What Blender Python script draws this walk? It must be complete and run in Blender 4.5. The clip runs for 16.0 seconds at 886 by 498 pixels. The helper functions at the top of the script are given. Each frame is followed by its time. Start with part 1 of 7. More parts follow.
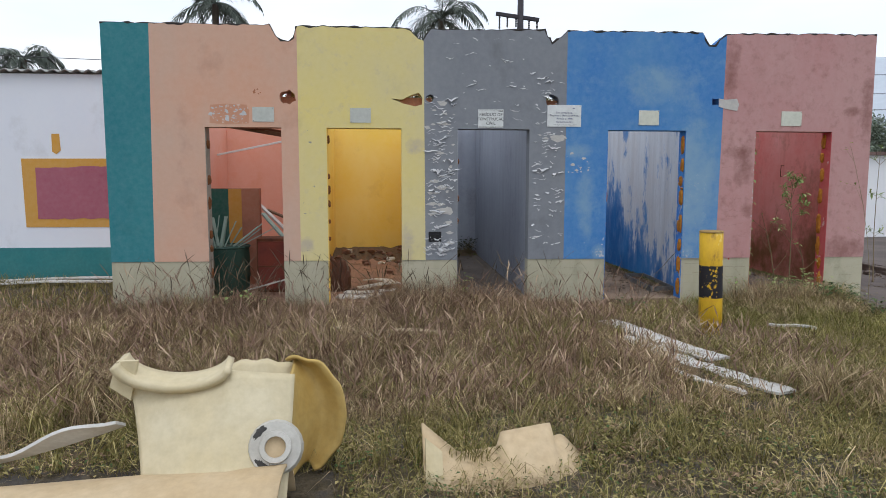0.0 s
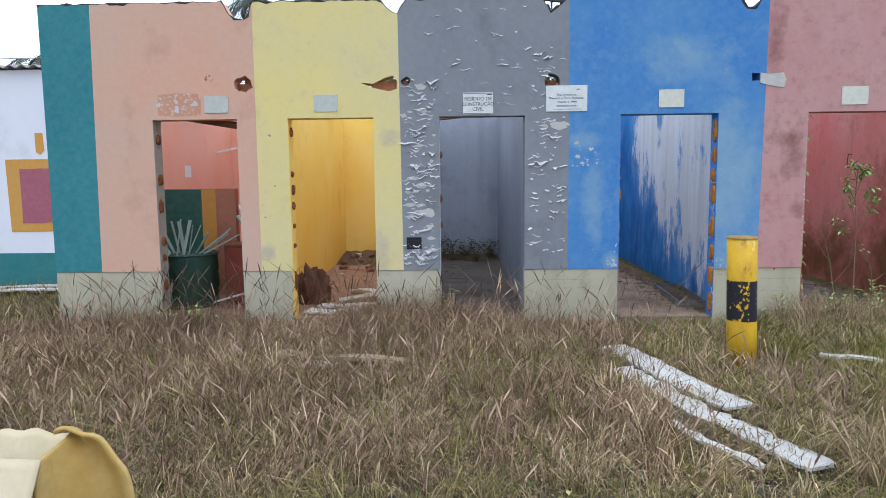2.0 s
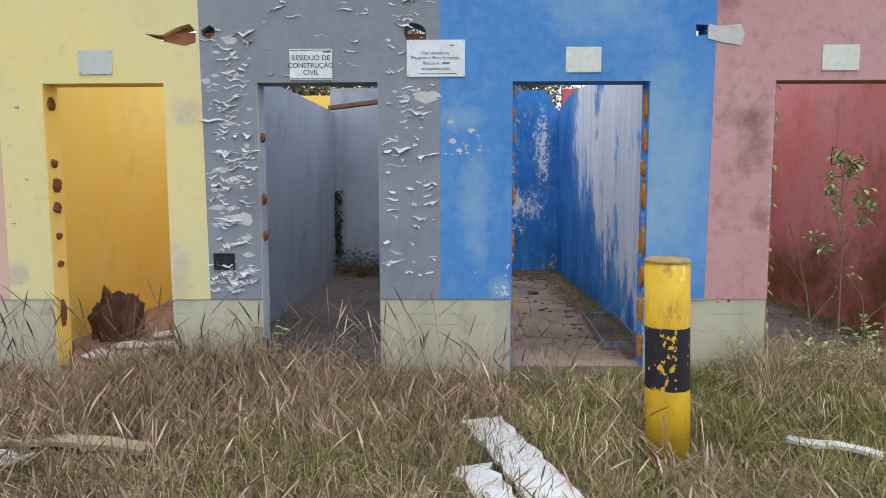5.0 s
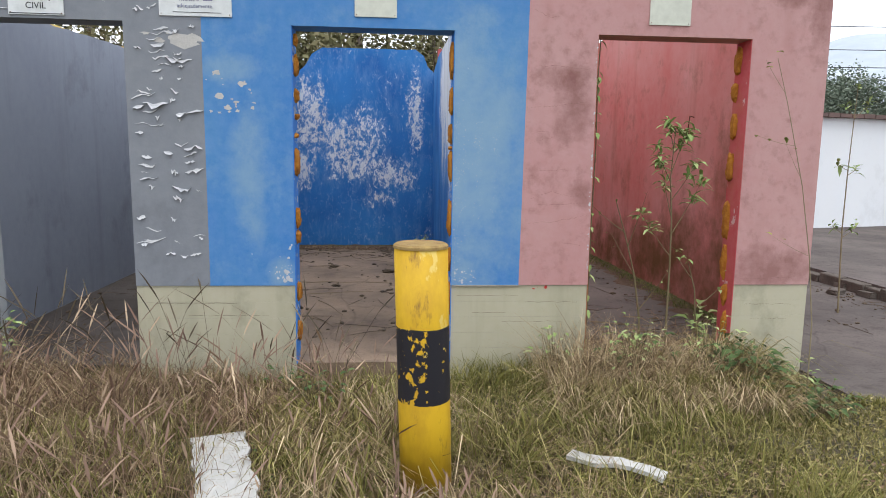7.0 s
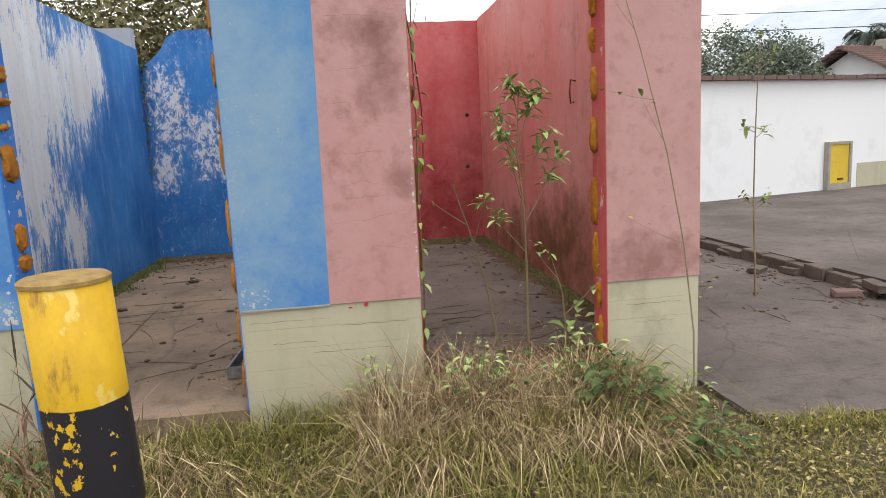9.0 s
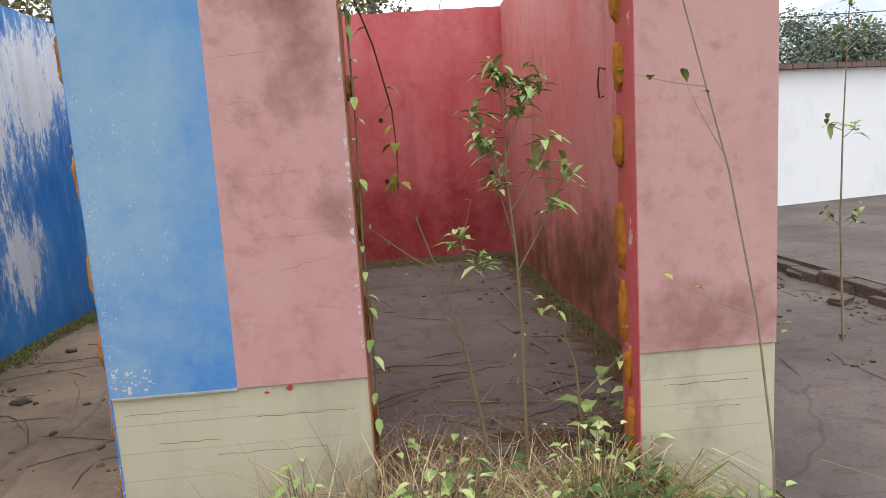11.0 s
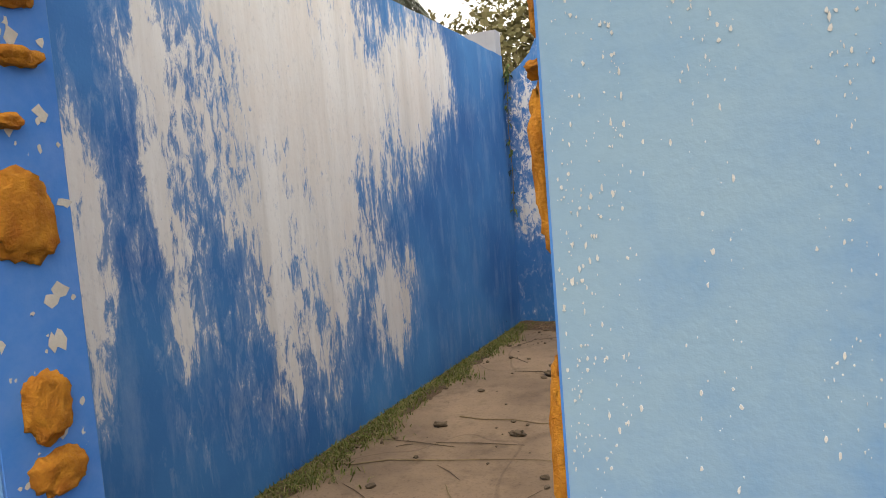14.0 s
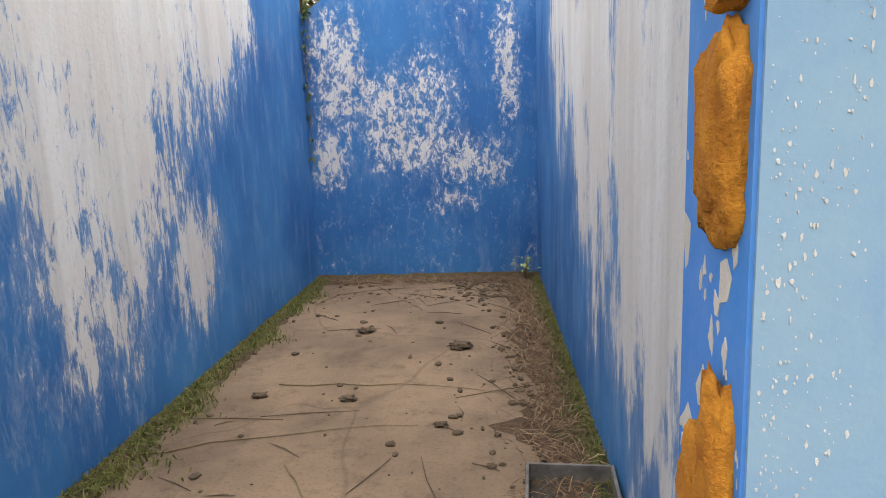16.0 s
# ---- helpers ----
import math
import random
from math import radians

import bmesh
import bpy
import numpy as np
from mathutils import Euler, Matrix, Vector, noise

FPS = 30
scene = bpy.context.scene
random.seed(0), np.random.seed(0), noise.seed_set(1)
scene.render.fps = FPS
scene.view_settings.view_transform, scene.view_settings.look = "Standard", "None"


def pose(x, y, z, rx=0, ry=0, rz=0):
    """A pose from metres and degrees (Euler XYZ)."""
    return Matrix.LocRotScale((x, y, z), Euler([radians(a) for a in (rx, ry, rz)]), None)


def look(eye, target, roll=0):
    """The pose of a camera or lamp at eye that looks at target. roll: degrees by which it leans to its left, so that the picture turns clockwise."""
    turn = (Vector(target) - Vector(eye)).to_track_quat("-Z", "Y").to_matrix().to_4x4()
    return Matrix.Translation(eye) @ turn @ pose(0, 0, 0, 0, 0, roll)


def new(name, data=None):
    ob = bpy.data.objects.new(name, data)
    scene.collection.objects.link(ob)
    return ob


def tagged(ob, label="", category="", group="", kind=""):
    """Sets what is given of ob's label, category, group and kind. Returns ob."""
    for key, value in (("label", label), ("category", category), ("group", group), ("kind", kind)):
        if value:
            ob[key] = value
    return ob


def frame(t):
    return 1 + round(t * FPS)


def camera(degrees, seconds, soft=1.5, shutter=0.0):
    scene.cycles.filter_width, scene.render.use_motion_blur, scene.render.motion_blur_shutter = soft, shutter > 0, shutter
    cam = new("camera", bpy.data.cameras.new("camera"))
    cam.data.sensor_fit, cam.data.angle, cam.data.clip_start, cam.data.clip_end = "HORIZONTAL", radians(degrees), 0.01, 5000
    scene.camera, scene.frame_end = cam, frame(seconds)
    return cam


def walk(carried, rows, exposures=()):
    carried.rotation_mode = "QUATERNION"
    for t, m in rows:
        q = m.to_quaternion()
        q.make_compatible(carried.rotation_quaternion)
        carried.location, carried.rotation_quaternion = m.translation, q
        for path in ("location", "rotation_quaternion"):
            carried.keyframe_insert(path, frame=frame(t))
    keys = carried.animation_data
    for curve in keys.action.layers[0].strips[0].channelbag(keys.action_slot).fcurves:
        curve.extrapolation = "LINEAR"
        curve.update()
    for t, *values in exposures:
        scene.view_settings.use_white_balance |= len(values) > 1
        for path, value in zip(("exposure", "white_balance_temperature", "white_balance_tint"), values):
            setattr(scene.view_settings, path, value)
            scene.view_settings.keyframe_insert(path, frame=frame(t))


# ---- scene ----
PATH = [
    (0, (3.306, -8.053, 1.581), (3.461, -6.07, 1.376), 0.1),
    (0.5, (3.516, -7.755, 1.578), (3.804, -5.782, 1.425), 0.4),
    (1, (3.872, -7.535, 1.524), (4.02, -5.555, 1.285), -0.2),
    (1.5, (4.059, -7.22, 1.475), (4.125, -5.231, 1.285), 0.1),
    (2, (4.315, -6.904, 1.575), (4.264, -4.916, 1.362), -0.6),
    (2.5, (4.655, -6.629, 1.569), (4.496, -4.644, 1.383), 0.4),
    (3, (4.961, -6.294, 1.548), (4.861, -4.304, 1.372), 2.0),
    (3.5, (4.978, -5.864, 1.532), (4.943, -3.872, 1.359), 0.5),
    (6, (5.996, -4.449, 1.43), (5.984, -2.462, 1.204), -0.8),
    (6.5, (6.206, -4.286, 1.432), (6.261, -2.302, 1.178), -2.8),
    (7, (6.56, -4.184, 1.447), (6.722, -2.211, 1.166), 0.8),
    (7.5, (6.815, -4.019, 1.398), (7.122, -2.067, 1.092), -1.6),
    (8, (7.08, -3.761, 1.366), (7.534, -1.83, 1.114), -3.3),
    (8.5, (7.311, -3.525, 1.37), (7.67, -1.582, 1.058), -2.9),
    (11, (8.01, -2.296, 1.413), (8.139, -0.323, 1.109), -3.7),
    (11.5, (7.91, -2.016, 1.375), (7.851, -0.046, 1.039), -4.2),
    (12, (7.809, -1.646, 1.363), (7.337, 0.267, 1.018), -4.6),
    (12.5, (7.649, -1.349, 1.35), (7.021, 0.527, 1.049), -6.4),
    (13, (7.377, -1.118, 1.343), (6.787, 0.769, 1.039), -5.0),
    (13.5, (7.238, -0.884, 1.339), (6.511, 0.96, 1.07), -4.9),
    (14, (7.143, -0.684, 1.353), (6.318, 1.132, 1.212), -4.6),
    (14.5, (7.059, -0.595, 1.372), (6.501, 1.316, 1.185), -4.3),
    (15, (6.881, -0.552, 1.393), (6.809, 1.431, 1.137), -4.2),
    (15.5, (6.81, -0.552, 1.397), (6.827, 1.432, 1.146), -2.3),
    (16, (6.743, -0.547, 1.388), (6.602, 1.419, 1.05), -2.1),
]
cam = camera(67.6, 16.0, 0.9)
walk(cam, [(t, look(eye, target, roll)) for t, eye, target, roll in PATH],
     [(0, -0.24, 6050, 10), (0.75, -0.26, 5700, 12), (1.5, 0.0, 5600, 11), (2, 0.16, 5600, 10), (2.5, 0.04, 6000, 13), (3, 0.18, 5550, 10), (3.5, 0.18, 5750, 10), (6, 0.22, 5900, 10), (7.5, 0.28, 6350, 10), (8.5, 0.32, 6650, 10),
      (11, 0.36, 6400, 10), (11.5, 0.40, 6200, 10), (12.5, 0.52, 6850, 10), (13.0, 0.60, 7300, 10), (13.5, 0.56, 8500, 10), (14, 0.58, 8000, 10), (14.5, 0.63, 8300, 10), (15, 0.64, 7500, 10), (15.5, 0.68, 7350, 10), (16, 0.80, 7350, 10)])

# ================= light =================
world = bpy.data.worlds.new("overcast_sky")
scene.world = world
world.use_nodes = True
wn, wl = world.node_tree.nodes, world.node_tree.links
sky = wn.new("ShaderNodeTexSky")
sky.sky_type, sky.sun_disc = "NISHITA", False
sky.sun_elevation, sky.sun_rotation = radians(71), radians(173)
sky.air_density, sky.dust_density = 1.0, 4.0
dimmed = wn.new("ShaderNodeVectorMath")
dimmed.operation = "SCALE"
dimmed.inputs["Scale"].default_value = 0.10
wl.new(sky.outputs[0], dimmed.inputs[0])
wtc = wn.new("ShaderNodeTexCoord")
wmap = wn.new("ShaderNodeMapping")
wmap.inputs["Scale"].default_value = (1.2, 1.2, 4.5)
wl.new(wtc.outputs["Generated"], wmap.inputs[0])
cloud = wn.new("ShaderNodeTexNoise")
cloud.inputs["Scale"].default_value, cloud.inputs["Detail"].default_value = 1.6, 5
wl.new(wmap.outputs[0], cloud.inputs["Vector"])
cramp = wn.new("ShaderNodeValToRGB")
cramp.color_ramp.elements[0].position, cramp.color_ramp.elements[0].color = 0.33, (0.84, 0.89, 0.97, 1)
cramp.color_ramp.elements[1].position, cramp.color_ramp.elements[1].color = 0.58, (1.0, 1.0, 1.0, 1)
wl.new(cloud.outputs[0], cramp.inputs[0])
wmix = wn.new("ShaderNodeMixRGB")
wmix.inputs[0].default_value = 0.88
wl.new(dimmed.outputs[0], wmix.inputs[1])
wl.new(cramp.outputs[0], wmix.inputs[2])
wl.new(wmix.outputs[0], wn["Background"].inputs["Color"])
wn["Background"].inputs["Strength"].default_value = 1.42

sun_data = bpy.data.lights.new("sun", "SUN")
sun_data.energy, sun_data.angle, sun_data.color = 1.0, radians(40), (1.0, 0.98, 0.95)
sun = new("sun", sun_data)
sun.matrix_world = look((6, -8, 24), (5, 0, 0))


# ================= materials =================
class Nodes:
    """A small builder for node materials in object space."""

    def __init__(self, name, rough=0.85, metal=0.0, spec=0.3):
        self.m = bpy.data.materials.new(name)
        self.m.use_nodes = True
        self.n, self.l = self.m.node_tree.nodes, self.m.node_tree.links
        self.b = self.n["Principled BSDF"]
        self.b.inputs["Roughness"].default_value = rough
        self.b.inputs["Metallic"].default_value = metal
        self.b.inputs["Specular IOR Level"].default_value = spec
        self.geo = self.n.new("ShaderNodeNewGeometry")

    def coord(self, scale=(1, 1, 1), shift=(0, 0, 0)):
        mp = self.n.new("ShaderNodeMapping")
        mp.inputs["Scale"].default_value = scale
        mp.inputs["Location"].default_value = shift
        self.l.new(self.geo.outputs["Position"], mp.inputs[0])
        return mp.outputs[0]

    def noise(self, scale, detail=4, rough=0.55, stretch=(1, 1, 1), shift=(0, 0, 0), warp=0.0):
        nz = self.n.new("ShaderNodeTexNoise")
        nz.inputs["Scale"].default_value = scale
        nz.inputs["Detail"].default_value = detail
        nz.inputs["Roughness"].default_value = rough
        nz.inputs["Distortion"].default_value = warp
        self.l.new(self.coord(stretch, shift), nz.inputs["Vector"])
        return nz.outputs[0]

    def ramp(self, src, lo, hi, a=0.0, b=1.0):
        mr = self.n.new("ShaderNodeMapRange")
        mr.inputs[1].default_value, mr.inputs[2].default_value = lo, hi
        mr.inputs[3].default_value, mr.inputs[4].default_value = a, b
        self.l.new(src, mr.inputs[0])
        return mr.outputs[0]

    def math(self, op, a, b):
        mt = self.n.new("ShaderNodeMath")
        mt.operation = op
        for k, v in enumerate((a, b)):
            if isinstance(v, (int, float)):
                mt.inputs[k].default_value = v
            else:
                self.l.new(v, mt.inputs[k])
        return mt.outputs[0]

    def mix(self, fac, a, b, kind="MIX"):
        mx = self.n.new("ShaderNodeMixRGB")
        mx.blend_type = kind
        for k, v in enumerate((fac, a, b)):
            if isinstance(v, (int, float)):
                mx.inputs[k].default_value = v
            elif isinstance(v, tuple):
                mx.inputs[k].default_value = (*v, 1)
            else:
                self.l.new(v, mx.inputs[k])
        return mx.outputs[0]

    def axis(self, k):
        sp = self.n.new("ShaderNodeSeparateXYZ")
        self.l.new(self.geo.outputs["Position"], sp.inputs[0])
        return sp.outputs[k]

    def bump(self, src, strength=0.3, dist=0.01):
        bp = self.n.new("ShaderNodeBump")
        bp.inputs["Strength"].default_value = strength
        bp.inputs["Distance"].default_value = dist
        self.l.new(src, bp.inputs["Height"])
        self.l.new(bp.outputs[0], self.b.inputs["Normal"])

    def done(self, colour, rough=None):
        if isinstance(colour, tuple):
            self.b.inputs["Base Color"].default_value = (*colour, 1)
        else:
            self.l.new(colour, self.b.inputs["Base Color"])
        if rough is not None:
            self.l.new(rough, self.b.inputs["Roughness"])
        return self.m


def mixc(a, b, f):
    return tuple(x + (y - x) * f for x, y in zip(a, b))


def paint(name, base, faded, stain, stain_amount=0.4, chips=None, chip_level=0.70, streaks=0.0, spots=(), spot_colour=None, spot_scale=6.0, spot_amount=0.6, spot_axis=0):
    """Weathered wall paint: faded clouds, dark stains, small chips."""
    m = Nodes(name, 0.8)
    col = m.mix(m.ramp(m.noise(0.9, 4, 0.6, (1, 1, 0.7)), 0.35, 0.68), base, faded)
    fine = m.noise(14, 5, 0.65)
    col = m.mix(m.ramp(fine, 0.3, 0.75, 0.0, 0.22), col, mixc(base, (1, 1, 1), 0.25))
    st = m.math("MULTIPLY", m.ramp(m.noise(1.7, 6, 0.65, (1, 1, 0.8), (7, 3, 1)), 0.56, 0.74), stain_amount)
    col = m.mix(st, col, stain)
    if streaks:
        run = m.math("MULTIPLY", m.ramp(m.noise(5, 4, 0.6, (1, 1, 0.08), (2, 9, 0)), 0.52, 0.75), streaks)
        col = m.mix(run, col, stain)
    for x, z, rx, rz in spots:
        dx = m.math("DIVIDE", m.math("SUBTRACT", m.axis(spot_axis), x), rx)
        dz = m.math("DIVIDE", m.math("SUBTRACT", m.axis(2), z), rz)
        far = m.math("ADD", m.math("MULTIPLY", dx, dx), m.math("MULTIPLY", dz, dz))
        edge = m.math("ADD", m.ramp(far, 0.0, 1.6, 0.62, 0.0), m.ramp(m.noise(spot_scale, 6, 0.7, (1, 1, 1), (x, z, 1)), 0.25, 0.75, -0.45, 0.45))
        col = m.mix(m.ramp(edge, 0.15, 0.75, 0.0, spot_amount), col, spot_colour)
    if chips:
        ch = m.ramp(m.noise(9, 5, 0.7, (1, 1, 0.6), (3, 1, 5)), chip_level, chip_level + 0.02)
        col = m.mix(ch, col, chips)
    m.bump(m.mix(0.5, m.noise(60, 4, 0.6), fine), 0.25, 0.006)
    return m.done(col)


def worn_paint(name, base, dark, bare, along, worn, streak=0.12, seed=0.0, fine=0.4, runs=0.9, keep=0.13, cut=0.0, gain=1.35):
    """Paint washed down to pale plaster. worn: ellipses (along, z, half width, half height) where the plaster shows; runs draws their edges out downwards."""
    m = Nodes(name, 0.8)
    col = m.mix(m.ramp(m.noise(1.3, 4), 0.35, 0.7), base, dark)
    col = m.mix(m.ramp(m.noise(7, 6, 0.7, (1, 1, 0.3), (5, 5, seed)), 0.5, 0.75, 0.0, 0.35), col, mixc(base, bare, 0.35))
    run = m.noise(5.5, 7, 0.72, (1, 1, streak * 0.5), (seed, seed * 2, seed), 0.3)
    spot = m.noise(19, 8, 0.78, (1, 1, max(0.3, streak)), (seed, 4, 2), 0.5)
    patch = m.noise(3.2, 5, 0.6, (1, 1, 0.5), (seed * 3, 2, seed))
    a = m.axis(along)
    z = m.math("ADD", m.axis(2), m.math("MULTIPLY", m.math("SUBTRACT", run, 0.5), runs))
    field = -1.15
    for ca, cz, ra, rz in worn:
        da = m.math("DIVIDE", m.math("SUBTRACT", a, ca), ra)
        dz = m.math("DIVIDE", m.math("SUBTRACT", z, cz), rz)
        near = m.math("SUBTRACT", 1.0, m.math("ADD", m.math("MULTIPLY", da, da), m.math("MULTIPLY", dz, dz)))
        field = m.math("MAXIMUM", near, field)
    field = m.math("MINIMUM", field, 0.95)
    grain = m.math("ADD", m.math("MULTIPLY", spot, fine), m.math("MULTIPLY", patch, 1.0 - fine))
    level = m.math("ADD", m.math("MULTIPLY", m.math("SUBTRACT", grain, 0.5), gain), m.math("MULTIPLY", field, keep))
    fac = m.ramp(level, cut, cut + 0.065)
    thin = m.ramp(level, cut - 0.11, cut + 0.04, 0.0, 0.34)
    streaked = m.noise(6.0, 7, 0.7, (1, 1, 0.07), (1, 6, seed))
    blotch = m.noise(2.2, 6, 0.7, (1, 1, 0.6), (8, 3, seed))
    bare_col = m.mix(m.ramp(streaked, 0.42, 0.72, 0.0, 0.75), bare, mixc(bare, (0.36, 0.33, 0.30), 0.62))
    bare_col = m.mix(m.ramp(blotch, 0.45, 0.66, 0.0, 0.55), bare_col, mixc(bare, (0.60, 0.50, 0.43), 0.6))
    bare_col = m.mix(m.ramp(m.noise(40, 4, 0.7, (1, 1, 0.5)), 0.56, 0.75, 0.0, 0.5), bare_col, mixc(bare, (0.25, 0.27, 0.32), 0.7))
    col = m.mix(thin, col, mixc(base, bare, 0.6))
    col = m.mix(m.math("MULTIPLY", fac, 0.95), col, bare_col)
    m.bump(m.mix(0.4, m.noise(50, 4), fac), 0.4, 0.006)
    return m.done(col)


TEAL, TEAL_F = (0.018, 0.170, 0.205), (0.035, 0.215, 0.235)
ORANGE, ORANGE_F = (0.62, 0.35, 0.235), (0.55, 0.39, 0.30)
YELLOW, YELLOW_F = (0.72, 0.60, 0.215), (0.64, 0.56, 0.29)
GREY, GREY_F = (0.185, 0.198, 0.222), (0.225, 0.240, 0.262)
BLUE, BLUE_F = (0.042, 0.185, 0.48), (0.10, 0.26, 0.48)
PINK, PINK_F = (0.47, 0.238, 0.228), (0.49, 0.285, 0.268)
BARE = (0.76, 0.76, 0.76)

M_TEAL = paint("teal_paint", TEAL, TEAL_F, (0.02, 0.10, 0.11), 0.3)
M_ORANGE = paint("peach_paint", ORANGE, ORANGE_F, (0.30, 0.17, 0.12), 0.35)
M_YELLOW = paint("pale_yellow_paint", YELLOW, YELLOW_F, (0.38, 0.31, 0.17), 0.35, None, 0.7, 0,
                 [(2.27, 0.80, 0.10, 0.12), (3.50, 0.82, 0.08, 0.22), (3.60, 2.0, 0.12, 0.10)], (0.42, 0.36, 0.34))
M_GREY = paint("grey_paint", GREY, GREY_F, (0.11, 0.11, 0.12), 0.4, (0.5, 0.5, 0.5), 0.735)
M_BLUE = paint("faded_blue_paint", BLUE, BLUE_F, (0.10, 0.26, 0.52), 0.5, (0.58, 0.62, 0.64), 0.70, 0.35,
               [(7.02, 0.70, 0.10, 0.10), (5.88, 0.70, 0.08, 0.10), (5.60, 1.95, 0.16, 0.10), (7.05, 1.35, 0.22, 1.2), (7.08, 1.6, 0.26, 0.7), (6.6, 2.75, 0.5, 0.25), (5.7, 1.3, 0.12, 0.5), (7.30, 1.35, 0.16, 0.7)], (0.24, 0.37, 0.49), 3.6, 0.68)
M_PINK = paint("dusty_pink_paint", PINK, PINK_F, (0.26, 0.11, 0.09), 0.22, None, 0.7, 0.12,
               [(7.72, 1.74, 0.13, 0.26), (7.66, 1.93, 0.22, 0.10), (7.80, 1.22, 0.09, 0.10), (9.12, 0.74, 0.34, 0.14), (7.50, 2.95, 0.12, 0.40), (9.32, 2.55, 0.10, 0.45), (9.10, 2.45, 0.12, 0.06)], (0.17, 0.062, 0.05))
M_ORANGE_IN = paint("orange_room_paint", (0.74, 0.34, 0.225), (0.75, 0.41, 0.31), (0.68, 0.28, 0.12), 0.4)
M_YELLOW_IN = paint("golden_room_paint", (0.86, 0.58, 0.075), (0.88, 0.66, 0.20), (0.50, 0.27, 0.07), 0.35)
M_GREY_IN = paint("grey_room_paint", (0.285, 0.305, 0.362), (0.345, 0.37, 0.425), (0.14, 0.14, 0.15), 0.5, None, 0.7, 0.25)
# two broad ovals turn the red deeper low on the wall
M_PINK_IN = paint("red_room_paint", (0.455, 0.060, 0.066), (0.56, 0.17, 0.17), (0.24, 0.022, 0.02), 0.5, None, 0.7, 0.3,
                  [(7.8, 0.35, 0.9, 0.75), (8.9, 0.5, 0.8, 0.9)], (0.22, 0.016, 0.02), 3.0, 0.7)
ROOM_BLUE, ROOM_BLUE_D = (0.055, 0.235, 0.54), (0.024, 0.135, 0.385)
M_BLUE_L = worn_paint("worn_blue_paint", ROOM_BLUE, ROOM_BLUE_D, BARE, 1,
                      [(2.18, 1.85, 0.95, 1.32), (3.40, 2.15, 0.48, 0.62), (0.84, 1.25, 0.10, 0.60), (1.20, 1.9, 0.09, 0.70), (1.30, 1.05, 0.15, 0.32), (3.90, 2.25, 0.28, 0.36), (2.95, 0.85, 0.36, 0.38)], 0.14, 0.0, 0.58, 0.8, 0.155, 0.015)
M_BLUE_R = worn_paint("streaked_blue_paint", ROOM_BLUE, ROOM_BLUE_D, BARE, 1,
                      [(1.15, 1.60, 0.75, 1.30), (2.1, 1.85, 1.00, 1.20), (3.2, 2.10, 0.95, 0.85)], 0.05, 3.0, 0.32, 0.9, 0.16, 0.0, 1.0)
M_BLUE_B = worn_paint("flaking_blue_paint", (0.040, 0.195, 0.48), (0.020, 0.118, 0.35), BARE, 0,
                      [(5.42, 1.95, 0.22, 0.50), (5.85, 1.62, 0.30, 0.34), (6.25, 1.72, 0.24, 0.34), (6.10, 1.30, 0.42, 0.22), (6.62, 1.14, 0.30, 0.24), (6.93, 2.05, 0.12, 0.48), (5.32, 1.20, 0.16, 0.26), (6.42, 0.80, 0.20, 0.10)], 0.6, 6.0, 0.82, 0.3, 0.095, 0.045, 1.4)
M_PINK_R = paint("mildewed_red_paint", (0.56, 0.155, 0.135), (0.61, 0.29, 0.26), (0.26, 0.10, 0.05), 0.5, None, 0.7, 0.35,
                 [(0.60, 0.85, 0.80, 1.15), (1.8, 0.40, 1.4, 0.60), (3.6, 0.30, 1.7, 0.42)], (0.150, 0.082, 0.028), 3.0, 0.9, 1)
M_RED_JAMB = paint("red_jamb_paint", (0.50, 0.05, 0.06), (0.50, 0.11, 0.11), (0.4, 0.2, 0.1), 0.5, (0.6, 0.4, 0.38), 0.62)
M_BEIGE = paint("beige_base_paint", (0.43, 0.40, 0.28), (0.49, 0.455, 0.33), (0.20, 0.19, 0.125), 0.75, None, 0.7, 0.30)
M_WHITE_WALL = paint("white_wall_paint", (0.70, 0.73, 0.80), (0.75, 0.77, 0.81), (0.42, 0.42, 0.42), 0.35, (0.3, 0.3, 0.29), 0.745)
M_WHITE_R = paint("bright_white_wall_paint", (0.78, 0.80, 0.82), (0.80, 0.81, 0.81), (0.5, 0.5, 0.48), 0.3, (0.45, 0.45, 0.42), 0.76)
M_MAROON = paint("maroon_paint", (0.30, 0.075, 0.115), (0.36, 0.11, 0.15), (0.2, 0.06, 0.08), 0.4)
M_OCHRE = paint("ochre_paint", (0.58, 0.29, 0.03), (0.55, 0.30, 0.06), (0.4, 0.2, 0.05), 0.4)
M_GREEN_WALL = paint("dark_green_wall_paint", (0.012, 0.088, 0.066), (0.02, 0.11, 0.085), (0.02, 0.05, 0.04), 0.4)


def simple(name, a, b, scale=6.0, rough=0.8, metal=0.0, bump=0.3, dist=0.01, stretch=(1, 1, 1), spec=0.3):
    m = Nodes(name, rough, metal, spec)
    big = m.noise(scale, 5, 0.62, stretch)
    small = m.noise(scale * 7, 4, 0.65, stretch, (2, 5, 1))
    col = m.mix(m.ramp(big, 0.33, 0.7), a, b)
    col = m.mix(m.ramp(small, 0.35, 0.75, 0.0, 0.35), col, mixc(a, (0.02, 0.02, 0.02), 0.45))
    m.bump(m.mix(0.6, big, small), bump, dist)
    return m.done(col)


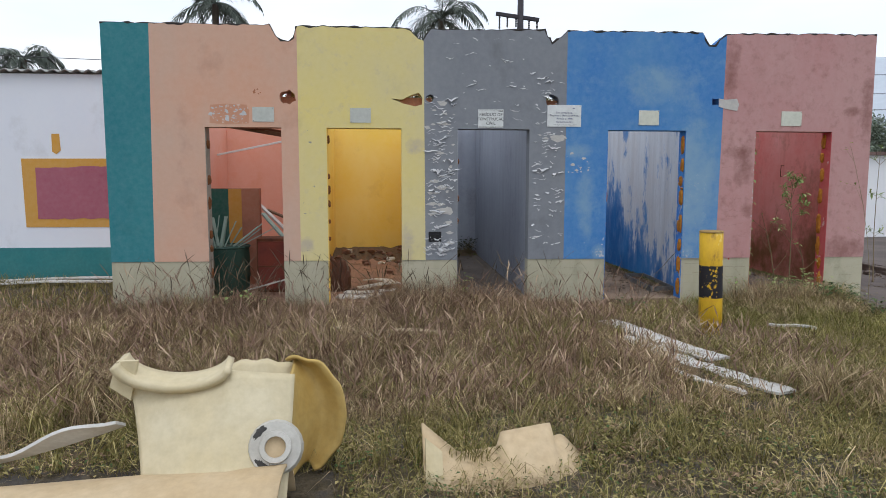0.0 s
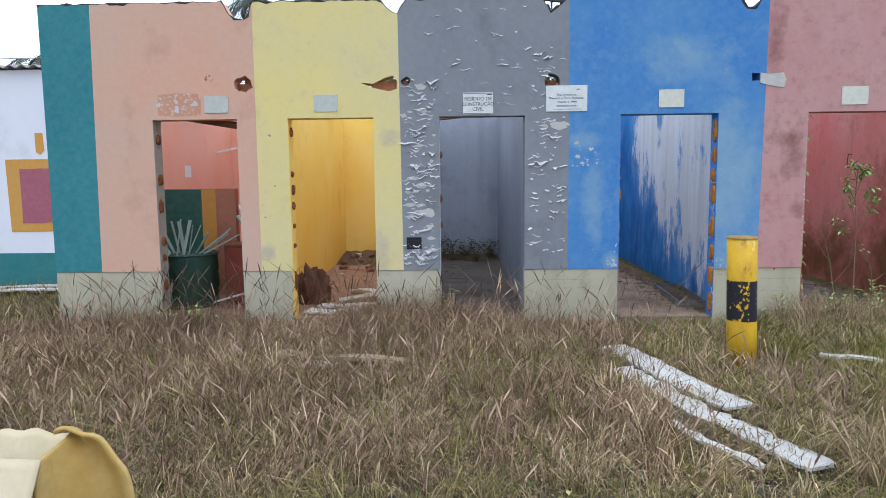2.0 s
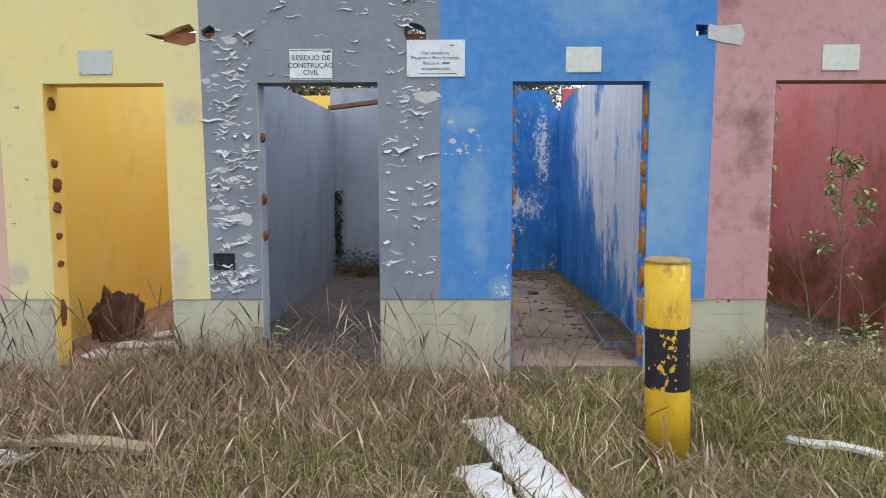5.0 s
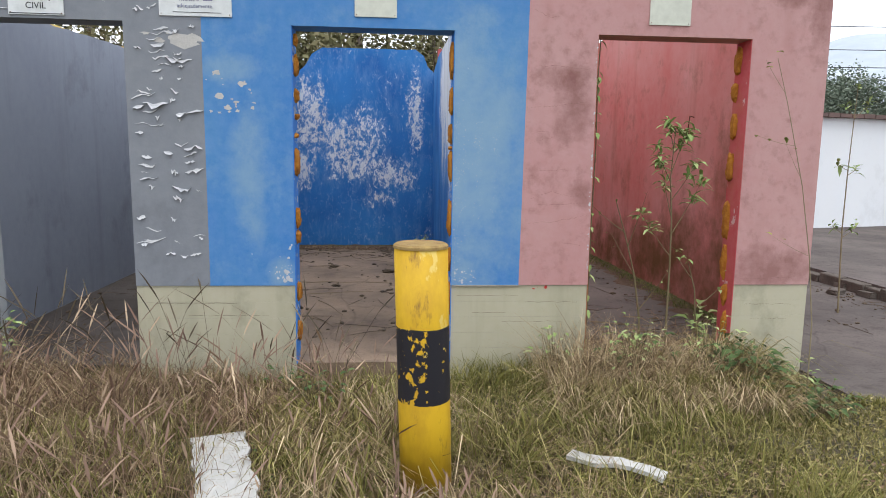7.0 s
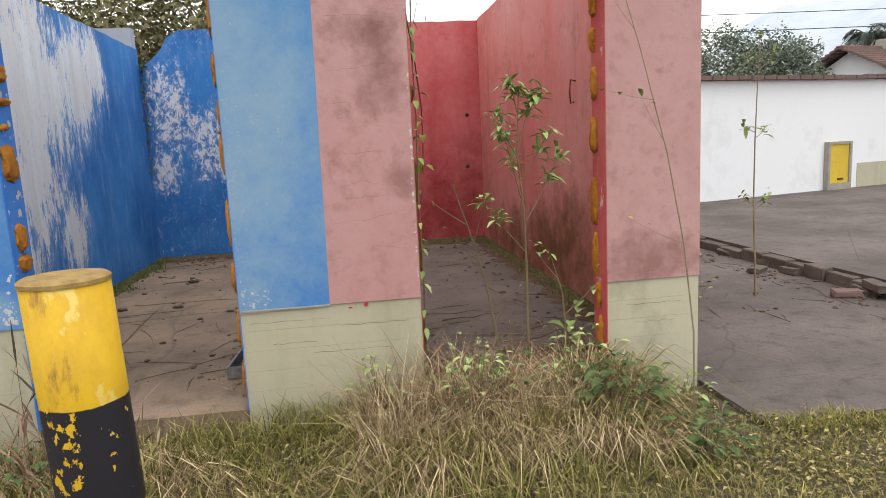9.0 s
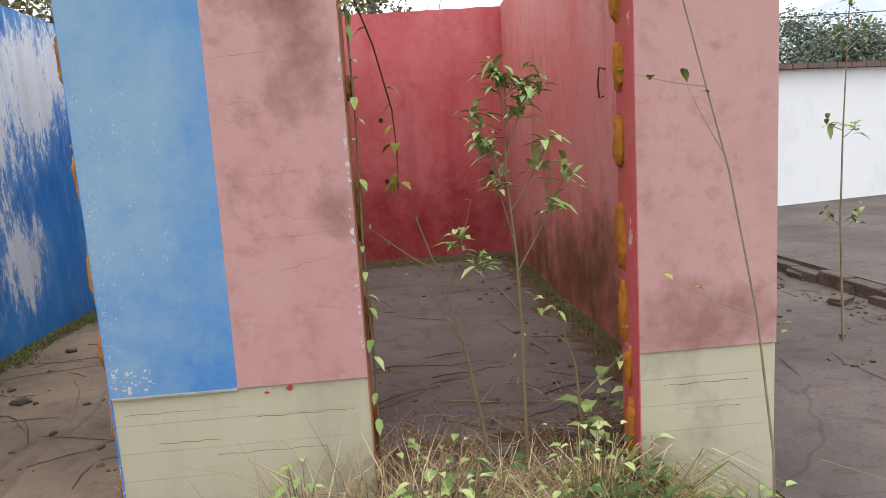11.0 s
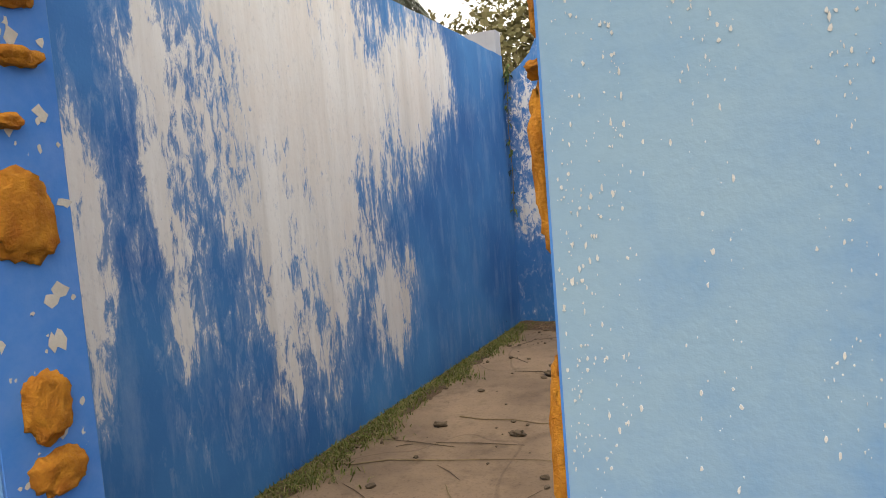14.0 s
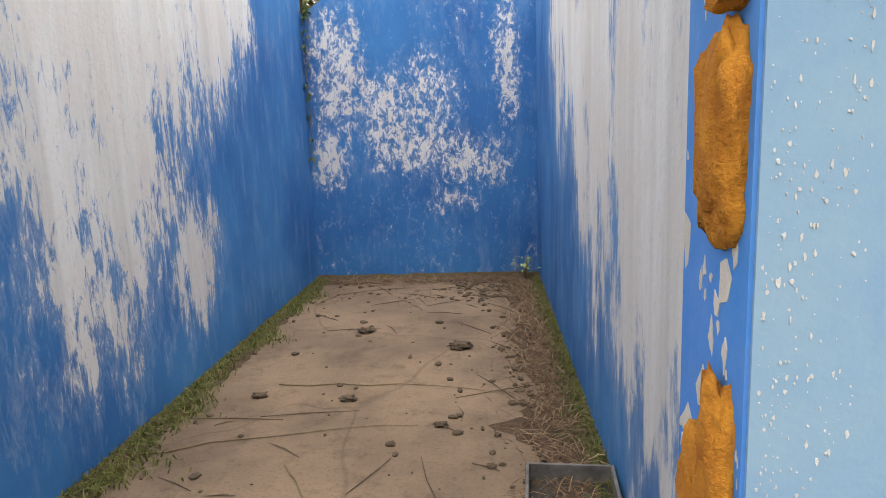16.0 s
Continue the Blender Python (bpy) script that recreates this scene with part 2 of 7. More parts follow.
M_BROKEN = simple("broken_hollow_brick", (0.42, 0.17, 0.08), (0.30, 0.14, 0.09), 12, 0.95, 0, 0.8, 0.02)
M_MORTAR = simple("old_mortar", (0.30, 0.28, 0.24), (0.40, 0.37, 0.31), 10, 0.95, 0, 0.5)
M_FOAM = simple("aged_orange_foam", (0.58, 0.25, 0.030), (0.36, 0.115, 0.015), 26, 0.9, 0, 1.0, 0.010)
M_FOAM_OLD = simple("rust_brown_foam", (0.26, 0.105, 0.035), (0.15, 0.062, 0.028), 26, 0.95, 0, 1.0, 0.010)
M_FLAKE = simple("pale_paint_flake", (0.60, 0.60, 0.60), (0.44, 0.45, 0.47), 8, 0.8)
M_CHIP_PLASTER = simple("pale_plaster", (0.58, 0.56, 0.52), (0.46, 0.45, 0.43), 14, 0.9)
M_SIGN = simple("white_sign_sheet", (0.74, 0.76, 0.75), (0.68, 0.70, 0.68), 3, 0.55, 0, 0.05)
M_SIGN_CREAM = simple("cream_sign_sheet", (0.66, 0.67, 0.57), (0.60, 0.61, 0.52), 3, 0.55, 0, 0.05)
M_SIGN_GREY = simple("faded_sign_sheet", (0.50, 0.52, 0.47), (0.56, 0.57, 0.53), 3, 0.6, 0, 0.05)
M_INK = simple("dark_sign_ink", (0.02, 0.02, 0.025), (0.03, 0.03, 0.035), 8, 0.7)
M_INK_BLUE = simple("bluish_sign_ink", (0.16, 0.17, 0.27), (0.22, 0.23, 0.32), 8, 0.7)
M_BLACK = simple("black_plastic", (0.012, 0.012, 0.013), (0.02, 0.02, 0.02), 8, 0.5)
M_TANK = simple("cream_fibreglass", (0.55, 0.455, 0.265), (0.61, 0.54, 0.375), 2.2, 0.55, 0, 0.15, 0.006)
M_TANK_IN = simple("yellowed_fibreglass", (0.47, 0.31, 0.085), (0.52, 0.38, 0.14), 3.5, 0.6, 0, 0.2, 0.006)
M_TANK_TAN = simple("tan_fibreglass", (0.50, 0.37, 0.21), (0.56, 0.44, 0.28), 3, 0.65, 0, 0.2, 0.006)
M_WHITE_PVC = simple("white_plastic_fitting", (0.56, 0.54, 0.49), (0.44, 0.42, 0.37), 9, 0.5)
M_BOARD = simple("peeling_white_board", (0.66, 0.65, 0.62), (0.50, 0.48, 0.44), 7, 0.85, 0, 0.4, 0.01, (1, 0.35, 1))
M_TAN_BOARD = simple("weathered_tan_board", (0.42, 0.34, 0.21), (0.33, 0.26, 0.16), 6, 0.9)
M_WOOD = simple("grey_brown_timber", (0.21, 0.125, 0.075), (0.13, 0.075, 0.045), 8, 0.9, 0, 0.5, 0.01, (1, 1, 0.2))
M_RUST = simple("rusted_steel", (0.20, 0.075, 0.035), (0.11, 0.05, 0.03), 9, 0.85, 0.2, 0.5)
M_BIN = simple("dark_green_plastic", (0.020, 0.060, 0.045), (0.035, 0.085, 0.065), 4, 0.5)
M_SLAT = simple("pale_green_slats", (0.36, 0.48, 0.42), (0.27, 0.38, 0.33), 9, 0.75)
M_STEM = simple("weed_stem", (0.20, 0.15, 0.085), (0.15, 0.13, 0.06), 15, 0.85)
M_DEADSTEM = simple("dry_stem", (0.29, 0.22, 0.13), (0.18, 0.13, 0.08), 15, 0.9)
M_CLAY = simple("clay_roof_tile", (0.20, 0.125, 0.105), (0.14, 0.10, 0.09), 3, 0.9)
M_ROOF_SHEET = simple("grey_cement_sheet", (0.36, 0.36, 0.34), (0.25, 0.25, 0.24), 4, 0.9)
M_POLE = simple("dark_utility_pole", (0.045, 0.042, 0.05), (0.07, 0.065, 0.07), 3, 0.8)
M_BARK = simple("tree_bark", (0.13, 0.10, 0.075), (0.085, 0.065, 0.05), 6, 0.95, 0, 0.7, 0.03, (1, 1, 0.3))
M_DIRT = simple("dark_clod", (0.095, 0.070, 0.047), (0.15, 0.112, 0.078), 20, 0.95, 0, 0.6)
M_FRAME_METAL = simple("chipped_grey_metal", (0.26, 0.25, 0.235), (0.10, 0.092, 0.085), 14, 0.5, 0.2)
M_TRAY_IN = simple("grimy_dark_sheet", (0.045, 0.042, 0.04), (0.08, 0.075, 0.07), 8, 0.6, 0.2)


def leafy(name, a, b, c):
    """Leaves and blades: each island takes its own tint."""
    m = Nodes(name, 0.75, 0, 0.2)
    rnd = m.geo.outputs["Random Per Island"]
    col = m.mix(m.ramp(rnd, 0.0, 0.55), a, b)
    col = m.mix(m.ramp(rnd, 0.62, 1.0), col, c)
    col = m.mix(m.ramp(m.noise(0.8, 3), 0.35, 0.7, 0.0, 0.45), col, mixc(a, (0.03, 0.025, 0.015), 0.15))
    return m.done(col)


M_DRY = leafy("dry_grass_blades", (0.100, 0.066, 0.038), (0.285, 0.198, 0.112), (0.62, 0.475, 0.28))
M_WEEDSTEM = simple("pale_weed_stem", (0.30, 0.24, 0.15), (0.20, 0.17, 0.09), 12, 0.85)
M_STRAW = leafy("pale_straw_blades", (0.205, 0.143, 0.080), (0.45, 0.335, 0.19), (0.76, 0.61, 0.38))
M_RUSTGRASS = leafy("reddish_brown_blades", (0.100, 0.060, 0.037), (0.265, 0.168, 0.103), (0.54, 0.395, 0.245))
M_MIDGRASS = leafy("olive_grass_blades", (0.105, 0.092, 0.028), (0.25, 0.212, 0.072), (0.52, 0.43, 0.195))
M_GREENGRASS = leafy("green_grass_blades", (0.110, 0.112, 0.026), (0.25, 0.228, 0.062), (0.52, 0.44, 0.18))
M_DARKSTALK = leafy("dark_dry_stalks", (0.060, 0.046, 0.030), (0.11, 0.085, 0.055), (0.19, 0.15, 0.095))
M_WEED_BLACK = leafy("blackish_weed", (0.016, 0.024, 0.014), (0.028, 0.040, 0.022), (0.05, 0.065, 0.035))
M_SEED = leafy("purple_seed_heads", (0.180, 0.110, 0.082), (0.32, 0.212, 0.150), (0.58, 0.44, 0.29))
M_LEAF = leafy("fresh_green_leaf", (0.19, 0.275, 0.08), (0.30, 0.39, 0.14), (0.45, 0.50, 0.23))
M_LEAF_DARK = leafy("dark_green_leaf", (0.050, 0.085, 0.028), (0.085, 0.130, 0.040), (0.13, 0.175, 0.060))
M_LEAF_YEL = leafy("yellowing_leaf", (0.24, 0.28, 0.045), (0.36, 0.36, 0.06), (0.18, 0.23, 0.07))
# grey-green lightened so that the colour carries the haze over these trees
M_TREE = leafy("tree_foliage", (0.13, 0.165, 0.12), (0.18, 0.215, 0.155), (0.24, 0.265, 0.20))
M_TREE_OLIVE = leafy("olive_tree_foliage", (0.12, 0.12, 0.055), (0.19, 0.175, 0.085), (0.28, 0.25, 0.14))
M_PALM = leafy("palm_fronds", (0.075, 0.095, 0.08), (0.12, 0.14, 0.115), (0.20, 0.21, 0.18))
M_MOSS = leafy("moss_and_weeds", (0.085, 0.115, 0.028), (0.16, 0.175, 0.05), (0.32, 0.26, 0.13))


def ground_material():
    m = Nodes("weedy_soil", 0.95)
    col = m.mix(m.ramp(m.noise(0.7, 5), 0.35, 0.68), (0.080, 0.060, 0.038), (0.085, 0.078, 0.038))
    col = m.mix(m.ramp(m.noise(9, 6, 0.7), 0.42, 0.7), col, (0.165, 0.130, 0.085))
    col = m.mix(m.ramp(m.noise(38, 4, 0.7), 0.45, 0.7, 0, 0.8), col, (0.040, 0.031, 0.021))
    col = m.mix(m.ramp(m.noise(2.4, 5, 0.6, (1, 1, 1), (4, 1, 0)), 0.52, 0.60, 0, 0.7), col, (0.070, 0.066, 0.064))
    m.bump(m.noise(24, 6, 0.7), 0.8, 0.04)
    return m.done(col)


def floor_material(name, a, b, dirt, scale=1.6):
    m = Nodes(name, 0.92)
    col = m.mix(m.ramp(m.noise(scale, 6, 0.62), 0.35, 0.68), a, b)
    col = m.mix(m.ramp(m.noise(7, 6, 0.7), 0.52, 0.72, 0, 0.7), col, dirt)
    col = m.mix(m.ramp(m.noise(60, 4, 0.7), 0.52, 0.72, 0, 0.5), col, mixc(dirt, (0, 0, 0), 0.4))
    crack = m.n.new("ShaderNodeTexVoronoi")
    crack.feature = "DISTANCE_TO_EDGE"
    crack.inputs["Scale"].default_value = 0.38
    wob = m.n.new("ShaderNodeVectorMath")
    wob.operation = "ADD"
    m.l.new(m.coord(), wob.inputs[0])
    nz = m.n.new("ShaderNodeTexNoise")
    nz.inputs["Scale"].default_value = 2.5
    m.l.new(nz.outputs[1], wob.inputs[1])
    m.l.new(wob.outputs[0], crack.inputs["Vector"])
    line = m.ramp(crack.outputs[0], 0.001, 0.004, 1.0, 0.0)
    col = m.mix(m.math("MULTIPLY", line, 0.22), col, mixc(dirt, (0, 0, 0), 0.6))
    m.bump(m.mix(0.5, m.noise(30, 6, 0.7), m.math("SUBTRACT", 1.0, line)), 0.4, 0.01)
    return m.done(col)


M_GROUND = ground_material()
M_FLOOR = floor_material("dusty_concrete_floor", (0.275, 0.195, 0.134), (0.155, 0.110, 0.079), (0.10, 0.070, 0.048))
M_FLOOR_Y = floor_material("brown_littered_floor", (0.30, 0.17, 0.12), (0.24, 0.14, 0.10), (0.12, 0.07, 0.05))
M_FLOOR_D = floor_material("dark_room_floor", (0.115, 0.095, 0.084), (0.070, 0.058, 0.050), (0.035, 0.029, 0.024))
M_FLOOR_G = floor_material("grey_dusty_floor", (0.165, 0.14, 0.125), (0.115, 0.10, 0.09), (0.05, 0.042, 0.036))
M_SLAB = floor_material("old_concrete_slab", (0.155, 0.128, 0.115), (0.080, 0.066, 0.060), (0.048, 0.038, 0.032), 0.9)


def bollard_material():
    """Yellow, black and yellow bands with chipped edges."""
    m = Nodes("banded_bollard_paint", 0.55)
    z = m.axis(2)
    wav = m.math("ADD", z, m.ramp(m.noise(14, 4), 0, 1, -0.008, 0.008))
    yel = m.mix(m.ramp(m.noise(6, 5, 0.65, (1, 1, 0.5)), 0.4, 0.7), (0.68, 0.42, 0.018), (0.50, 0.29, 0.02))
    pale = m.ramp(m.noise(7, 5, 0.6, (1, 1, 0.6), (4, 4, 4)), 0.60, 0.63)
    yel = m.mix(m.math("MULTIPLY", pale, 0.7), yel, (0.70, 0.54, 0.16))
    rust = m.ramp(m.noise(11, 6, 0.7, (1, 1, 0.28), (9, 2, 3)), 0.59, 0.70)
    yel = m.mix(rust, yel, (0.20, 0.10, 0.03))
    band = m.math("MULTIPLY", m.ramp(wav, 0.345, 0.348), m.ramp(wav, 0.692, 0.689))
    x = m.axis(0)
    face = m.ramp(m.math("ABSOLUTE", m.math("SUBTRACT", x, 6.67), 0.0), 0.01, 0.07, 0.10, 0.0)
    keep = m.ramp(m.math("ADD", m.noise(26, 4, 0.6, (1, 1, 0.8), (1, 8, 2)), face), 0.63, 0.65, 1.0, 0.0)
    col = m.mix(m.math("MULTIPLY", band, keep), yel, (0.018, 0.017, 0.022))
    m.bump(m.noise(18, 5), 0.35, 0.006)
    return m.done(col)


M_BOLLARD = bollard_material()


# ================= building helpers =================
def mesh_object(name, bm, material, parent=None, label="", smooth=False):
    me = bpy.data.meshes.new(name)
    bm.to_mesh(me)
    bm.free()
    for mt in material if isinstance(material, (list, tuple)) else [material]:
        me.materials.append(mt)
    if smooth:
        for p in me.polygons:
            p.use_smooth = True
    ob = new(name, me)
    if parent is not None:
        ob.parent = parent
    if label:
        ob["label"] = label
    return ob


def part(name, bm, material, parent, label="", smooth=False):
    return mesh_object(name, bm, material, parent, label, smooth)


def thing(name, x, y, z, label, category, group="", rz=0.0):
    e = new(name)
    e.matrix_world = pose(x, y, z, 0, 0, rz)
    return tagged(e, label, category, group)


def box(bm, x0, x1, y0, y1, z0, z1, bevel=0.0, m=None):
    r = bmesh.ops.create_cube(bm, size=1.0)
    t = Matrix.LocRotScale(((x0 + x1) / 2, (y0 + y1) / 2, (z0 + z1) / 2), None, (x1 - x0, y1 - y0, z1 - z0))
    bmesh.ops.transform(bm, matrix=(m @ t) if m is not None else t, verts=r["verts"])
    if bevel:
        es = {e for v in r["verts"] for e in v.link_edges}
        bmesh.ops.bevel(bm, geom=list(es), offset=bevel, segments=2, affect="EDGES", profile=0.6)
    return bm


def boxed(*args, **kw):
    return box(bmesh.new(), *args, **kw)


def slab(outline, holes, a0, a1, axis="y"):
    """A wall cut to an outline with holes. Outline points are (along, z); the wall runs from a0 to a1 across its thickness."""
    bm = bmesh.new()

    def at(u, v, a):
        return (u, a, v) if axis == "y" else (a, u, v)

    loops = [outline, *holes]
    for a in (a0, a1):
        edges = []
        for lp in loops:
            vs = [bm.verts.new(at(u, v, a)) for u, v in lp]
            edges += [bm.edges.new((vs[i], vs[(i + 1) % len(vs)])) for i in range(len(vs))]
        bmesh.ops.triangle_fill(bm, use_beauty=True, edges=edges)
    for lp in loops:
        n = len(lp)
        for i in range(n):
            (u0, v0), (u1, v1) = lp[i], lp[(i + 1) % n]
            bm.faces.new([bm.verts.new(at(*p)) for p in ((u0, v0, a0), (u1, v1, a0), (u1, v1, a1), (u0, v0, a1))])
    bmesh.ops.remove_doubles(bm, verts=bm.verts, dist=0.0002)
    bmesh.ops.recalc_face_normals(bm, faces=bm.faces)
    return bm


def tube(bm, pts, radii, sides=7):
    """A tapered tube along points."""
    rings = []
    for i, p in enumerate(pts):
        p = Vector(p)
        d = (Vector(pts[min(i + 1, len(pts) - 1)]) - Vector(pts[max(i - 1, 0)])).normalized()
        u = d.cross(Vector((0.31, 0.2, 0.93)) if abs(d.z) < 0.9 else Vector((1, 0.1, 0))).normalized()
        w = d.cross(u)
        r = radii[i]
        rings.append([bm.verts.new(p + (u * math.cos(k * math.tau / sides) + w * math.sin(k * math.tau / sides)) * r) for k in range(sides)])
    for a, b in zip(rings, rings[1:]):
        for k in range(sides):
            bm.faces.new((a[k], a[(k + 1) % sides], b[(k + 1) % sides], b[k]))
    bm.faces.new(rings[0][::-1])
    bm.faces.new(rings[-1])
    return bm


def lump(bm, c, r, rough=0.25, sub=2, freq=3.0, square=1.0):
    """An uneven rounded lump."""
    q = bmesh.ops.create_icosphere(bm, subdivisions=sub, radius=1.0)
    off = Vector((random.random() * 50, random.random() * 50, 0))
    for v in q["verts"]:
        k = 1 + rough * noise.noise(v.co * freq * 0.5 + off) + rough * 0.5 * noise.noise(v.co * freq * 1.6 + off)
        p = Vector([math.copysign(abs(w) ** square, w) for w in v.co])
        v.co = Vector(c) + Vector((p.x * r[0], p.y * r[1], p.z * r[2])) * k
    return bm


def leaf(bm, p, d, length, width, droop=0.2):
    """One pointed leaf, folded along its rib and drooping to the tip."""
    d = Vector(d).normalized()
    side = d.cross(Vector((0, 0, 1)))
    side = side.normalized() if side.length > 0.05 else Vector((1, 0, 0))
    up = side.cross(d).normalized()
    p = Vector(p)
    rib, left, right = [], [], []
    for f, w in ((0.28, 0.42), (0.62, 0.46)):
        c = p + d * length * f + up * length * 0.07 * math.sin(f * math.pi) - Vector((0, 0, droop * length * f * f))
        rib.append(bm.verts.new(c))
        left.append(bm.verts.new(c + side * width * w + up * width * 0.14))
        right.append(bm.verts.new(c - side * width * w + up * width * 0.14))
    a, t = bm.verts.new(p), bm.verts.new(p + d * length - Vector((0, 0, droop * length)))
    for f in ((a, left[0], rib[0]), (a, rib[0], right[0]), (rib[0], left[0], left[1], rib[1]), (right[0], rib[0], rib[1], right[1]), (rib[1], left[1], t), (right[1], rib[1], t)):
        bm.faces.new(f)


rng = np.random.default_rng(7)


def lie(x, y):
    """Height of the ground: nearly level, with soft lumps and a dip round the bollard."""
    x, y = np.asarray(x, float), np.asarray(y, float)
    near = np.clip((0.0 - y) / 1.0, 0, 1) * np.clip((y + 40) / 5, 0, 1)
    h = 0.035 * np.sin(1.7 * x + 0.6 * y) * np.sin(1.3 * y - 0.4 * x) + 0.015 * np.sin(4.1 * x + 2.0) * np.sin(3.7 * y)
    dip = -0.07 * np.exp(-((x - 6.68) ** 2 + (y + 1.3) ** 2) / 0.8)
    right = np.clip((9.2 - x) / 0.6, 0, 1)
    return (h * right + dip) * near - 0.02


def blades(name, material, xs, ys, heights, widths, lean, label, kind_word, zbase=None, segs=2):
    """Grass as one sheet of separate blades, each a bent tapering strip."""
    n = len(xs)
    ang = rng.uniform(0, math.tau, n)
    way = rng.uniform(0, math.tau, n)
    bend = lean * heights * rng.uniform(0.3, 1.3, n)
    z0 = (lie(xs, ys) if zbase is None else zbase) - 0.01
    sx, sy = np.cos(ang) * widths / 2, np.sin(ang) * widths / 2
    bx, by = np.cos(way) * bend, np.sin(way) * bend
    co = np.zeros((n, 5, 3))
    mid = 0.55
    co[:, 0] = np.stack([xs - sx, ys - sy, z0], 1)
    co[:, 1] = np.stack([xs + sx, ys + sy, z0], 1)
    co[:, 2] = np.stack([xs + sx * 0.8 + bx * 0.3, ys + sy * 0.8 + by * 0.3, z0 + heights * mid], 1)
    co[:, 3] = np.stack([xs - sx * 0.8 + bx * 0.3, ys - sy * 0.8 + by * 0.3, z0 + heights * mid], 1)
    droop = np.clip(1 - 0.35 * (bend / np.maximum(heights, 1e-3)) ** 2, 0.5, 1)
    co[:, 4] = np.stack([xs + bx, ys + by, z0 + heights * droop], 1)
    base = np.arange(n)[:, None] * 5
    quads = base + np.array([[0, 1, 2, 3]])
    tris = base + np.array([[3, 2, 4]])
    me = bpy.data.meshes.new(name)
    me.from_pydata(co.reshape(-1, 3).tolist(), [], quads.tolist() + tris.tolist())
    me.materials.append(material)
    return tagged(new(name, me), label, kind_word, "", "stuff")


def tussocks(name, material, n, per, x0, x1, y0, y1, h0, h1, label, clear, droop=0.6, w0=0.002, w1=0.005):
    """Arching tufts: blades spread out from shared roots, each tuft with its own height and lean."""
    k = n // per
    cx, cy = rng.uniform(x0, x1, k), rng.uniform(y0, y1, k)
    drift_h = np.clip(0.55 + 0.75 * (0.5 + 0.5 * np.sin(cx * 2.3 + 1.7 * np.sin(cy * 1.9))) * (0.5 + 0.5 * np.sin(cy * 3.1 + 0.8 * cx)), 0.5, 1.3)
    ch = rng.uniform(h0, h1, k) * drift_h
    lx, ly = rng.normal(0.10, 0.45, k), rng.normal(-0.05, 0.45, k)
    i = np.repeat(np.arange(k), per)
    xs, ys = cx[i] + rng.normal(0, 0.028, len(i)), cy[i] + rng.normal(0, 0.028, len(i))
    ok = clear(xs, ys)
    xs, ys, i = xs[ok], ys[ok], i[ok]
    m = len(xs)
    hs = ch[i] * rng.uniform(0.45, 1.1, m)
    way, out = rng.uniform(0, math.tau, m), np.abs(rng.normal(0.55, 0.50, m))
    bx, by = (np.cos(way) * out + lx[i]) * hs, (np.sin(way) * out + ly[i]) * hs
    ang = rng.uniform(0, math.tau, m)
    ws = rng.uniform(w0, w1, m)
    z0 = lie(xs, ys) - 0.01
    tip = np.clip(1.05 - 0.55 * np.hypot(bx, by) / hs - rng.uniform(0.0, 0.3, m) * (1 - droop), 0.35, 1.0)
    co = np.zeros((m, 7, 3))
    for j, (f, b, w, lift) in enumerate(((0.0, 0.0, 0.7, 0.0), (0.40, 0.18, 0.9, 0.46), (0.75, 0.55, 1.0, 0.86))):
        sx, sy = np.cos(ang) * ws * w / 2, np.sin(ang) * ws * w / 2
        co[:, 2 * j] = np.stack([xs - sx + bx * b, ys - sy + by * b, z0 + hs * lift], 1)
        co[:, 2 * j + 1] = np.stack([xs + sx + bx * b, ys + sy + by * b, z0 + hs * lift], 1)
    co[:, 6] = np.stack([xs + bx * 1.15, ys + by * 1.15, z0 + hs * tip * 1.05], 1)
    base = np.arange(m)[:, None] * 7
    faces = (base + np.array([[0, 1, 3, 2]])).tolist() + (base + np.array([[2, 3, 5, 4]])).tolist() + (base + np.array([[4, 5, 6]])).tolist()
    me = bpy.data.meshes.new(name)
    me.from_pydata(co.reshape(-1, 3).tolist(), [], faces)
    me.materials.append(material)
    return tagged(new(name, me), label, "grass", "", "stuff")


# ================= the large structure =================
# ground: one sheet, fine near the walk, reaching the horizon
def ground_sheet():
    xs = np.concatenate([np.array([-1500, -300, -80, -30]), np.arange(-12, 26, 0.25), np.array([40, 90, 300, 1500])])
    ys = np.concatenate([np.array([-1500, -300, -80, -30]), np.arange(-14, 1, 0.25), np.array([2, 6, 12, 30, 90, 300, 1500])])
    gx, gy = np.meshgrid(xs, ys)
    gz = lie(gx, gy)
    me = bpy.data.meshes.new("ground")
    w = len(xs)
    co = np.stack([gx, gy, gz], -1).reshape(-1, 3)
    j, i = np.meshgrid(np.arange(len(ys) - 1), np.arange(w - 1), indexing="ij")
    a = (j * w + i).reshape(-1)
    me.from_pydata(co.tolist(), [], np.stack([a, a + 1, a + w + 1, a + w], 1).tolist())
    me.materials.append(M_GROUND)
    for p in me.polygons:
        p.use_smooth = True
    return tagged(new("ground", me), "weedy brown soil with dry litter", "ground", "", "structure")


ground_sheet()

FLOOR_Z, BASE_Z, DOOR_Z, TOP_Z = 0.10, 0.615, 2.205, 3.375
FRONT, BACK = 0.0, 0.19          # front wall thickness
REAR = 5.45                      # inner face of the rear walls

# doors: x of the two jambs
DOORS = {"orange": (1.130, 2.013), "yellow": (2.543, 3.433), "grey": (4.109, 4.991), "blue": (5.967, 6.960), "pink": (7.860, 8.862)}


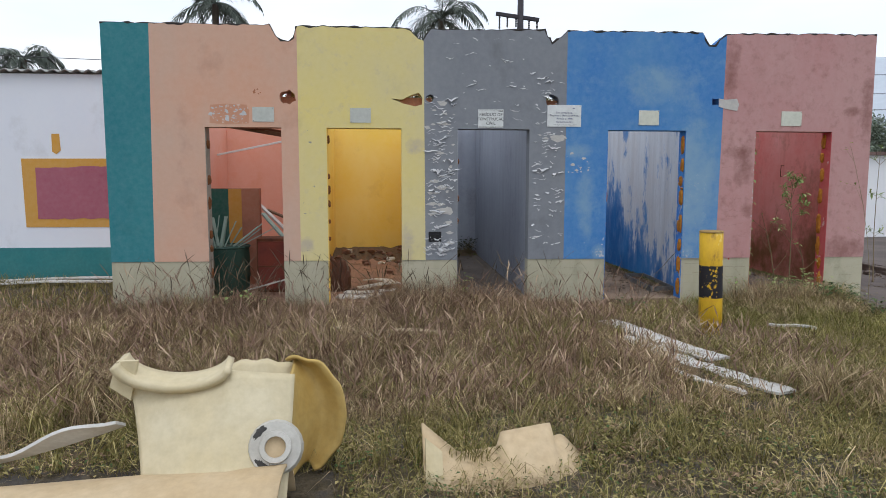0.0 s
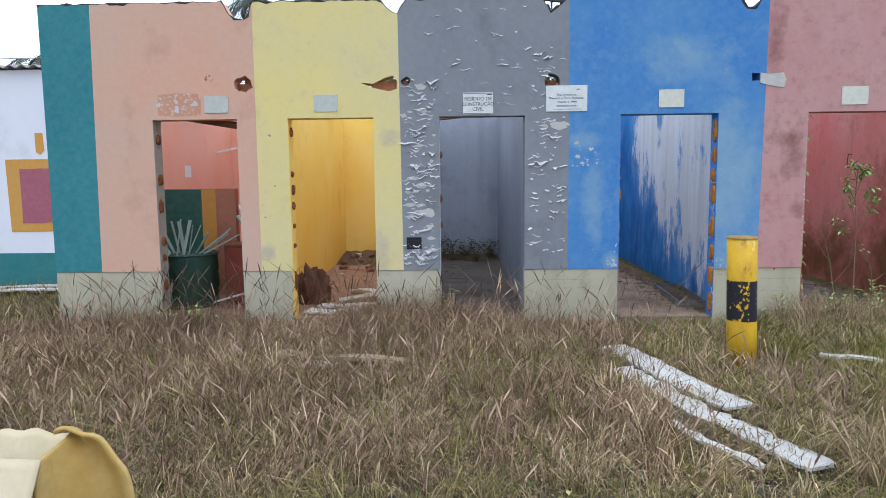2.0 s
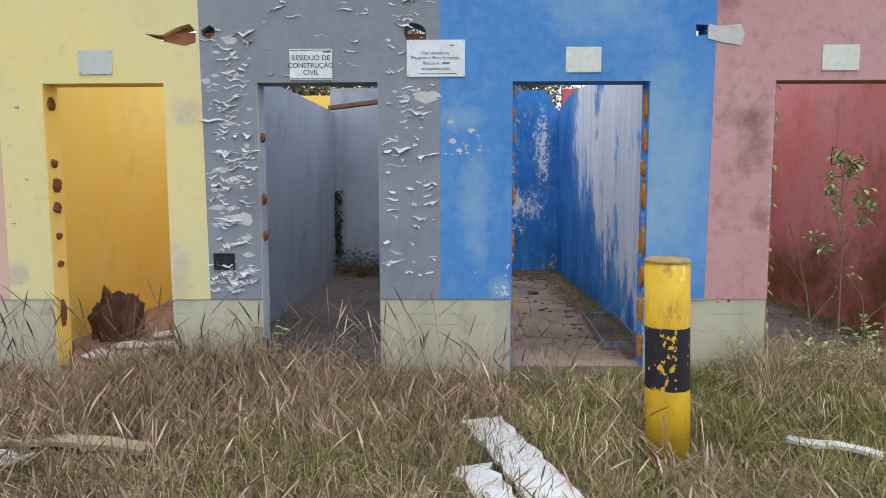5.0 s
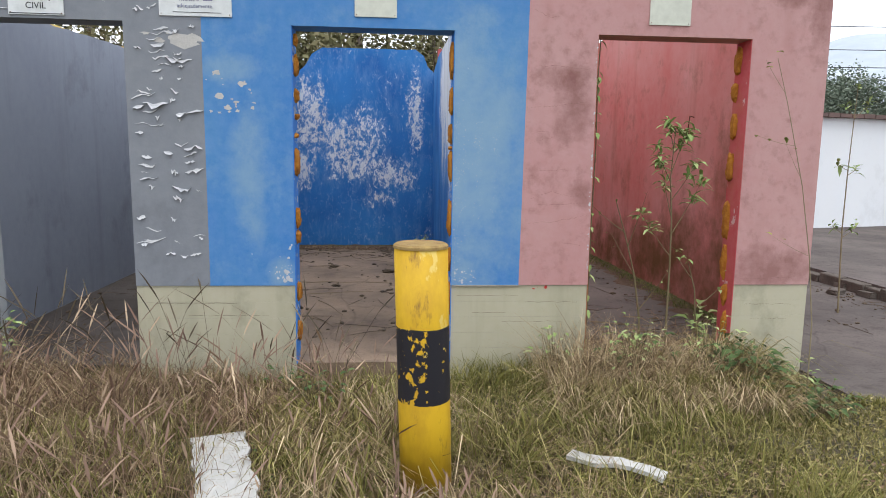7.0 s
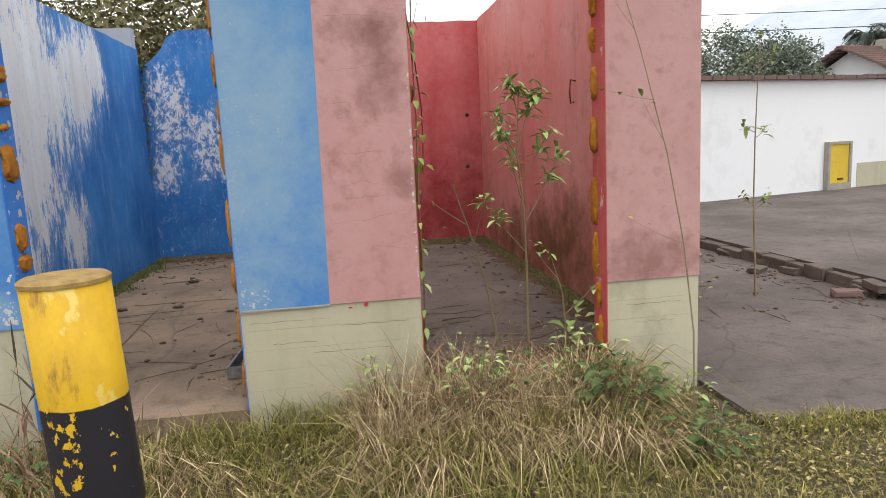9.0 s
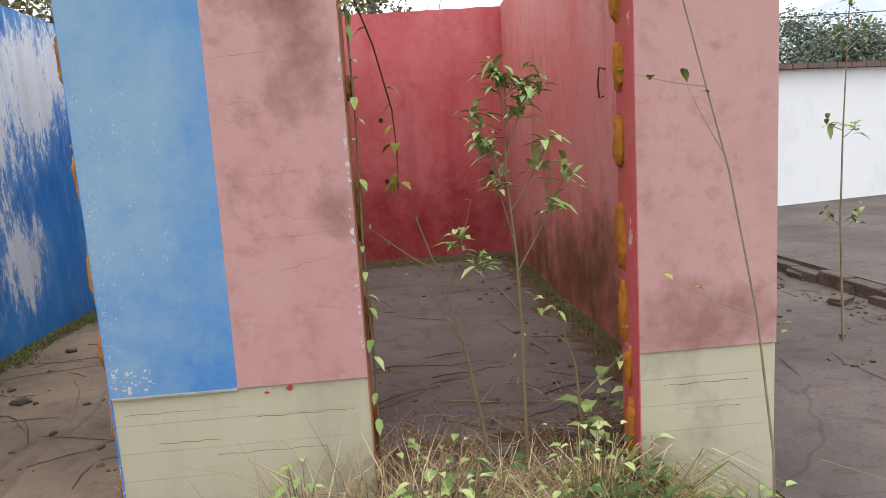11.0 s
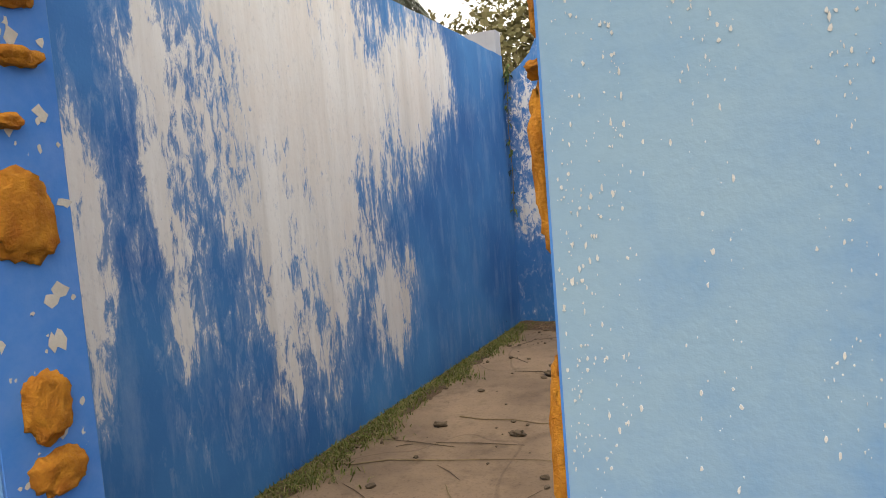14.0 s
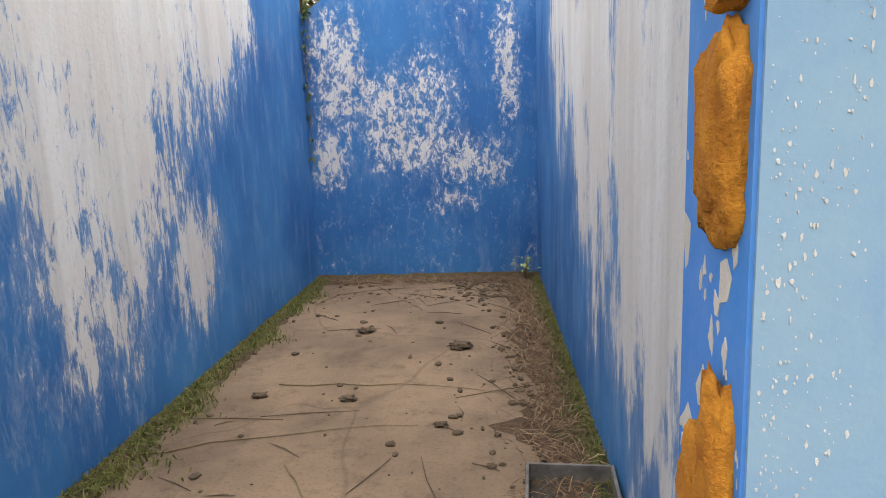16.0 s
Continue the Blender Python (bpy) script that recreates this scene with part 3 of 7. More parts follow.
def ragged(points, amount=0.012, step=0.06, seed=1):
    """The same line with a chipped, uneven edge."""
    r = random.Random(seed)
    out = []
    for (x0, z0), (x1, z1) in zip(points, points[1:]):
        n = max(1, int(math.hypot(x1 - x0, z1 - z0) / step))
        for k in range(n):
            f = k / n
            j = 0 if k == 0 and not out else r.uniform(-amount, amount)
            out.append((x0 + (x1 - x0) * f, z0 + (z1 - z0) * f + j * 0.6))
    out.append(points[-1])
    return out


def hole(cx, cz, w, h, seed, n=14):
    r = random.Random(seed)
    return [(cx + math.cos(k * math.tau / n) * w / 2 * r.uniform(0.75, 1.1), cz + math.sin(k * math.tau / n) * h / 2 * r.uniform(0.72, 1.1)) for k in range(n)]


# each bay: left edge and right edge at base and top, its top line, door, and broken holes
BAYS = [
    ("wall_front_1", M_TEAL, 0.0, 0.0, 0.498, 0.540, [(0.0, 3.37), (0.54, 3.375)], None, [], "teal painted front wall strip"),
    ("wall_front_2", M_ORANGE, 0.498, 0.540, 2.215, 2.215, [(0.54, 3.375), (1.90, 3.38), (1.935, 3.32), (1.97, 3.25), (2.03, 3.205), (2.12, 3.20), (2.18, 3.24), (2.215, 3.37)], "orange", [hole(2.10, 2.555, 0.20, 0.18, 3)], "peach painted front wall with a chipped top"),
    ("wall_front_3", M_YELLOW, 2.215, 2.215, 3.722, 3.700, [(2.215, 3.37), (2.6, 3.375), (3.53, 3.365), (3.58, 3.30), (3.64, 3.25), (3.70, 3.235)], "yellow", [[(3.31, 2.555), (3.44, 2.545), (3.55, 2.60), (3.64, 2.625), (3.685, 2.57), (3.68, 2.49), (3.60, 2.465), (3.45, 2.50)]], "pale yellow painted front wall"),
    ("wall_front_4", M_GREY, 3.722, 3.700, 5.442, 5.440, [(3.70, 3.235), (3.74, 3.30), (3.79, 3.36), (5.16, 3.385), (5.19, 3.30), (5.22, 3.29), (5.25, 3.225), (5.31, 3.27), (5.36, 3.30), (5.44, 3.375)], "grey", [hole(5.265, 2.545, 0.20, 0.18, 8), hole(3.775, 2.56, 0.10, 0.10, 5, 9)], "grey front wall with curling flaked paint"),
    ("wall_front_5", M_BLUE, 5.442, 5.440, 7.400, 7.430, [(5.44, 3.375), (7.125, 3.385), (7.16, 3.30), (7.21, 3.24), (7.29, 3.235), (7.34, 3.30), (7.43, 3.37)], "blue", [[(7.275, 2.60), (7.36, 2.595), (7.36, 2.525), (7.28, 2.52)]], "faded blue painted front wall"),
    ("wall_front_6", M_PINK, 7.400, 7.430, 9.384, 9.373, [(7.43, 3.37), (8.0, 3.385), (9.05, 3.40), (9.09, 3.37), (9.13, 3.40), (9.373, 3.40)], "pink", [], "dusty pink stained front wall"),
]
fronts = {}
for k, (name, mt, lb, lt, rb, rt, top, door, cut, label) in enumerate(BAYS):
    top = ragged(top, 0.012, 0.07, 20 + k)
    if door:
        d0, d1 = DOORS[door]
        outline = [(lb, BASE_Z), (d0, BASE_Z), (d0, DOOR_Z), (d1, DOOR_Z), (d1, BASE_Z), (rb, BASE_Z)] + top[::-1]
    else:
        outline = [(lb, BASE_Z), (rb, BASE_Z)] + top[::-1]
    ob = mesh_object(name, slab(outline, cut, FRONT, BACK), mt)
    fronts[name] = tagged(ob, label, "wall", "", "structure")

# black mould along the broken top edges
M_MOULD = simple("black_mould", (0.030, 0.027, 0.025), (0.07, 0.062, 0.055), 16, 0.95, 0, 0.8)
for k, (name, mt, lb, lt, rb, rt, top, door, cut, label) in enumerate(BAYS):
    line = ragged(top, 0.012, 0.07, 20 + k)
    mr = random.Random(70 + k)
    bm = bmesh.new()
    tube(bm, [(u, 0.012, v) for u, v in line], [mr.uniform(0.006, 0.019) for _ in line], 6)
    part("mould_line", bm, M_MOULD, fronts[name], "black mould along the wall top")

# broken hollow brick inside the beam pockets
for x0, x1, z0, z1, y0 in ((1.99, 2.2, 2.47, 2.63, 0.10), (3.42, 3.80, 2.47, 2.63, 0.06), (5.17, 5.36, 2.45, 2.62, 0.09)):
    ob = part("broken_brick", boxed(x0, x1, y0, BACK - 0.01, z0, z1 - 0.055, bevel=0.006), M_BROKEN, fronts["wall_front_4"] if x0 > 3 else fronts["wall_front_2"], "broken red hollow brick")
part("bare_plaster_patch", slab([(7.36, 2.50), (7.45, 2.475), (7.60, 2.45), (7.62, 2.53), (7.59, 2.60), (7.44, 2.585), (7.36, 2.60)], [], -0.006, 0.002), M_CHIP_PLASTER, fronts["wall_front_6"], "bare patch round a broken beam pocket")

# beige base of painted block courses under the colours
base_wall = tagged(mesh_object("wall_base", boxed(0.02, 9.36, 0.10, 0.18, -0.25, FLOOR_Z - 0.02), M_MORTAR), "low footing under the front wall", "wall", "", "structure")
PIERS = [(0.0, 1.130), (2.013, 2.543), (3.433, 4.109), (4.991, 5.967), (6.960, 7.860), (8.862, 9.384)]
blk_rng = random.Random(5)
for a, b in PIERS:
    core = part("pier_core", boxed(a + 0.004, b - 0.004, 0.0105, BACK - 0.006, -0.3, BASE_Z - 0.002), M_MORTAR, base_wall)
    courses, h0 = 7, -0.12
    hh = (BASE_Z - 0.004 - h0) / courses
    for c in range(courses):
        cuts = [a]
        x = a + (0.15 if c % 2 else 0.30)
        while x < b - 0.08:
            cuts.append(x)
            x += 0.30
        cuts.append(b)
        for u, v in zip(cuts, cuts[1:]):
            o = blk_rng.uniform(0, 0.0012)
            part("block", boxed(u + 0.0001, v - 0.0001, 0.008 + o, BACK - 0.002, h0 + c * hh + 0.0006, h0 + (c + 1) * hh - 0.0006), M_BEIGE, base_wall)

# inner walls: each face of a partition is a leaf with its own paint
def leaf_wall(name, mt, axis, a0, a1, u0, u1, top, label):
    outline = [(u0, FLOOR_Z), (u1, FLOOR_Z)] + ragged(top, 0.010, 0.12, len(name))[::-1]
    return tagged(mesh_object(name, slab(outline, [], a0, a1, axis), mt), label, "wall", "", "structure")


leaf_wall("wall_orange_left", M_ORANGE_IN, "x", -0.05, 0.08, BACK, REAR, [(BACK, 2.7), (REAR, 2.7)], "orange painted room wall")
leaf_wall("wall_orange_right", M_ORANGE_IN, "x", 2.055, 2.115, BACK, REAR, [(BACK, 2.66), (REAR, 2.66)], "orange painted partition face")
leaf_wall("wall_yellow_left", M_YELLOW_IN, "x", 2.115, 2.175, BACK, REAR, [(BACK, 2.66), (REAR, 2.66)], "golden yellow partition face")
leaf_wall("wall_yellow_right", M_YELLOW_IN, "x", 3.61, 3.67, BACK, REAR, [(BACK, 2.50), (3.0, 2.52), (REAR, 2.58)], "golden yellow partition face")
leaf_wall("wall_grey_left", M_GREY_IN, "x", 3.67, 3.73, BACK, REAR, [(BACK, 2.48), (1.5, 2.47), (3.0, 2.53), (REAR, 2.58)], "grey painted partition face")
leaf_wall("wall_grey_right", M_GREY_IN, "x", 5.03, 5.08, BACK, REAR, [(BACK, 2.70), (REAR, 2.69)], "grey painted partition face")
leaf_wall("wall_blue_left", M_BLUE_L, "x", 5.08, 5.13, BACK, REAR, [(BACK, 2.70), (REAR, 2.69)], "blue partition washed down to white plaster")
leaf_wall("wall_blue_right", M_BLUE_R, "x", 7.185, 7.245, BACK, REAR, [(BACK, 2.66), (4.6, 2.70), (REAR, 2.60)], "blue partition with long white worn streaks")
leaf_wall("wall_pink_left", M_PINK_IN, "x", 7.245, 7.305, BACK, REAR, [(BACK, 2.66), (4.6, 2.70), (REAR, 2.60)], "red painted partition face")
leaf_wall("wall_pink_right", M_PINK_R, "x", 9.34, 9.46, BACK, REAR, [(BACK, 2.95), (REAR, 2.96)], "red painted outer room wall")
leaf_wall("wall_orange_rear", M_ORANGE_IN, "y", REAR, REAR + 0.14, -0.05, 2.115, [(-0.05, 2.75), (2.115, 2.75)], "orange painted rear wall")
leaf_wall("wall_yellow_rear", M_YELLOW_IN, "y", REAR, REAR + 0.14, 2.115, 3.67, [(2.115, 2.86), (3.67, 2.84)], "golden yellow rear wall")
leaf_wall("wall_grey_rear", M_GREY_IN, "y", REAR, REAR + 0.14, 3.67, 5.08, [(3.67, 2.95), (5.08, 2.95)], "grey painted rear wall")
leaf_wall("wall_blue_rear", M_BLUE_B, "y", REAR, REAR + 0.14, 5.08, 7.245, [(5.08, 2.45), (5.30, 2.58), (5.40, 2.68), (5.48, 2.82), (5.62, 2.91), (6.92, 2.91), (7.04, 2.83), (7.10, 2.68), (7.245, 2.55)], "flaking blue rear wall with broken corners")
leaf_wall("wall_pink_rear", M_PINK_IN, "y", REAR, REAR + 0.14, 7.245, 9.46, [(7.245, 2.93), (9.46, 2.95)], "red painted rear wall")

# room floors
for name, x0, x1, mt, label in (("floor_1", 0.0, 2.115, M_FLOOR_Y, "littered brown floor"), ("floor_2", 2.115, 3.67, M_FLOOR_Y, "littered reddish brown floor"),
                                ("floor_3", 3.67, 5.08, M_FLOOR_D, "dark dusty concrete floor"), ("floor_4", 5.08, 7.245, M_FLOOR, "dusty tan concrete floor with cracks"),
                                ("floor_5", 7.245, 9.40, M_FLOOR_G, "dusty grey concrete floor")):
    tagged(mesh_object(name, boxed(x0, x1, 0.02, REAR + 0.1, -0.15, FLOOR_Z), mt), label, "floor", "", "structure")

# concrete yard beside the building, a broken kerb and the raised yard behind it
tagged(mesh_object("pavement_1", slab([(9.40, -0.15), (40, -0.15), (40, 0.012), (9.40, 0.012)], [], -0.58, 1.0), M_SLAB), "old grey concrete yard slab", "pavement", "", "structure")
tagged(mesh_object("pavement_2", boxed(9.47, 40, 1.0, 30, -0.15, 0.012), M_SLAB), "old grey concrete yard slab", "pavement", "", "structure")


M_KERB = simple("dirty_kerb_concrete", (0.15, 0.125, 0.105), (0.085, 0.068, 0.055), 5, 0.95, 0, 0.8, 0.03)


def kerb():
    """Crumbling edge of the raised yard: two courses of old bricks with gaps, each brick a piece of its own."""
    core = bmesh.new()
    kr = random.Random(8)
    y = -0.5
    while y < 7.5:
        ln = kr.uniform(0.22, 0.5)
        q = bmesh.new()
        box(q, 11.655 + kr.uniform(-0.02, 0.02), 11.80, y, y + ln - 0.012, -0.02, 0.125 + kr.uniform(-0.03, 0.012), 0.02)
        for v in q.verts:
            v.co += noise.noise_vector(v.co * 9) * 0.018
        tmp = bpy.data.meshes.new("chunk")
        q.to_mesh(tmp)
        q.free()
        core.from_mesh(tmp)
        bpy.data.meshes.remove(tmp)
        y += ln
    ob = tagged(mesh_object("kerb", core, M_KERB), "crumbling brick kerb in the yard", "kerb", "", "structure")
    r = random.Random(3)
    shapes = []
    for k in range(4):
        bm = bmesh.new()
        box(bm, -0.055, 0.055, -0.105, 0.105, -0.03, 0.03, 0.008 + 0.004 * k)
        for v in bm.verts:
            v.co += Vector((r.uniform(-0.006, 0.006), r.uniform(-0.01, 0.01), r.uniform(-0.006, 0.006)))
        shapes.append(part("brick", bm, (M_KERB, M_CLAY, M_KERB, M_MORTAR)[k], ob))
    for course in range(2):
        for k in range(35):
            if r.random() < (0.55, 0.80)[course]:
                continue
            src = shapes[r.choice((0, 0, 0, 1, 2, 2, 3))]
            e = new("brick", src.data)
            e.parent = ob
            e.matrix_local = pose(11.655 + r.uniform(-0.03, 0.02) + 0.02 * math.sin(k * 0.5), -0.4 + 0.228 * k + 0.11 * course, 0.04 + 0.065 * course, r.uniform(-5, 5), r.uniform(-4, 4), r.uniform(-7, 7))
    for k, src in enumerate(shapes):
        src.matrix_local = pose(11.50 - 0.05 * k, 0.3 + 1.1 * k, 0.04, 0, 0, 20 + 50 * k)
    return ob


kerb()
yard = slab([(11.76, -0.02), (40, -0.02), (40, 0.135), (11.76, 0.135)], [], -0.5, 30)
tagged(mesh_object("pavement_3", yard, M_SLAB), "raised concrete yard behind the kerb", "pavement", "", "structure")

# white building beside the front, with its teal plinth and painted panel
W = 3.0
wall_l = tagged(mesh_object("wall_white_left", boxed(-14, -0.02, W, W + 0.2, 0.50, 3.24), M_WHITE_WALL), "white painted wall with grey scuffs", "wall", "", "structure")
tagged(mesh_object("baseboard", boxed(-14, -0.02, W - 0.012, W + 0.19, -0.1, 0.50), simple("teal_plinth_paint", (0.03, 0.19, 0.20), (0.06, 0.22, 0.22), 3)), "worn teal painted plinth", "plinth", "", "structure")
panel = thing("mural", -1.1, W, 1.38, "maroon painted panel with an ochre border on white wall", "mural")
part("border", slab([(-1.41, -0.55), (1.1, -0.55), (1.1, 0.55), (-1.43, 0.54)], [], -0.008, -0.001), M_OCHRE, panel, "ochre border")
part("field", slab(ragged([(-1.22, 0.40), (1.1, 0.45)], 0.02, 0.1, 4)[::-1] + ragged([(-1.22, -0.42), (1.1, -0.40)], 0.02, 0.1, 9), [], -0.012, -0.009), M_MAROON, panel, "maroon field")
mark = thing("mural", -1.99, W, 2.15, "small ochre paint patch on the white wall", "mural")
part("patch", slab([(-0.06, 0.16), (0.06, 0.16), (0.07, -0.10), (0.0, -0.16), (-0.06, -0.12)], [], -0.006, -0.001), M_OCHRE, mark)


def corrugated(x0, x1, y0, y1, z, pitch=0.18, amp=0.022):
    bm = bmesh.new()
    xs = np.arange(x0, x1, pitch / 6)
    rows = []
    for y, zz in ((y0, z), (y1, z + 0.35)):
        for dz in (0, 0.012):
            rows.append([bm.verts.new((x, y, zz + dz + amp * math.sin(x / pitch * math.tau))) for x in xs])
    for a, b in ((0, 2), (1, 3), (0, 1), (2, 3)):
        for i in range(len(xs) - 1):
            bm.faces.new((rows[a][i], rows[a][i + 1], rows[b][i + 1], rows[b][i]))
    return bm


tagged(mesh_object("roof_sheet", corrugated(-14, -0.3, W - 0.10, W + 4, 3.27), M_ROOF_SHEET), "corrugated grey cement roof over the white wall", "roof", "", "structure")

# white yard wall on the other side
RW = Matrix.Translation((14.8, 8.05, 0)) @ Matrix.Rotation(math.atan2(0.98, 3.95), 4, "Z")
wall_r = tagged(mesh_object("wall_white_right", boxed(-9, 30, 0, 0.2, 0.05, 2.26, m=RW), M_WHITE_R), "long bright white yard wall", "wall", "", "structure")
tagged(mesh_object("trim_1", boxed(3.0, 30, -0.01, 0.02, 0.05, 0.62, m=RW), M_BEIGE), "beige painted strip at the foot of the yard wall", "trim", "", "structure")
coping = bmesh.new()
r = random.Random(12)
for k in range(130):
    x = -9 + k * 0.3
    box(coping, x, x + 0.27, -0.14, 0.32, 2.26 + r.uniform(0, 0.01), 2.33 + r.uniform(-0.01, 0.02), 0.0, RW)
tagged(mesh_object("trim_2", coping, M_CLAY), "row of weathered clay coping tiles", "coping", "", "structure")
lamp_post = thing("concrete_pole", 19.47, 8.84, 0.0, "grey concrete pole with whitewashed foot beside the yard wall", "pole")
bm = bmesh.new()
tube(bm, [(0, 0, -0.1), (0, 0, 2.9), (0, 0, 5.5), (0, 0, 8.8)], [0.205, 0.18, 0.16, 0.13], 14)
part("shaft", bm, M_MORTAR, lamp_post, "", True)
bm = bmesh.new()
tube(bm, [(0, 0, -0.05), (0, 0, 1.4), (0, 0, 2.85)], [0.222, 0.20, 0.19], 14)
part("whitewash", bm, M_WHITE_R, lamp_post, "whitewashed foot", True)
for z in (1.75, 3.15):
    bm = bmesh.new()
    tube(bm, [(0, 0, z), (0, 0, z + 0.04)], [0.215, 0.215], 14)
    part("strap", bm, M_RUST, lamp_post, "dark steel strap")
hatch = thing("meter_cupboard", 17.12, 8.60, 0.12, "small yellow metal cupboard set in the white wall", "cupboard", "", math.degrees(math.atan2(0.98, 3.95)))
part("frame", slab([(-0.33, 0.0), (0.33, 0.0), (0.33, 0.95), (-0.33, 0.95)], [[(-0.27, 0.14), (0.27, 0.14), (0.27, 0.90), (-0.27, 0.90)]], -0.08, 0.02), M_MORTAR, hatch, "grey cement frame")
part("door", boxed(-0.27, 0.27, -0.05, -0.02, 0.14, 0.90, bevel=0.005), simple("yellow_metal_door", (0.70, 0.50, 0.04), (0.62, 0.42, 0.05), 4, 0.5), hatch, "yellow door")
part("knob", boxed(-0.03, 0.12, -0.07, -0.05, 0.20, 0.24, bevel=0.004), M_RUST, hatch, "rusty latch")


# ================= large things =================
def bollard():
    e = thing("bollard", 6.735, -1.275, -0.12, "steel bollard painted in chipped yellow and black bands", "bollard")
    bm = bmesh.new()
    tilt = [(0.0, 0.0, 0), (-0.012, 0.0, 0.4), (-0.024, 0.0, 0.8), (-0.035, 0.0, 1.165)]
    tube(bm, tilt, [0.120] * 4, 28)
    post = part("post", bm, M_BOLLARD, e, "chipped yellow and black banded pipe", True)
    cap = bmesh.new()
    tube(cap, [(-0.035, 0, 1.160), (-0.035, 0, 1.172), (-0.035, 0, 1.180)], [0.123, 0.123, 0.112], 28)
    part("cap", cap, simple("rusty_yellow_cap", (0.42, 0.29, 0.10), (0.22, 0.13, 0.05), 20, 0.8), e, "rusty steel cap")
    return e


bollard()


def sheet(nu, nv, f, thick):
    """A thick curved sheet from f(u, v)."""
    bm = bmesh.new()
    pts = [[Vector(f(i / nu, j / nv)) for i in range(nu + 1)] for j in range(nv + 1)]
    sides = []
    for s in (0.5, -0.5):
        grid = []
        for j in range(nv + 1):
            row = []
            for i in range(nu + 1):
                du = pts[j][min(i + 1, nu)] - pts[j][max(i - 1, 0)]
                dv = pts[min(j + 1, nv)][i] - pts[max(j - 1, 0)][i]
                nrm = du.cross(dv)
                nrm = nrm.normalized() if nrm.length > 1e-9 else Vector((0, 0, 1))
                row.append(bm.verts.new(pts[j][i] + nrm * thick * s))
            grid.append(row)
        sides.append(grid)
        for j in range(nv):
            for i in range(nu):
                bm.faces.new((grid[j][i], grid[j][i + 1], grid[j + 1][i + 1], grid[j + 1][i]))
    a, b = sides
    for i in range(nu):
        for j in (0, nv):
            bm.faces.new((a[j][i], a[j][i + 1], b[j][i + 1], b[j][i]))
    for j in range(nv):
        for i in (0, nu):
            bm.faces.new((a[j][i], a[j + 1][i], b[j + 1][i], b[j][i]))
    bmesh.ops.recalc_face_normals(bm, faces=bm.faces)
    return bm


def water_tank():
    """The broken fibreglass tank in the grass: shoulder and neck upright, a curled end wall, a fitting and the body half sunk."""
    e = thing("broken_water_tank", 2.30, -4.55, -0.03, "broken cream fibreglass water tank lying in the grass", "water tank")

    def shoulder(u, v):
        edge = -0.34 + 0.22 * (1 - v) ** 0.8
        x = edge + (0.50 - edge) * u
        dip = math.sqrt(max(0.0, 1 - ((u - 0.27) / 0.33) ** 2)) if abs(u - 0.27) < 0.33 else 0.0
        topz = 0.655 - 0.075 * dip - 0.06 * max(0.0, u - 0.62) * 2
        z = -0.04 + (topz + 0.04) * v
        y = -0.62 + 0.52 * v ** 0.75 - 0.16 * math.sin(u * math.pi) * (1 - 0.6 * v)
        return (x, y, z)
    part("shoulder", sheet(36, 20, shoulder, 0.016), M_TANK, e, "smooth cream shoulder of the tank", True)

    def collar(u, v):
        a = math.pi * (1.04 + 0.90 * u)
        rx, rz = 0.265 + 0.015 * v, 0.125
        return (-0.085 + rx * math.cos(a), -0.07 - 0.15 * v, 0.735 + rz * math.sin(a) - 0.035 * v + 0.02 * (0.5 - u))
    part("neck", sheet(30, 4, collar, 0.034), M_TANK, e, "thick half-round neck rim", True)

    def ear(u, v):
        return (-0.40 + 0.10 * u + 0.04 * v, -0.16, 0.585 + 0.13 * v - 0.07 * u * (1 - v))
    part("neck_lug", sheet(4, 4, ear, 0.03), M_TANK, e)

    def curl(u, v):
        a = math.pi * (0.60 - 1.00 * u)
        rimx, rimz = 0.50 + 0.25 * math.cos(a), 0.335 + 0.312 * math.sin(a) + 0.010 * math.sin(u * 31)
        innx, innz = 0.48, 0.60 - 0.52 * u
        g = v ** 0.8
        return (rimx + (innx - rimx) * g, -0.10 + 0.16 * math.sin(v * math.pi) - 0.08 * u + 0.20 * (1 - v), rimz + (innz - rimz) * g)
    part("curled_wall", sheet(34, 10, curl, 0.016), M_TANK_IN, e, "yellowed curled inner wall with a ragged edge", True)

    def body(u, v):
        a = math.pi * (0.06 + 0.88 * v)
        x = -1.75 + 2.25 * u
        lift = 0.20 + 0.12 * u
        return (x, -0.56 - 0.36 * math.cos(a) + 0.05 * u, -0.05 + lift * math.sin(a))
    part("back_shell", sheet(16, 8, lambda u, v: (0.02 + 0.47 * u, 0.02 + 0.16 * v, 0.40 + (0.175 + 0.040 * math.sin(u * math.pi) + 0.008 * math.sin(u * 23)) * v), 0.014), M_TANK, e, "greyed back edge of the tank shell", True)
    part("body", sheet(26, 14, body, 0.014), M_TANK_TAN, e, "tan body of the tank half sunk in grass", True)

    def torn(u, v):
        x = -1.75 + 1.42 * u
        return (x, -0.16 - 0.12 * v + 0.04 * math.sin(u * 6), 0.03 + 0.36 * u ** 1.2 + (0.08 + 0.025 * math.sin(u * 17)) * v)
    part("torn_edge", sheet(30, 3, torn, 0.016), M_BOARD, e, "torn pale fibre edge")
    m = Matrix.Translation((0.44, -0.36, 0.325)) @ Matrix.Rotation(radians(66), 4, "X") @ Matrix.Rotation(radians(8), 4, "Y")
    ring = bmesh.new()
    bmesh.ops.create_cone(ring, cap_ends=True, segments=22, radius1=0.135, radius2=0.122, depth=0.05, matrix=m)
    part("flange", ring, M_WHITE_PVC, e, "white plastic outlet flange")
    nut = bmesh.new()
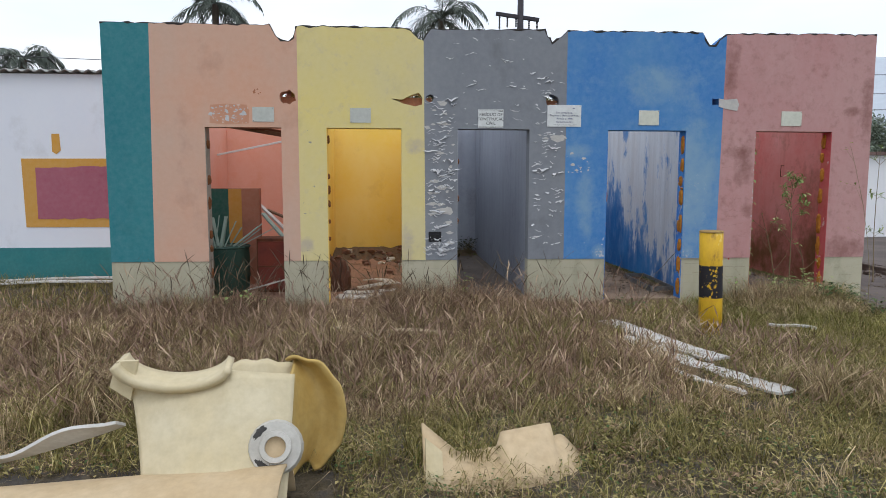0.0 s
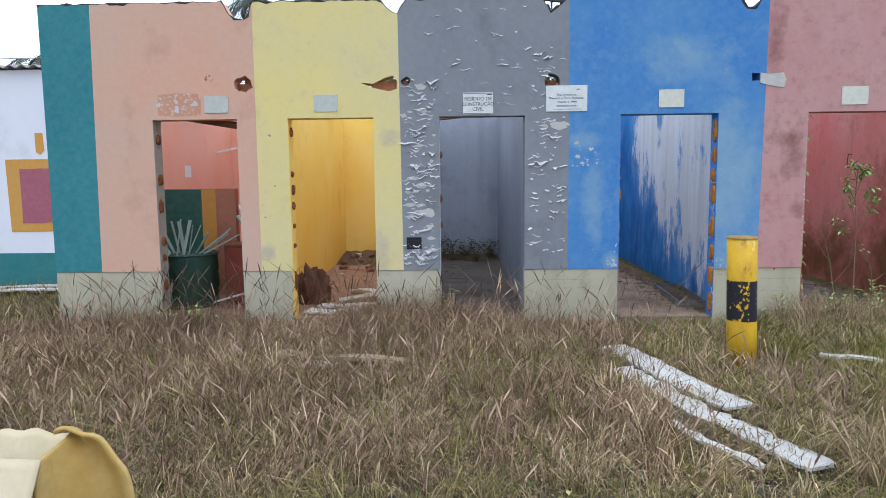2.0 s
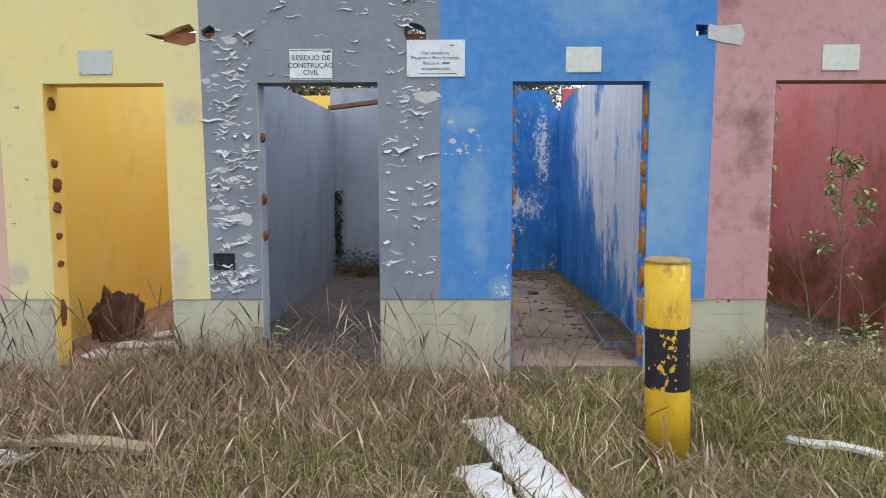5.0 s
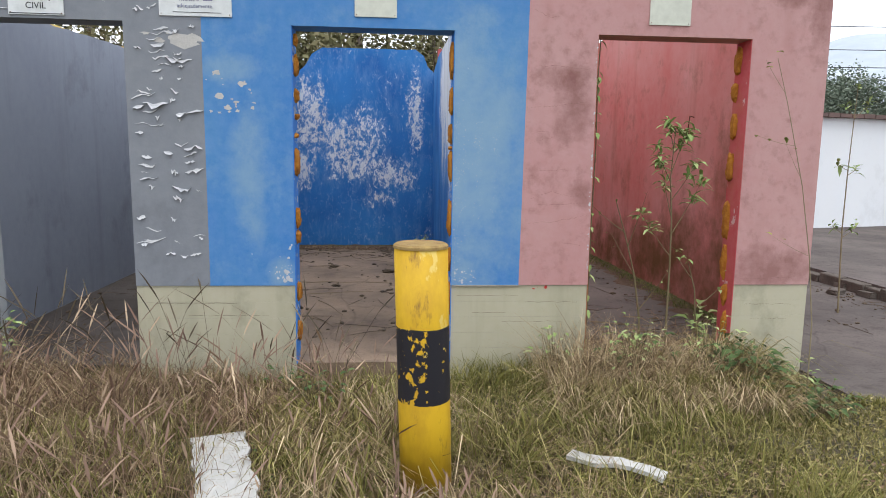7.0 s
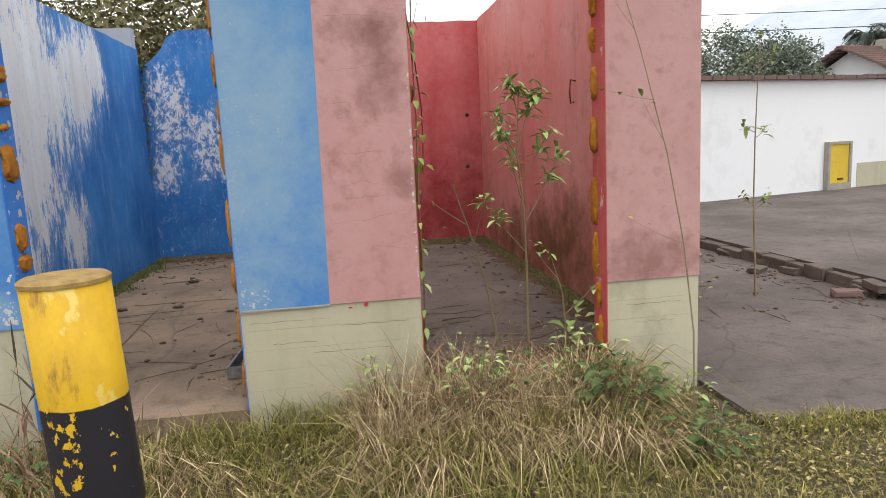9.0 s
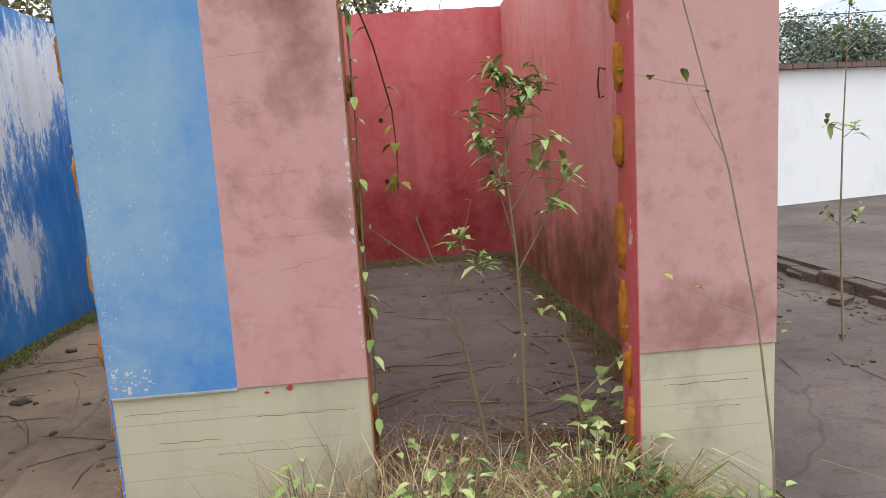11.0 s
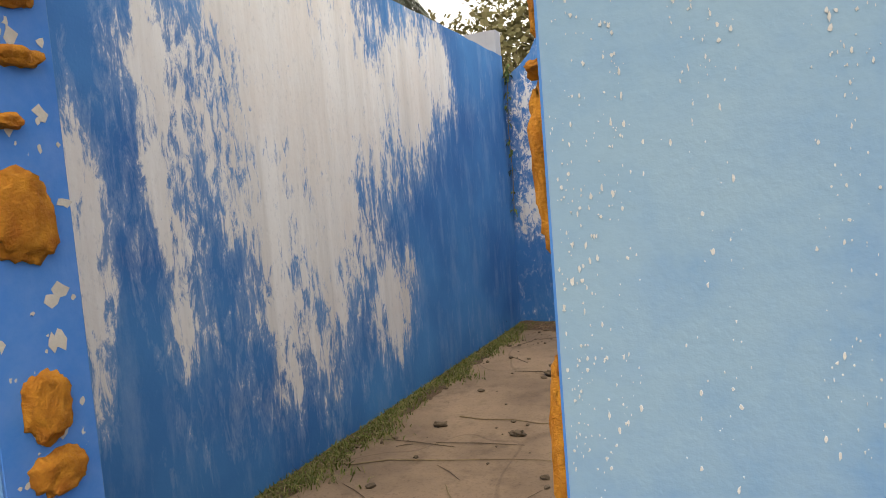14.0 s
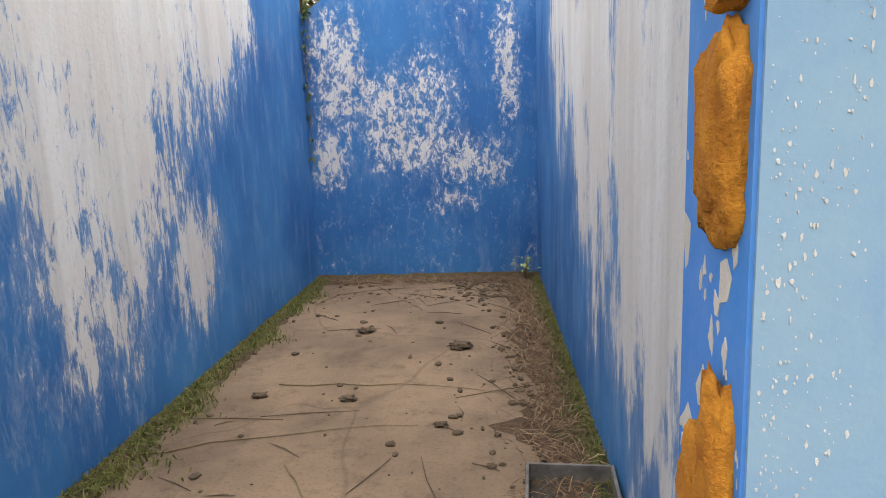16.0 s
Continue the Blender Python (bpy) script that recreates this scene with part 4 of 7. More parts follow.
    for k in range(20):
        a0, a1 = k * math.tau / 20, (k + 1) * math.tau / 20
        q = [nut.verts.new(m @ Vector((rad * math.cos(a), rad * math.sin(a), z))) for a in (a0, a1) for rad, z in ((0.078, 0.024), (0.074, 0.060), (0.050, 0.060), (0.048, 0.027))]
        for i in range(3):
            nut.faces.new((q[i], q[i + 1], q[i + 5], q[i + 4]))
    bmesh.ops.remove_doubles(nut, verts=nut.verts, dist=0.0005)
    part("nut", nut, M_WHITE_PVC, e, "grimy threaded nut")
    hub = bmesh.new()
    bmesh.ops.create_cone(hub, cap_ends=True, segments=16, radius1=0.050, radius2=0.050, depth=0.004, matrix=m @ Matrix.Translation((0, 0, 0.030)))
    part("bore", hub, M_TANK_TAN, e, "dirty pipe bore")
    for k, (a, r0) in enumerate(((2.4, 0.105), (4.1, 0.100))):
        st = bmesh.new()
        lump(st, (0, 0, 0), (0.013, 0.036, 0.002), 0.8, 3, 5.0)
        bmesh.ops.transform(st, matrix=m @ Matrix.Rotation(a, 4, "Z") @ Matrix.Translation((r0, 0, 0.0255)), verts=st.verts)
        part("stain", st, M_TRAY_IN, e, "dark grime on the flange")
    return e


water_tank()


def tank_shard():
    e = thing("tank_shard", 3.95, -4.62, -0.02, "tan broken fibreglass shard with jagged top in the grass", "shard")

    def f(u, v):
        x = -0.48 + 0.92 * u
        prof = 0.30 - 0.9 * u if u < 0.08 else (0.23 - 0.9 * (u - 0.08) if u < 0.22 else (0.11 + 0.10 * math.sin((u - 0.22) * 2.4) + (0.10 if 0.45 < u < 0.78 else 0.0)))
        if u > 0.86:
            prof *= max(0.1, 1 - (u - 0.86) * 6)
        z = -0.03 + (prof * 0.8 + 0.03) * v
        return (x, -0.12 + 0.30 * v ** 1.4 - 0.10 * math.sin(u * math.pi), z)
    part("shell", sheet(40, 6, f, 0.014), M_TANK_TAN, e, "", True)
    part("torn_tip", sheet(4, 4, lambda u, v: (-0.47 + 0.09 * u, -0.11 + 0.12 * v, 0.02 + (0.20 - 0.08 * u) * v), 0.012), M_TANK, e, "pale torn tip")
    return e


tank_shard()


def plank(name, a, b, width, thick, z, mt, label, cat, group="", rag=0.02, seed=0, lift=0.0):
    """A broken board lying from a to b."""
    a, b = Vector(a), Vector(b)
    d = b - a
    e = thing(name, a.x, a.y, z, label, cat, group, math.degrees(math.atan2(d.y, d.x)))
    rr = random.Random(seed)
    n = max(6, int(d.length / 0.07))
    j = [(rr.uniform(-rag, rag), rr.uniform(-rag, rag)) for _ in range(n + 1)]
    part("board", sheet(n, 3, lambda u, v: (d.length * u, (v - 0.5) * width + (j[round(u * n)][0] * (1 - v) + j[round(u * n)][1] * v), lift * u + 0.012 * math.sin(u * 5 + seed)), thick), mt, e)
    return e


plank("fallen_board", (5.70, -0.93), (6.20, -2.52), 0.255, 0.022, 0.015, M_BOARD, "long peeling white board lying in dry grass", "board", "fallen boards", 0.015, 1)
plank("fallen_board", (5.62, -1.58), (6.25, -3.45), 0.20, 0.02, 0.0, M_BOARD, "split white board beside a longer one in the grass", "board", "fallen boards", 0.03, 2)
plank("fallen_board", (5.66, -2.75), (5.93, -3.45), 0.07, 0.02, 0.0, M_BOARD, "narrow white splintered board in the grass", "board", "fallen boards", 0.02, 3)
plank("fallen_board", (7.44, -1.20), (7.80, -1.48), 0.085, 0.02, 0.03, M_BOARD, "short white board scrap near the pink door", "board", "fallen boards", 0.02, 4)
plank("fallen_plank", (2.95, -1.22), (3.85, -1.36), 0.12, 0.03, 0.02, M_TAN_BOARD, "weathered tan plank lying in the grass", "plank", "", 0.01, 5)
plank("fallen_plank", (2.62, -1.12), (3.02, -1.30), 0.14, 0.03, 0.03, M_TAN_BOARD, "short broken tan plank in the grass", "plank", "", 0.02, 6)
plank("plastic_scrap", (3.02, -1.50), (3.26, -1.56), 0.14, 0.012, 0.04, M_BOARD, "crumpled white plastic scrap in the grass", "litter", "", 0.05, 7)
plank("fallen_board", (-0.9, -1.7), (-0.45, -1.85), 0.20, 0.02, 0.05, M_TAN_BOARD, "pale board scrap half hidden in grass", "board", "fallen boards", 0.02, 8)
for k, (a, b) in enumerate((((-3.0, 2.55), (-0.6, 2.75)), ((-2.6, 2.2), (-1.0, 2.45)), ((-3.2, 1.4), (-2.2, 1.3)))):
    plank("fallen_board", a, b, 0.16, 0.02, 0.04, M_BOARD, "white board lying along the foot of the white wall", "board", "fallen boards", 0.02, 30 + k)


# ================= details on the front =================
def foam_strip(parent, x, facing, spans, label="aged orange expanding foam lump"):
    """Lumps of old foam left on a door jamb. Each span: y, z low, z high, width."""
    for y, z0, z1, w in spans:
        bm = bmesh.new()
        lump(bm, (x, y, (z0 + z1) / 2), (0.020, w / 2, (z1 - z0) / 2), 0.26, 4, 3.0, 0.78)
        for v in bm.verts:
            v.co += Vector((0.0, 0.5, 0.6)) * 0.010 * noise.noise(v.co * 55) + Vector((facing * 0.006 * noise.noise(v.co * 90), 0, 0))
        part("foam_lump", bm, M_FOAM_OLD if label.startswith("rust") else M_FOAM, parent, label, True)


def lining(name, x0, x1, z0, z1, mt, label):
    return tagged(mesh_object(name, boxed(x0, x1, 0.004, BACK - 0.004, z0, z1), mt), label, "trim", "", "structure")


M_BLUE_JAMB = paint("bright_blue_jamb_paint", (0.030, 0.185, 0.60), (0.05, 0.23, 0.60), (0.05, 0.17, 0.45), 0.4, (0.55, 0.55, 0.52), 0.655)
jamb_bl = lining("trim_blue_jamb_left", 5.966, 5.971, FLOOR_Z, DOOR_Z - 0.003, M_BLUE_JAMB, "bright blue door jamb with chipped patches")
jamb_br = lining("trim_blue_jamb_right", 6.956, 6.961, FLOOR_Z, DOOR_Z - 0.003, M_BLUE_JAMB, "bright blue door jamb with chipped patches")
jamb_pr = lining("trim_pink_jamb_right", 8.858, 8.863, FLOOR_Z, DOOR_Z - 0.003, M_RED_JAMB, "red door jamb streaked with foam")
jamb_pl = lining("trim_pink_jamb_left", 7.859, 7.864, FLOOR_Z, DOOR_Z - 0.003, M_BROKEN, "bare brown door jamb")
jamb_ol = lining("trim_orange_jamb_left", 1.129, 1.134, FLOOR_Z, DOOR_Z - 0.003, M_MORTAR, "grey bare door jamb")
jamb_yl = lining("trim_yellow_jamb_left", 2.542, 2.547, FLOOR_Z, DOOR_Z - 0.003, M_YELLOW_IN, "yellow door jamb with rusty lumps")
M_PALE_JAMB = paint("pale_grey_jamb_paint", (0.40, 0.42, 0.44), (0.46, 0.47, 0.48), (0.22, 0.20, 0.18), 0.5)
jamb_gl = lining("trim_grey_jamb_left", 4.108, 4.113, FLOOR_Z, DOOR_Z - 0.003, M_PALE_JAMB, "pale grey door jamb")

foam_strip(jamb_bl, 5.975, 1, [(0.11, 1.76, 1.84, 0.10), (0.11, 1.655, 1.69, 0.09), (0.075, 1.54, 1.57, 0.06), (0.085, 1.30, 1.47, 0.12), (0.09, 0.975, 1.105, 0.085), (0.10, 0.875, 0.955, 0.10), (0.09, 0.50, 0.625, 0.085), (0.085, 0.24, 0.37, 0.09), (0.10, 1.92, 2.05, 0.08), (0.09, 2.10, 2.17, 0.06)])
foam_strip(jamb_br, 6.953, -1, [(0.085, 1.515, 1.64, 0.08), (0.045, 1.483, 1.503, 0.05), (0.060, 1.282, 1.472, 0.095), (0.045, 0.95, 1.168, 0.06), (0.095, 0.94, 1.09, 0.07), (0.055, 0.70, 0.86, 0.08), (0.065, 0.42, 0.62, 0.09), (0.065, 0.15, 0.34, 0.09), (0.055, 1.70, 1.86, 0.08), (0.065, 1.93, 2.14, 0.08)])
foam_strip(jamb_pr, 8.855, -1, [(0.16, 1.83, 1.95, 0.07), (0.14, 1.58, 1.74, 0.07), (0.15, 1.29, 1.49, 0.07), (0.15, 0.90, 1.17, 0.07), (0.14, 0.63, 0.86, 0.06), (0.10, 0.46, 0.60, 0.06), (0.08, 0.16, 0.42, 0.06), (0.14, 2.0, 2.17, 0.07)])
foam_strip(jamb_ol, 1.137, 1, [(0.09, 1.95, 2.06, 0.09), (0.09, 1.53, 1.64, 0.10), (0.08, 1.24, 1.37, 0.09), (0.10, 0.88, 0.98, 0.09), (0.09, 0.72, 0.80, 0.07), (0.09, 0.40, 0.52, 0.08)], "rust brown foam lump")
foam_strip(jamb_yl, 2.550, 1, [(0.09, 2.02, 2.12, 0.08), (0.08, 1.60, 1.66, 0.06), (0.10, 1.42, 1.52, 0.09), (0.09, 1.26, 1.34, 0.08), (0.09, 1.06, 1.11, 0.06), (0.09, 0.85, 0.90, 0.06), (0.09, 0.40, 0.60, 0.06)], "rust brown foam lump")
foam_strip(jamb_gl, 4.116, 1, [(0.09, 1.78, 1.85, 0.06), (0.09, 1.32, 1.40, 0.06), (0.10, 1.05, 1.12, 0.07)], "rust brown foam lump")
foam_strip(jamb_pl, 7.867, 1, [(0.09, 1.60, 1.68, 0.09), (0.10, 1.1, 1.3, 0.06), (0.10, 0.7, 0.9, 0.06), (0.10, 0.3, 0.5, 0.06)], "rust brown foam lump")


def chips(parent, name, mt, n, spot, size, flat, label, seed, plane="y", at=-0.0006, thick=0.002):
    """Small flat chips with ragged outlines. spot() gives a place on the wall; flat is height over width."""
    bm = bmesh.new()
    rr = random.Random(seed)
    for _ in range(n):
        u, v = spot(rr)
        w = size * rr.choice((0.35, 0.5, 0.7, 1.0, 1.6)) * rr.uniform(0.8, 1.2)
        h = w * flat * rr.uniform(0.6, 1.5)
        k = 7
        ring = [(u + math.cos(i * math.tau / k) * w / 2 * rr.uniform(0.35, 1.3), v + math.sin(i * math.tau / k) * h / 2 * rr.uniform(0.35, 1.3)) for i in range(k)]
        o = at - rr.uniform(0.0, 0.0006) * (1 if plane == "y" or at > 6.5 else -1)
        f = [bm.verts.new((a, o, b) if plane == "y" else (o, a, b)) for a, b in ring]
        g = [bm.verts.new((a, at + thick, b) if plane == "y" else (at + thick, a, b)) for a, b in ring]
        bm.faces.new(f)
        for i in range(k):
            bm.faces.new((f[i], f[(i + 1) % k], g[(i + 1) % k], g[i]))
    bmesh.ops.recalc_face_normals(bm, faces=bm.faces)
    ob = part(name, bm, mt, parent, label)
    ob["kind"] = "stuff"
    return ob


def curled_flakes(parent, n, spot, size, seed, label):
    """Paint lifting off in jagged horizontal curls."""
    bm = bmesh.new()
    rr = random.Random(seed)
    for _ in range(n):
        u, v = spot(rr)
        w, h = size * rr.choice((0.4, 0.6, 0.9, 1.3, 2.0)) * rr.uniform(0.8, 1.2), size * rr.uniform(0.08, 0.42)
        lift = h * rr.uniform(0.15, 0.7)
        tilt = rr.gauss(0, 0.16)
        cols = rr.randrange(4, 8)
        top = [rr.uniform(-0.35, 0.25) * h for _ in range(cols + 1)]
        low = [rr.uniform(0.1, 1.1) * h * (1 - 0.8 * abs(2 * i / cols - 1) ** 2) for i in range(cols + 1)]
        rows = []
        for g in (0.0, 0.5, 1.0):
            row = []
            for i in range(cols + 1):
                s = (i / cols - 0.5) * w
                row.append(bm.verts.new((u + s, -0.001 - lift * g * g * (0.4 + low[i] / h), v + s * tilt + 0.10 * size * math.sin(s * 60 + u * 40) + top[i] - low[i] * g)))
            rows.append(row)
        for a, b in zip(rows, rows[1:]):
            for i in range(cols):
                bm.faces.new((a[i], a[i + 1], b[i + 1], b[i]))
    ob = part("paint_flakes", bm, M_FLAKE, parent, label)
    ob["kind"] = "stuff"


M_SCRAPED = paint("scraped_orange_paint", (0.52, 0.245, 0.14), (0.60, 0.33, 0.22), (0.36, 0.16, 0.09), 0.5, (0.62, 0.50, 0.42), 0.60)
G4, G5, G6 = fronts["wall_front_4"], fronts["wall_front_5"], fronts["wall_front_6"]
curled_flakes(G4, 150, lambda q: (q.uniform(3.74, 4.06), q.choice((q.uniform(0.68, 0.9), q.uniform(0.95, 2.62), q.uniform(1.3, 2.2)))), 0.085, 3, "pale curling paint flakes")
curled_flakes(G4, 85, lambda q: (q.uniform(5.02, 5.40), q.uniform(0.75, 2.9)), 0.075, 4, "pale curling paint flakes")
curled_flakes(G4, 34, lambda q: (q.uniform(4.0, 5.1), q.uniform(2.25, 3.3)), 0.06, 5, "pale curling paint flakes")
chips(G4, "bare_chips", M_CHIP_PLASTER, 40, lambda q: (q.uniform(3.74, 4.07), q.uniform(0.66, 2.6)), 0.075, 0.4, "bare pale plaster patches", 6)
chips(G4, "bare_chips", M_CHIP_PLASTER, 12, lambda q: (q.uniform(3.78, 4.07), q.uniform(1.17, 1.30)), 0.10, 0.4, "bare pale plaster patches", 16)
chips(G4, "bare_chips", M_CHIP_PLASTER, 7, lambda q: (q.uniform(5.1, 5.4), q.uniform(2.08, 2.16)), 0.11, 0.3, "bare pale plaster patches", 17)
chips(G5, "bare_chips", M_CHIP_PLASTER, 26, lambda q: (q.uniform(5.46, 5.75), 1.80 + q.gauss(0, 0.10) + 0), 0.035, 0.7, "bare pale chips in blue paint", 7)
chips(G5, "bare_chips", M_FLAKE, 420, lambda q: (6.965 + abs(q.gauss(0, 0.035)), q.choice((0.75, 0.95, 1.12, 1.27, 1.4, 1.62)) + q.gauss(0, 0.08)), 0.0021, 1.8, "fine pale chips along the corner", 8)
chips(G5, "bare_chips", M_FLAKE, 340, lambda q: (q.choice((7.03, 7.10, 7.13, 7.22, 7.24)) + q.gauss(0, 0.010), q.choice((1.15, 1.32, 1.45, 1.50, 1.62)) + q.gauss(0, 0.05)), 0.0021, 1.9, "fine pale chips in blue paint", 9)
chips(G5, "bare_chips", M_FLAKE, 45, lambda q: (q.uniform(6.97, 7.12), 0.63 + abs(q.gauss(0, 0.05))), 0.010, 0.8, "fine pale chips at the foot of the paint", 10)
chips(G5, "bare_chips", M_FLAKE, 40, lambda q: (5.955 - abs(q.gauss(0, 0.05)), 0.64 + abs(q.gauss(0, 0.08))), 0.016, 0.9, "fine pale chips at the foot of the paint", 11)
chips(jamb_bl, "bare_chips", M_CHIP_PLASTER, 90, lambda q: (q.uniform(0.01, 0.18), q.uniform(0.15, 2.15)), 0.021, 1.4, "pale chips in the jamb", 12, "x", 5.9716, -0.002)
chips(jamb_br, "bare_chips", M_CHIP_PLASTER, 70, lambda q: (q.uniform(0.01, 0.18), q.uniform(0.15, 2.15)), 0.018, 1.9, "pale chips in the jamb", 13, "x", 6.9556, 0.002)
chips(jamb_br, "bare_chips", M_CHIP_PLASTER, 12, lambda q: (q.uniform(0.05, 0.13), q.uniform(1.17, 1.28)), 0.020, 2.0, "pale chips in the jamb", 14, "x", 6.9555, 0.002)
part("scraped_patch", slab([(1.19, 2.25), (1.40, 2.235), (1.64, 2.25), (1.65, 2.40), (1.62, 2.465), (1.38, 2.475), (1.20, 2.46)], [], -0.0005, 0.002), M_SCRAPED, fronts["wall_front_2"], "scraped orange patch above the door")
chips(fronts["wall_front_2"], "bare_chips", M_FLAKE, 60, lambda q: (q.uniform(1.20, 1.62), q.uniform(2.26, 2.46)), 0.030, 0.8, "pale chips above the door", 15, "y", -0.0012)
chips(fronts["wall_front_2"], "brick_scar", M_BROKEN, 5, lambda q: (q.uniform(1.70, 1.80), q.uniform(2.58, 2.66)), 0.035, 0.8, "brown scars in the plaster", 18)
chips(fronts["wall_front_3"], "brick_scar", M_MORTAR, 8, lambda q: (q.uniform(2.25, 2.4), q.uniform(0.7, 2.4)), 0.03, 0.8, "grey scars in the plaster", 19)
chips(G6, "red_chips", simple("red_paint_blob", (0.5, 0.03, 0.03), (0.4, 0.05, 0.04), 9), 5, lambda q: (q.uniform(7.48, 7.75), q.uniform(0.585, 0.61)), 0.013, 0.7, "small red paint drips", 21)
chips(G6, "edge_chips", M_FLAKE, 40, lambda q: (7.856 - abs(q.gauss(0, 0.006)), q.uniform(0.7, 2.2)), 0.009, 1.6, "pale chips along the corner", 22)


M_CRACK = simple("crack_shadow", (0.20, 0.10, 0.085), (0.28, 0.15, 0.13), 9, 0.95)


def crack(parent, pts, r=0.0006):
    """A hairline crack: a thin dark thread sunk in the paint."""
    bm = bmesh.new()
    rr = random.Random(int(pts[0][0] * 1000 + pts[0][1] * 77))
    line = []
    for (x0, z0), (x1, z1) in zip(pts, pts[1:]):
        n = 7
        line += [(x0 + (x1 - x0) * k / n, 0.0, z0 + (z1 - z0) * k / n + rr.uniform(-0.004, 0.004)) for k in range(n)]
    line.append((pts[-1][0], 0.0, pts[-1][1]))
    tube(bm, line, [r * (0.3 + 0.7 * math.sin(math.pi * (i + 0.5) / len(line))) for i in range(len(line))], 4)
    part("crack", bm, M_CRACK, parent, "hairline crack in the plaster")


for pts in ([(7.45, 1.175), (7.53, 1.205), (7.60, 1.225), (7.68, 1.20), (7.80, 1.195)], [(7.49, 1.14), (7.58, 1.138), (7.80, 1.155)], [(7.44, 1.02), (7.60, 1.03), (7.72, 1.05), (7.84, 1.075)],
            [(7.44, 1.53), (7.52, 1.55), (7.60, 1.57)], [(7.46, 1.60), (7.55, 1.605)], [(7.50, 1.36), (7.62, 1.36), (7.70, 1.365)], [(7.65, 0.90), (7.80, 0.875)], [(7.42, 1.75), (7.56, 1.76), (7.80, 1.79)],
            [(7.44, 2.0), (7.6, 2.01), (7.8, 1.99)], [(7.43, 2.35), (7.55, 2.3), (7.62, 2.31)], [(8.9, 0.66), (9.05, 0.655), (9.3, 0.668)]):
    crack(G6, pts)
for x0, x1, z in ((7.45, 7.80, 0.50), (7.10, 7.32, 0.43), (7.0, 7.4, 0.545), (8.95, 9.28, 0.48), (9.0, 9.25, 0.38), (5.1, 5.6, 0.50), (5.3, 5.8, 0.42), (7.3, 7.7, 0.37)):
    bm = bmesh.new()
    tube(bm, [(x0 + (x1 - x0) * k / 8, 0.0085, z + 0.003 * math.sin(k * 2.3)) for k in range(9)], [0.0007] * 9, 4)
    part("crack", bm, M_DIRT, base_wall, "hairline crack along a course")

# added grey strip that draws the thin shadow line under the blue paint
gap_strip = part("shadow_strip", boxed(6.965, 7.40, -0.004, 0.012, 0.606, 0.616, bevel=0.002), M_MORTAR, base_wall, "grey strip standing in for the shadow under the blue paint")


def sign(x0, x1, z0, z1, mt, label, tilt=0.0):
    e = thing("wall_sign", (x0 + x1) / 2, 0.0, (z0 + z1) / 2, label, "sign", "signs above the doors")
    w, h = (x1 - x0) / 2, (z1 - z0) / 2
    part("plate", boxed(-w, w, -0.008, -0.001, -h, h, bevel=0.0015), mt, e)
    for sx in (-1, 1):
        for sz in (-1, 1):
            bm = bmesh.new()
            tube(bm, [(sx * (w - 0.012), -0.011, sz * (h - 0.012)), (sx * (w - 0.012), -0.007, sz * (h - 0.012))], [0.003, 0.003], 6)
            part("screw", bm, M_RUST, e)
    return e


def lettering(parent, text, x, z, size, mt):
    cu = bpy.data.curves.new("lettering", "FONT")
    cu.body, cu.size, cu.align_x, cu.align_y, cu.extrude = text, size, "CENTER", "CENTER", 0.0006
    cu.materials.append(mt)
    ob = new("lettering", cu)
    ob.parent = parent
    ob.matrix_basis = pose(x, -0.0095, z, 90, 0, 0)
    return ob


def bars(parent, rows, mt):
    for x0, x1, z, h in rows:
        part("text_bar", boxed(x0, x1, -0.0098, -0.0082, z - h / 2, z + h / 2), mt, parent)


sign(1.685, 1.935, 2.270, 2.440, M_SIGN_GREY, "faded blank pale sign plate over the peach door")
sign(2.825, 3.070, 2.268, 2.440, M_SIGN_GREY, "faded blank pale sign plate over the yellow door")
s = sign(4.358, 4.666, 2.222, 2.440, M_SIGN, "white waste sign with black lettering over the grey door")
bars(s, [(-0.148, 0.148, 0.101, 0.004), (-0.148, 0.148, -0.101, 0.004), (0.09, 0.145, 0.088, 0.008)], M_INK)
lettering(s, "RESÍDUO DE", 0, 0.045, 0.050, M_INK)
lettering(s, "CONSTRUÇÃO", 0, -0.008, 0.048, M_INK)
lettering(s, "CIVIL", 0, -0.058, 0.050, M_INK)
s = sign(5.205, 5.624, 2.240, 2.500, M_SIGN, "larger white notice with faded lines of text")
for text, z in (("Seja consciente,", 0.038), ("Preserve o Meio Ambiente,", 0.004), ("adequadamente.", -0.072)):
    lettering(s, text, 0.0, z, 0.032, M_INK_BLUE)
lettering(s, "Recicle e", -0.035, -0.034, 0.032, M_INK_BLUE)
bars(s, [(0.045, 0.10, -0.034, 0.012), (0.10, 0.13, 0.09, 0.010)], M_INK_BLUE)
bars(s, [(-0.13, 0.15, -0.108, 0.003)], M_INK)
sign(6.349, 6.603, 2.266, 2.445, M_SIGN_CREAM, "blank cream sign plate over the blue door")
sign(8.179, 8.443, 2.271, 2.451, M_SIGN_CREAM, "blank cream sign plate over the pink door")

sock = thing("socket_box", 3.836, 0.0, 0.90, "black electrical box set in the grey wall", "socket box")
part("frame", slab([(-0.078, -0.062), (0.078, -0.062), (0.078, 0.062), (-0.078, 0.062)], [[(-0.062, -0.048), (0.062, -0.048), (0.062, 0.048), (-0.062, 0.048)]], -0.012, -0.001), M_BLACK, sock)
part("cover", boxed(-0.062, 0.062, -0.006, -0.001, -0.048, 0.048), M_INK, sock)
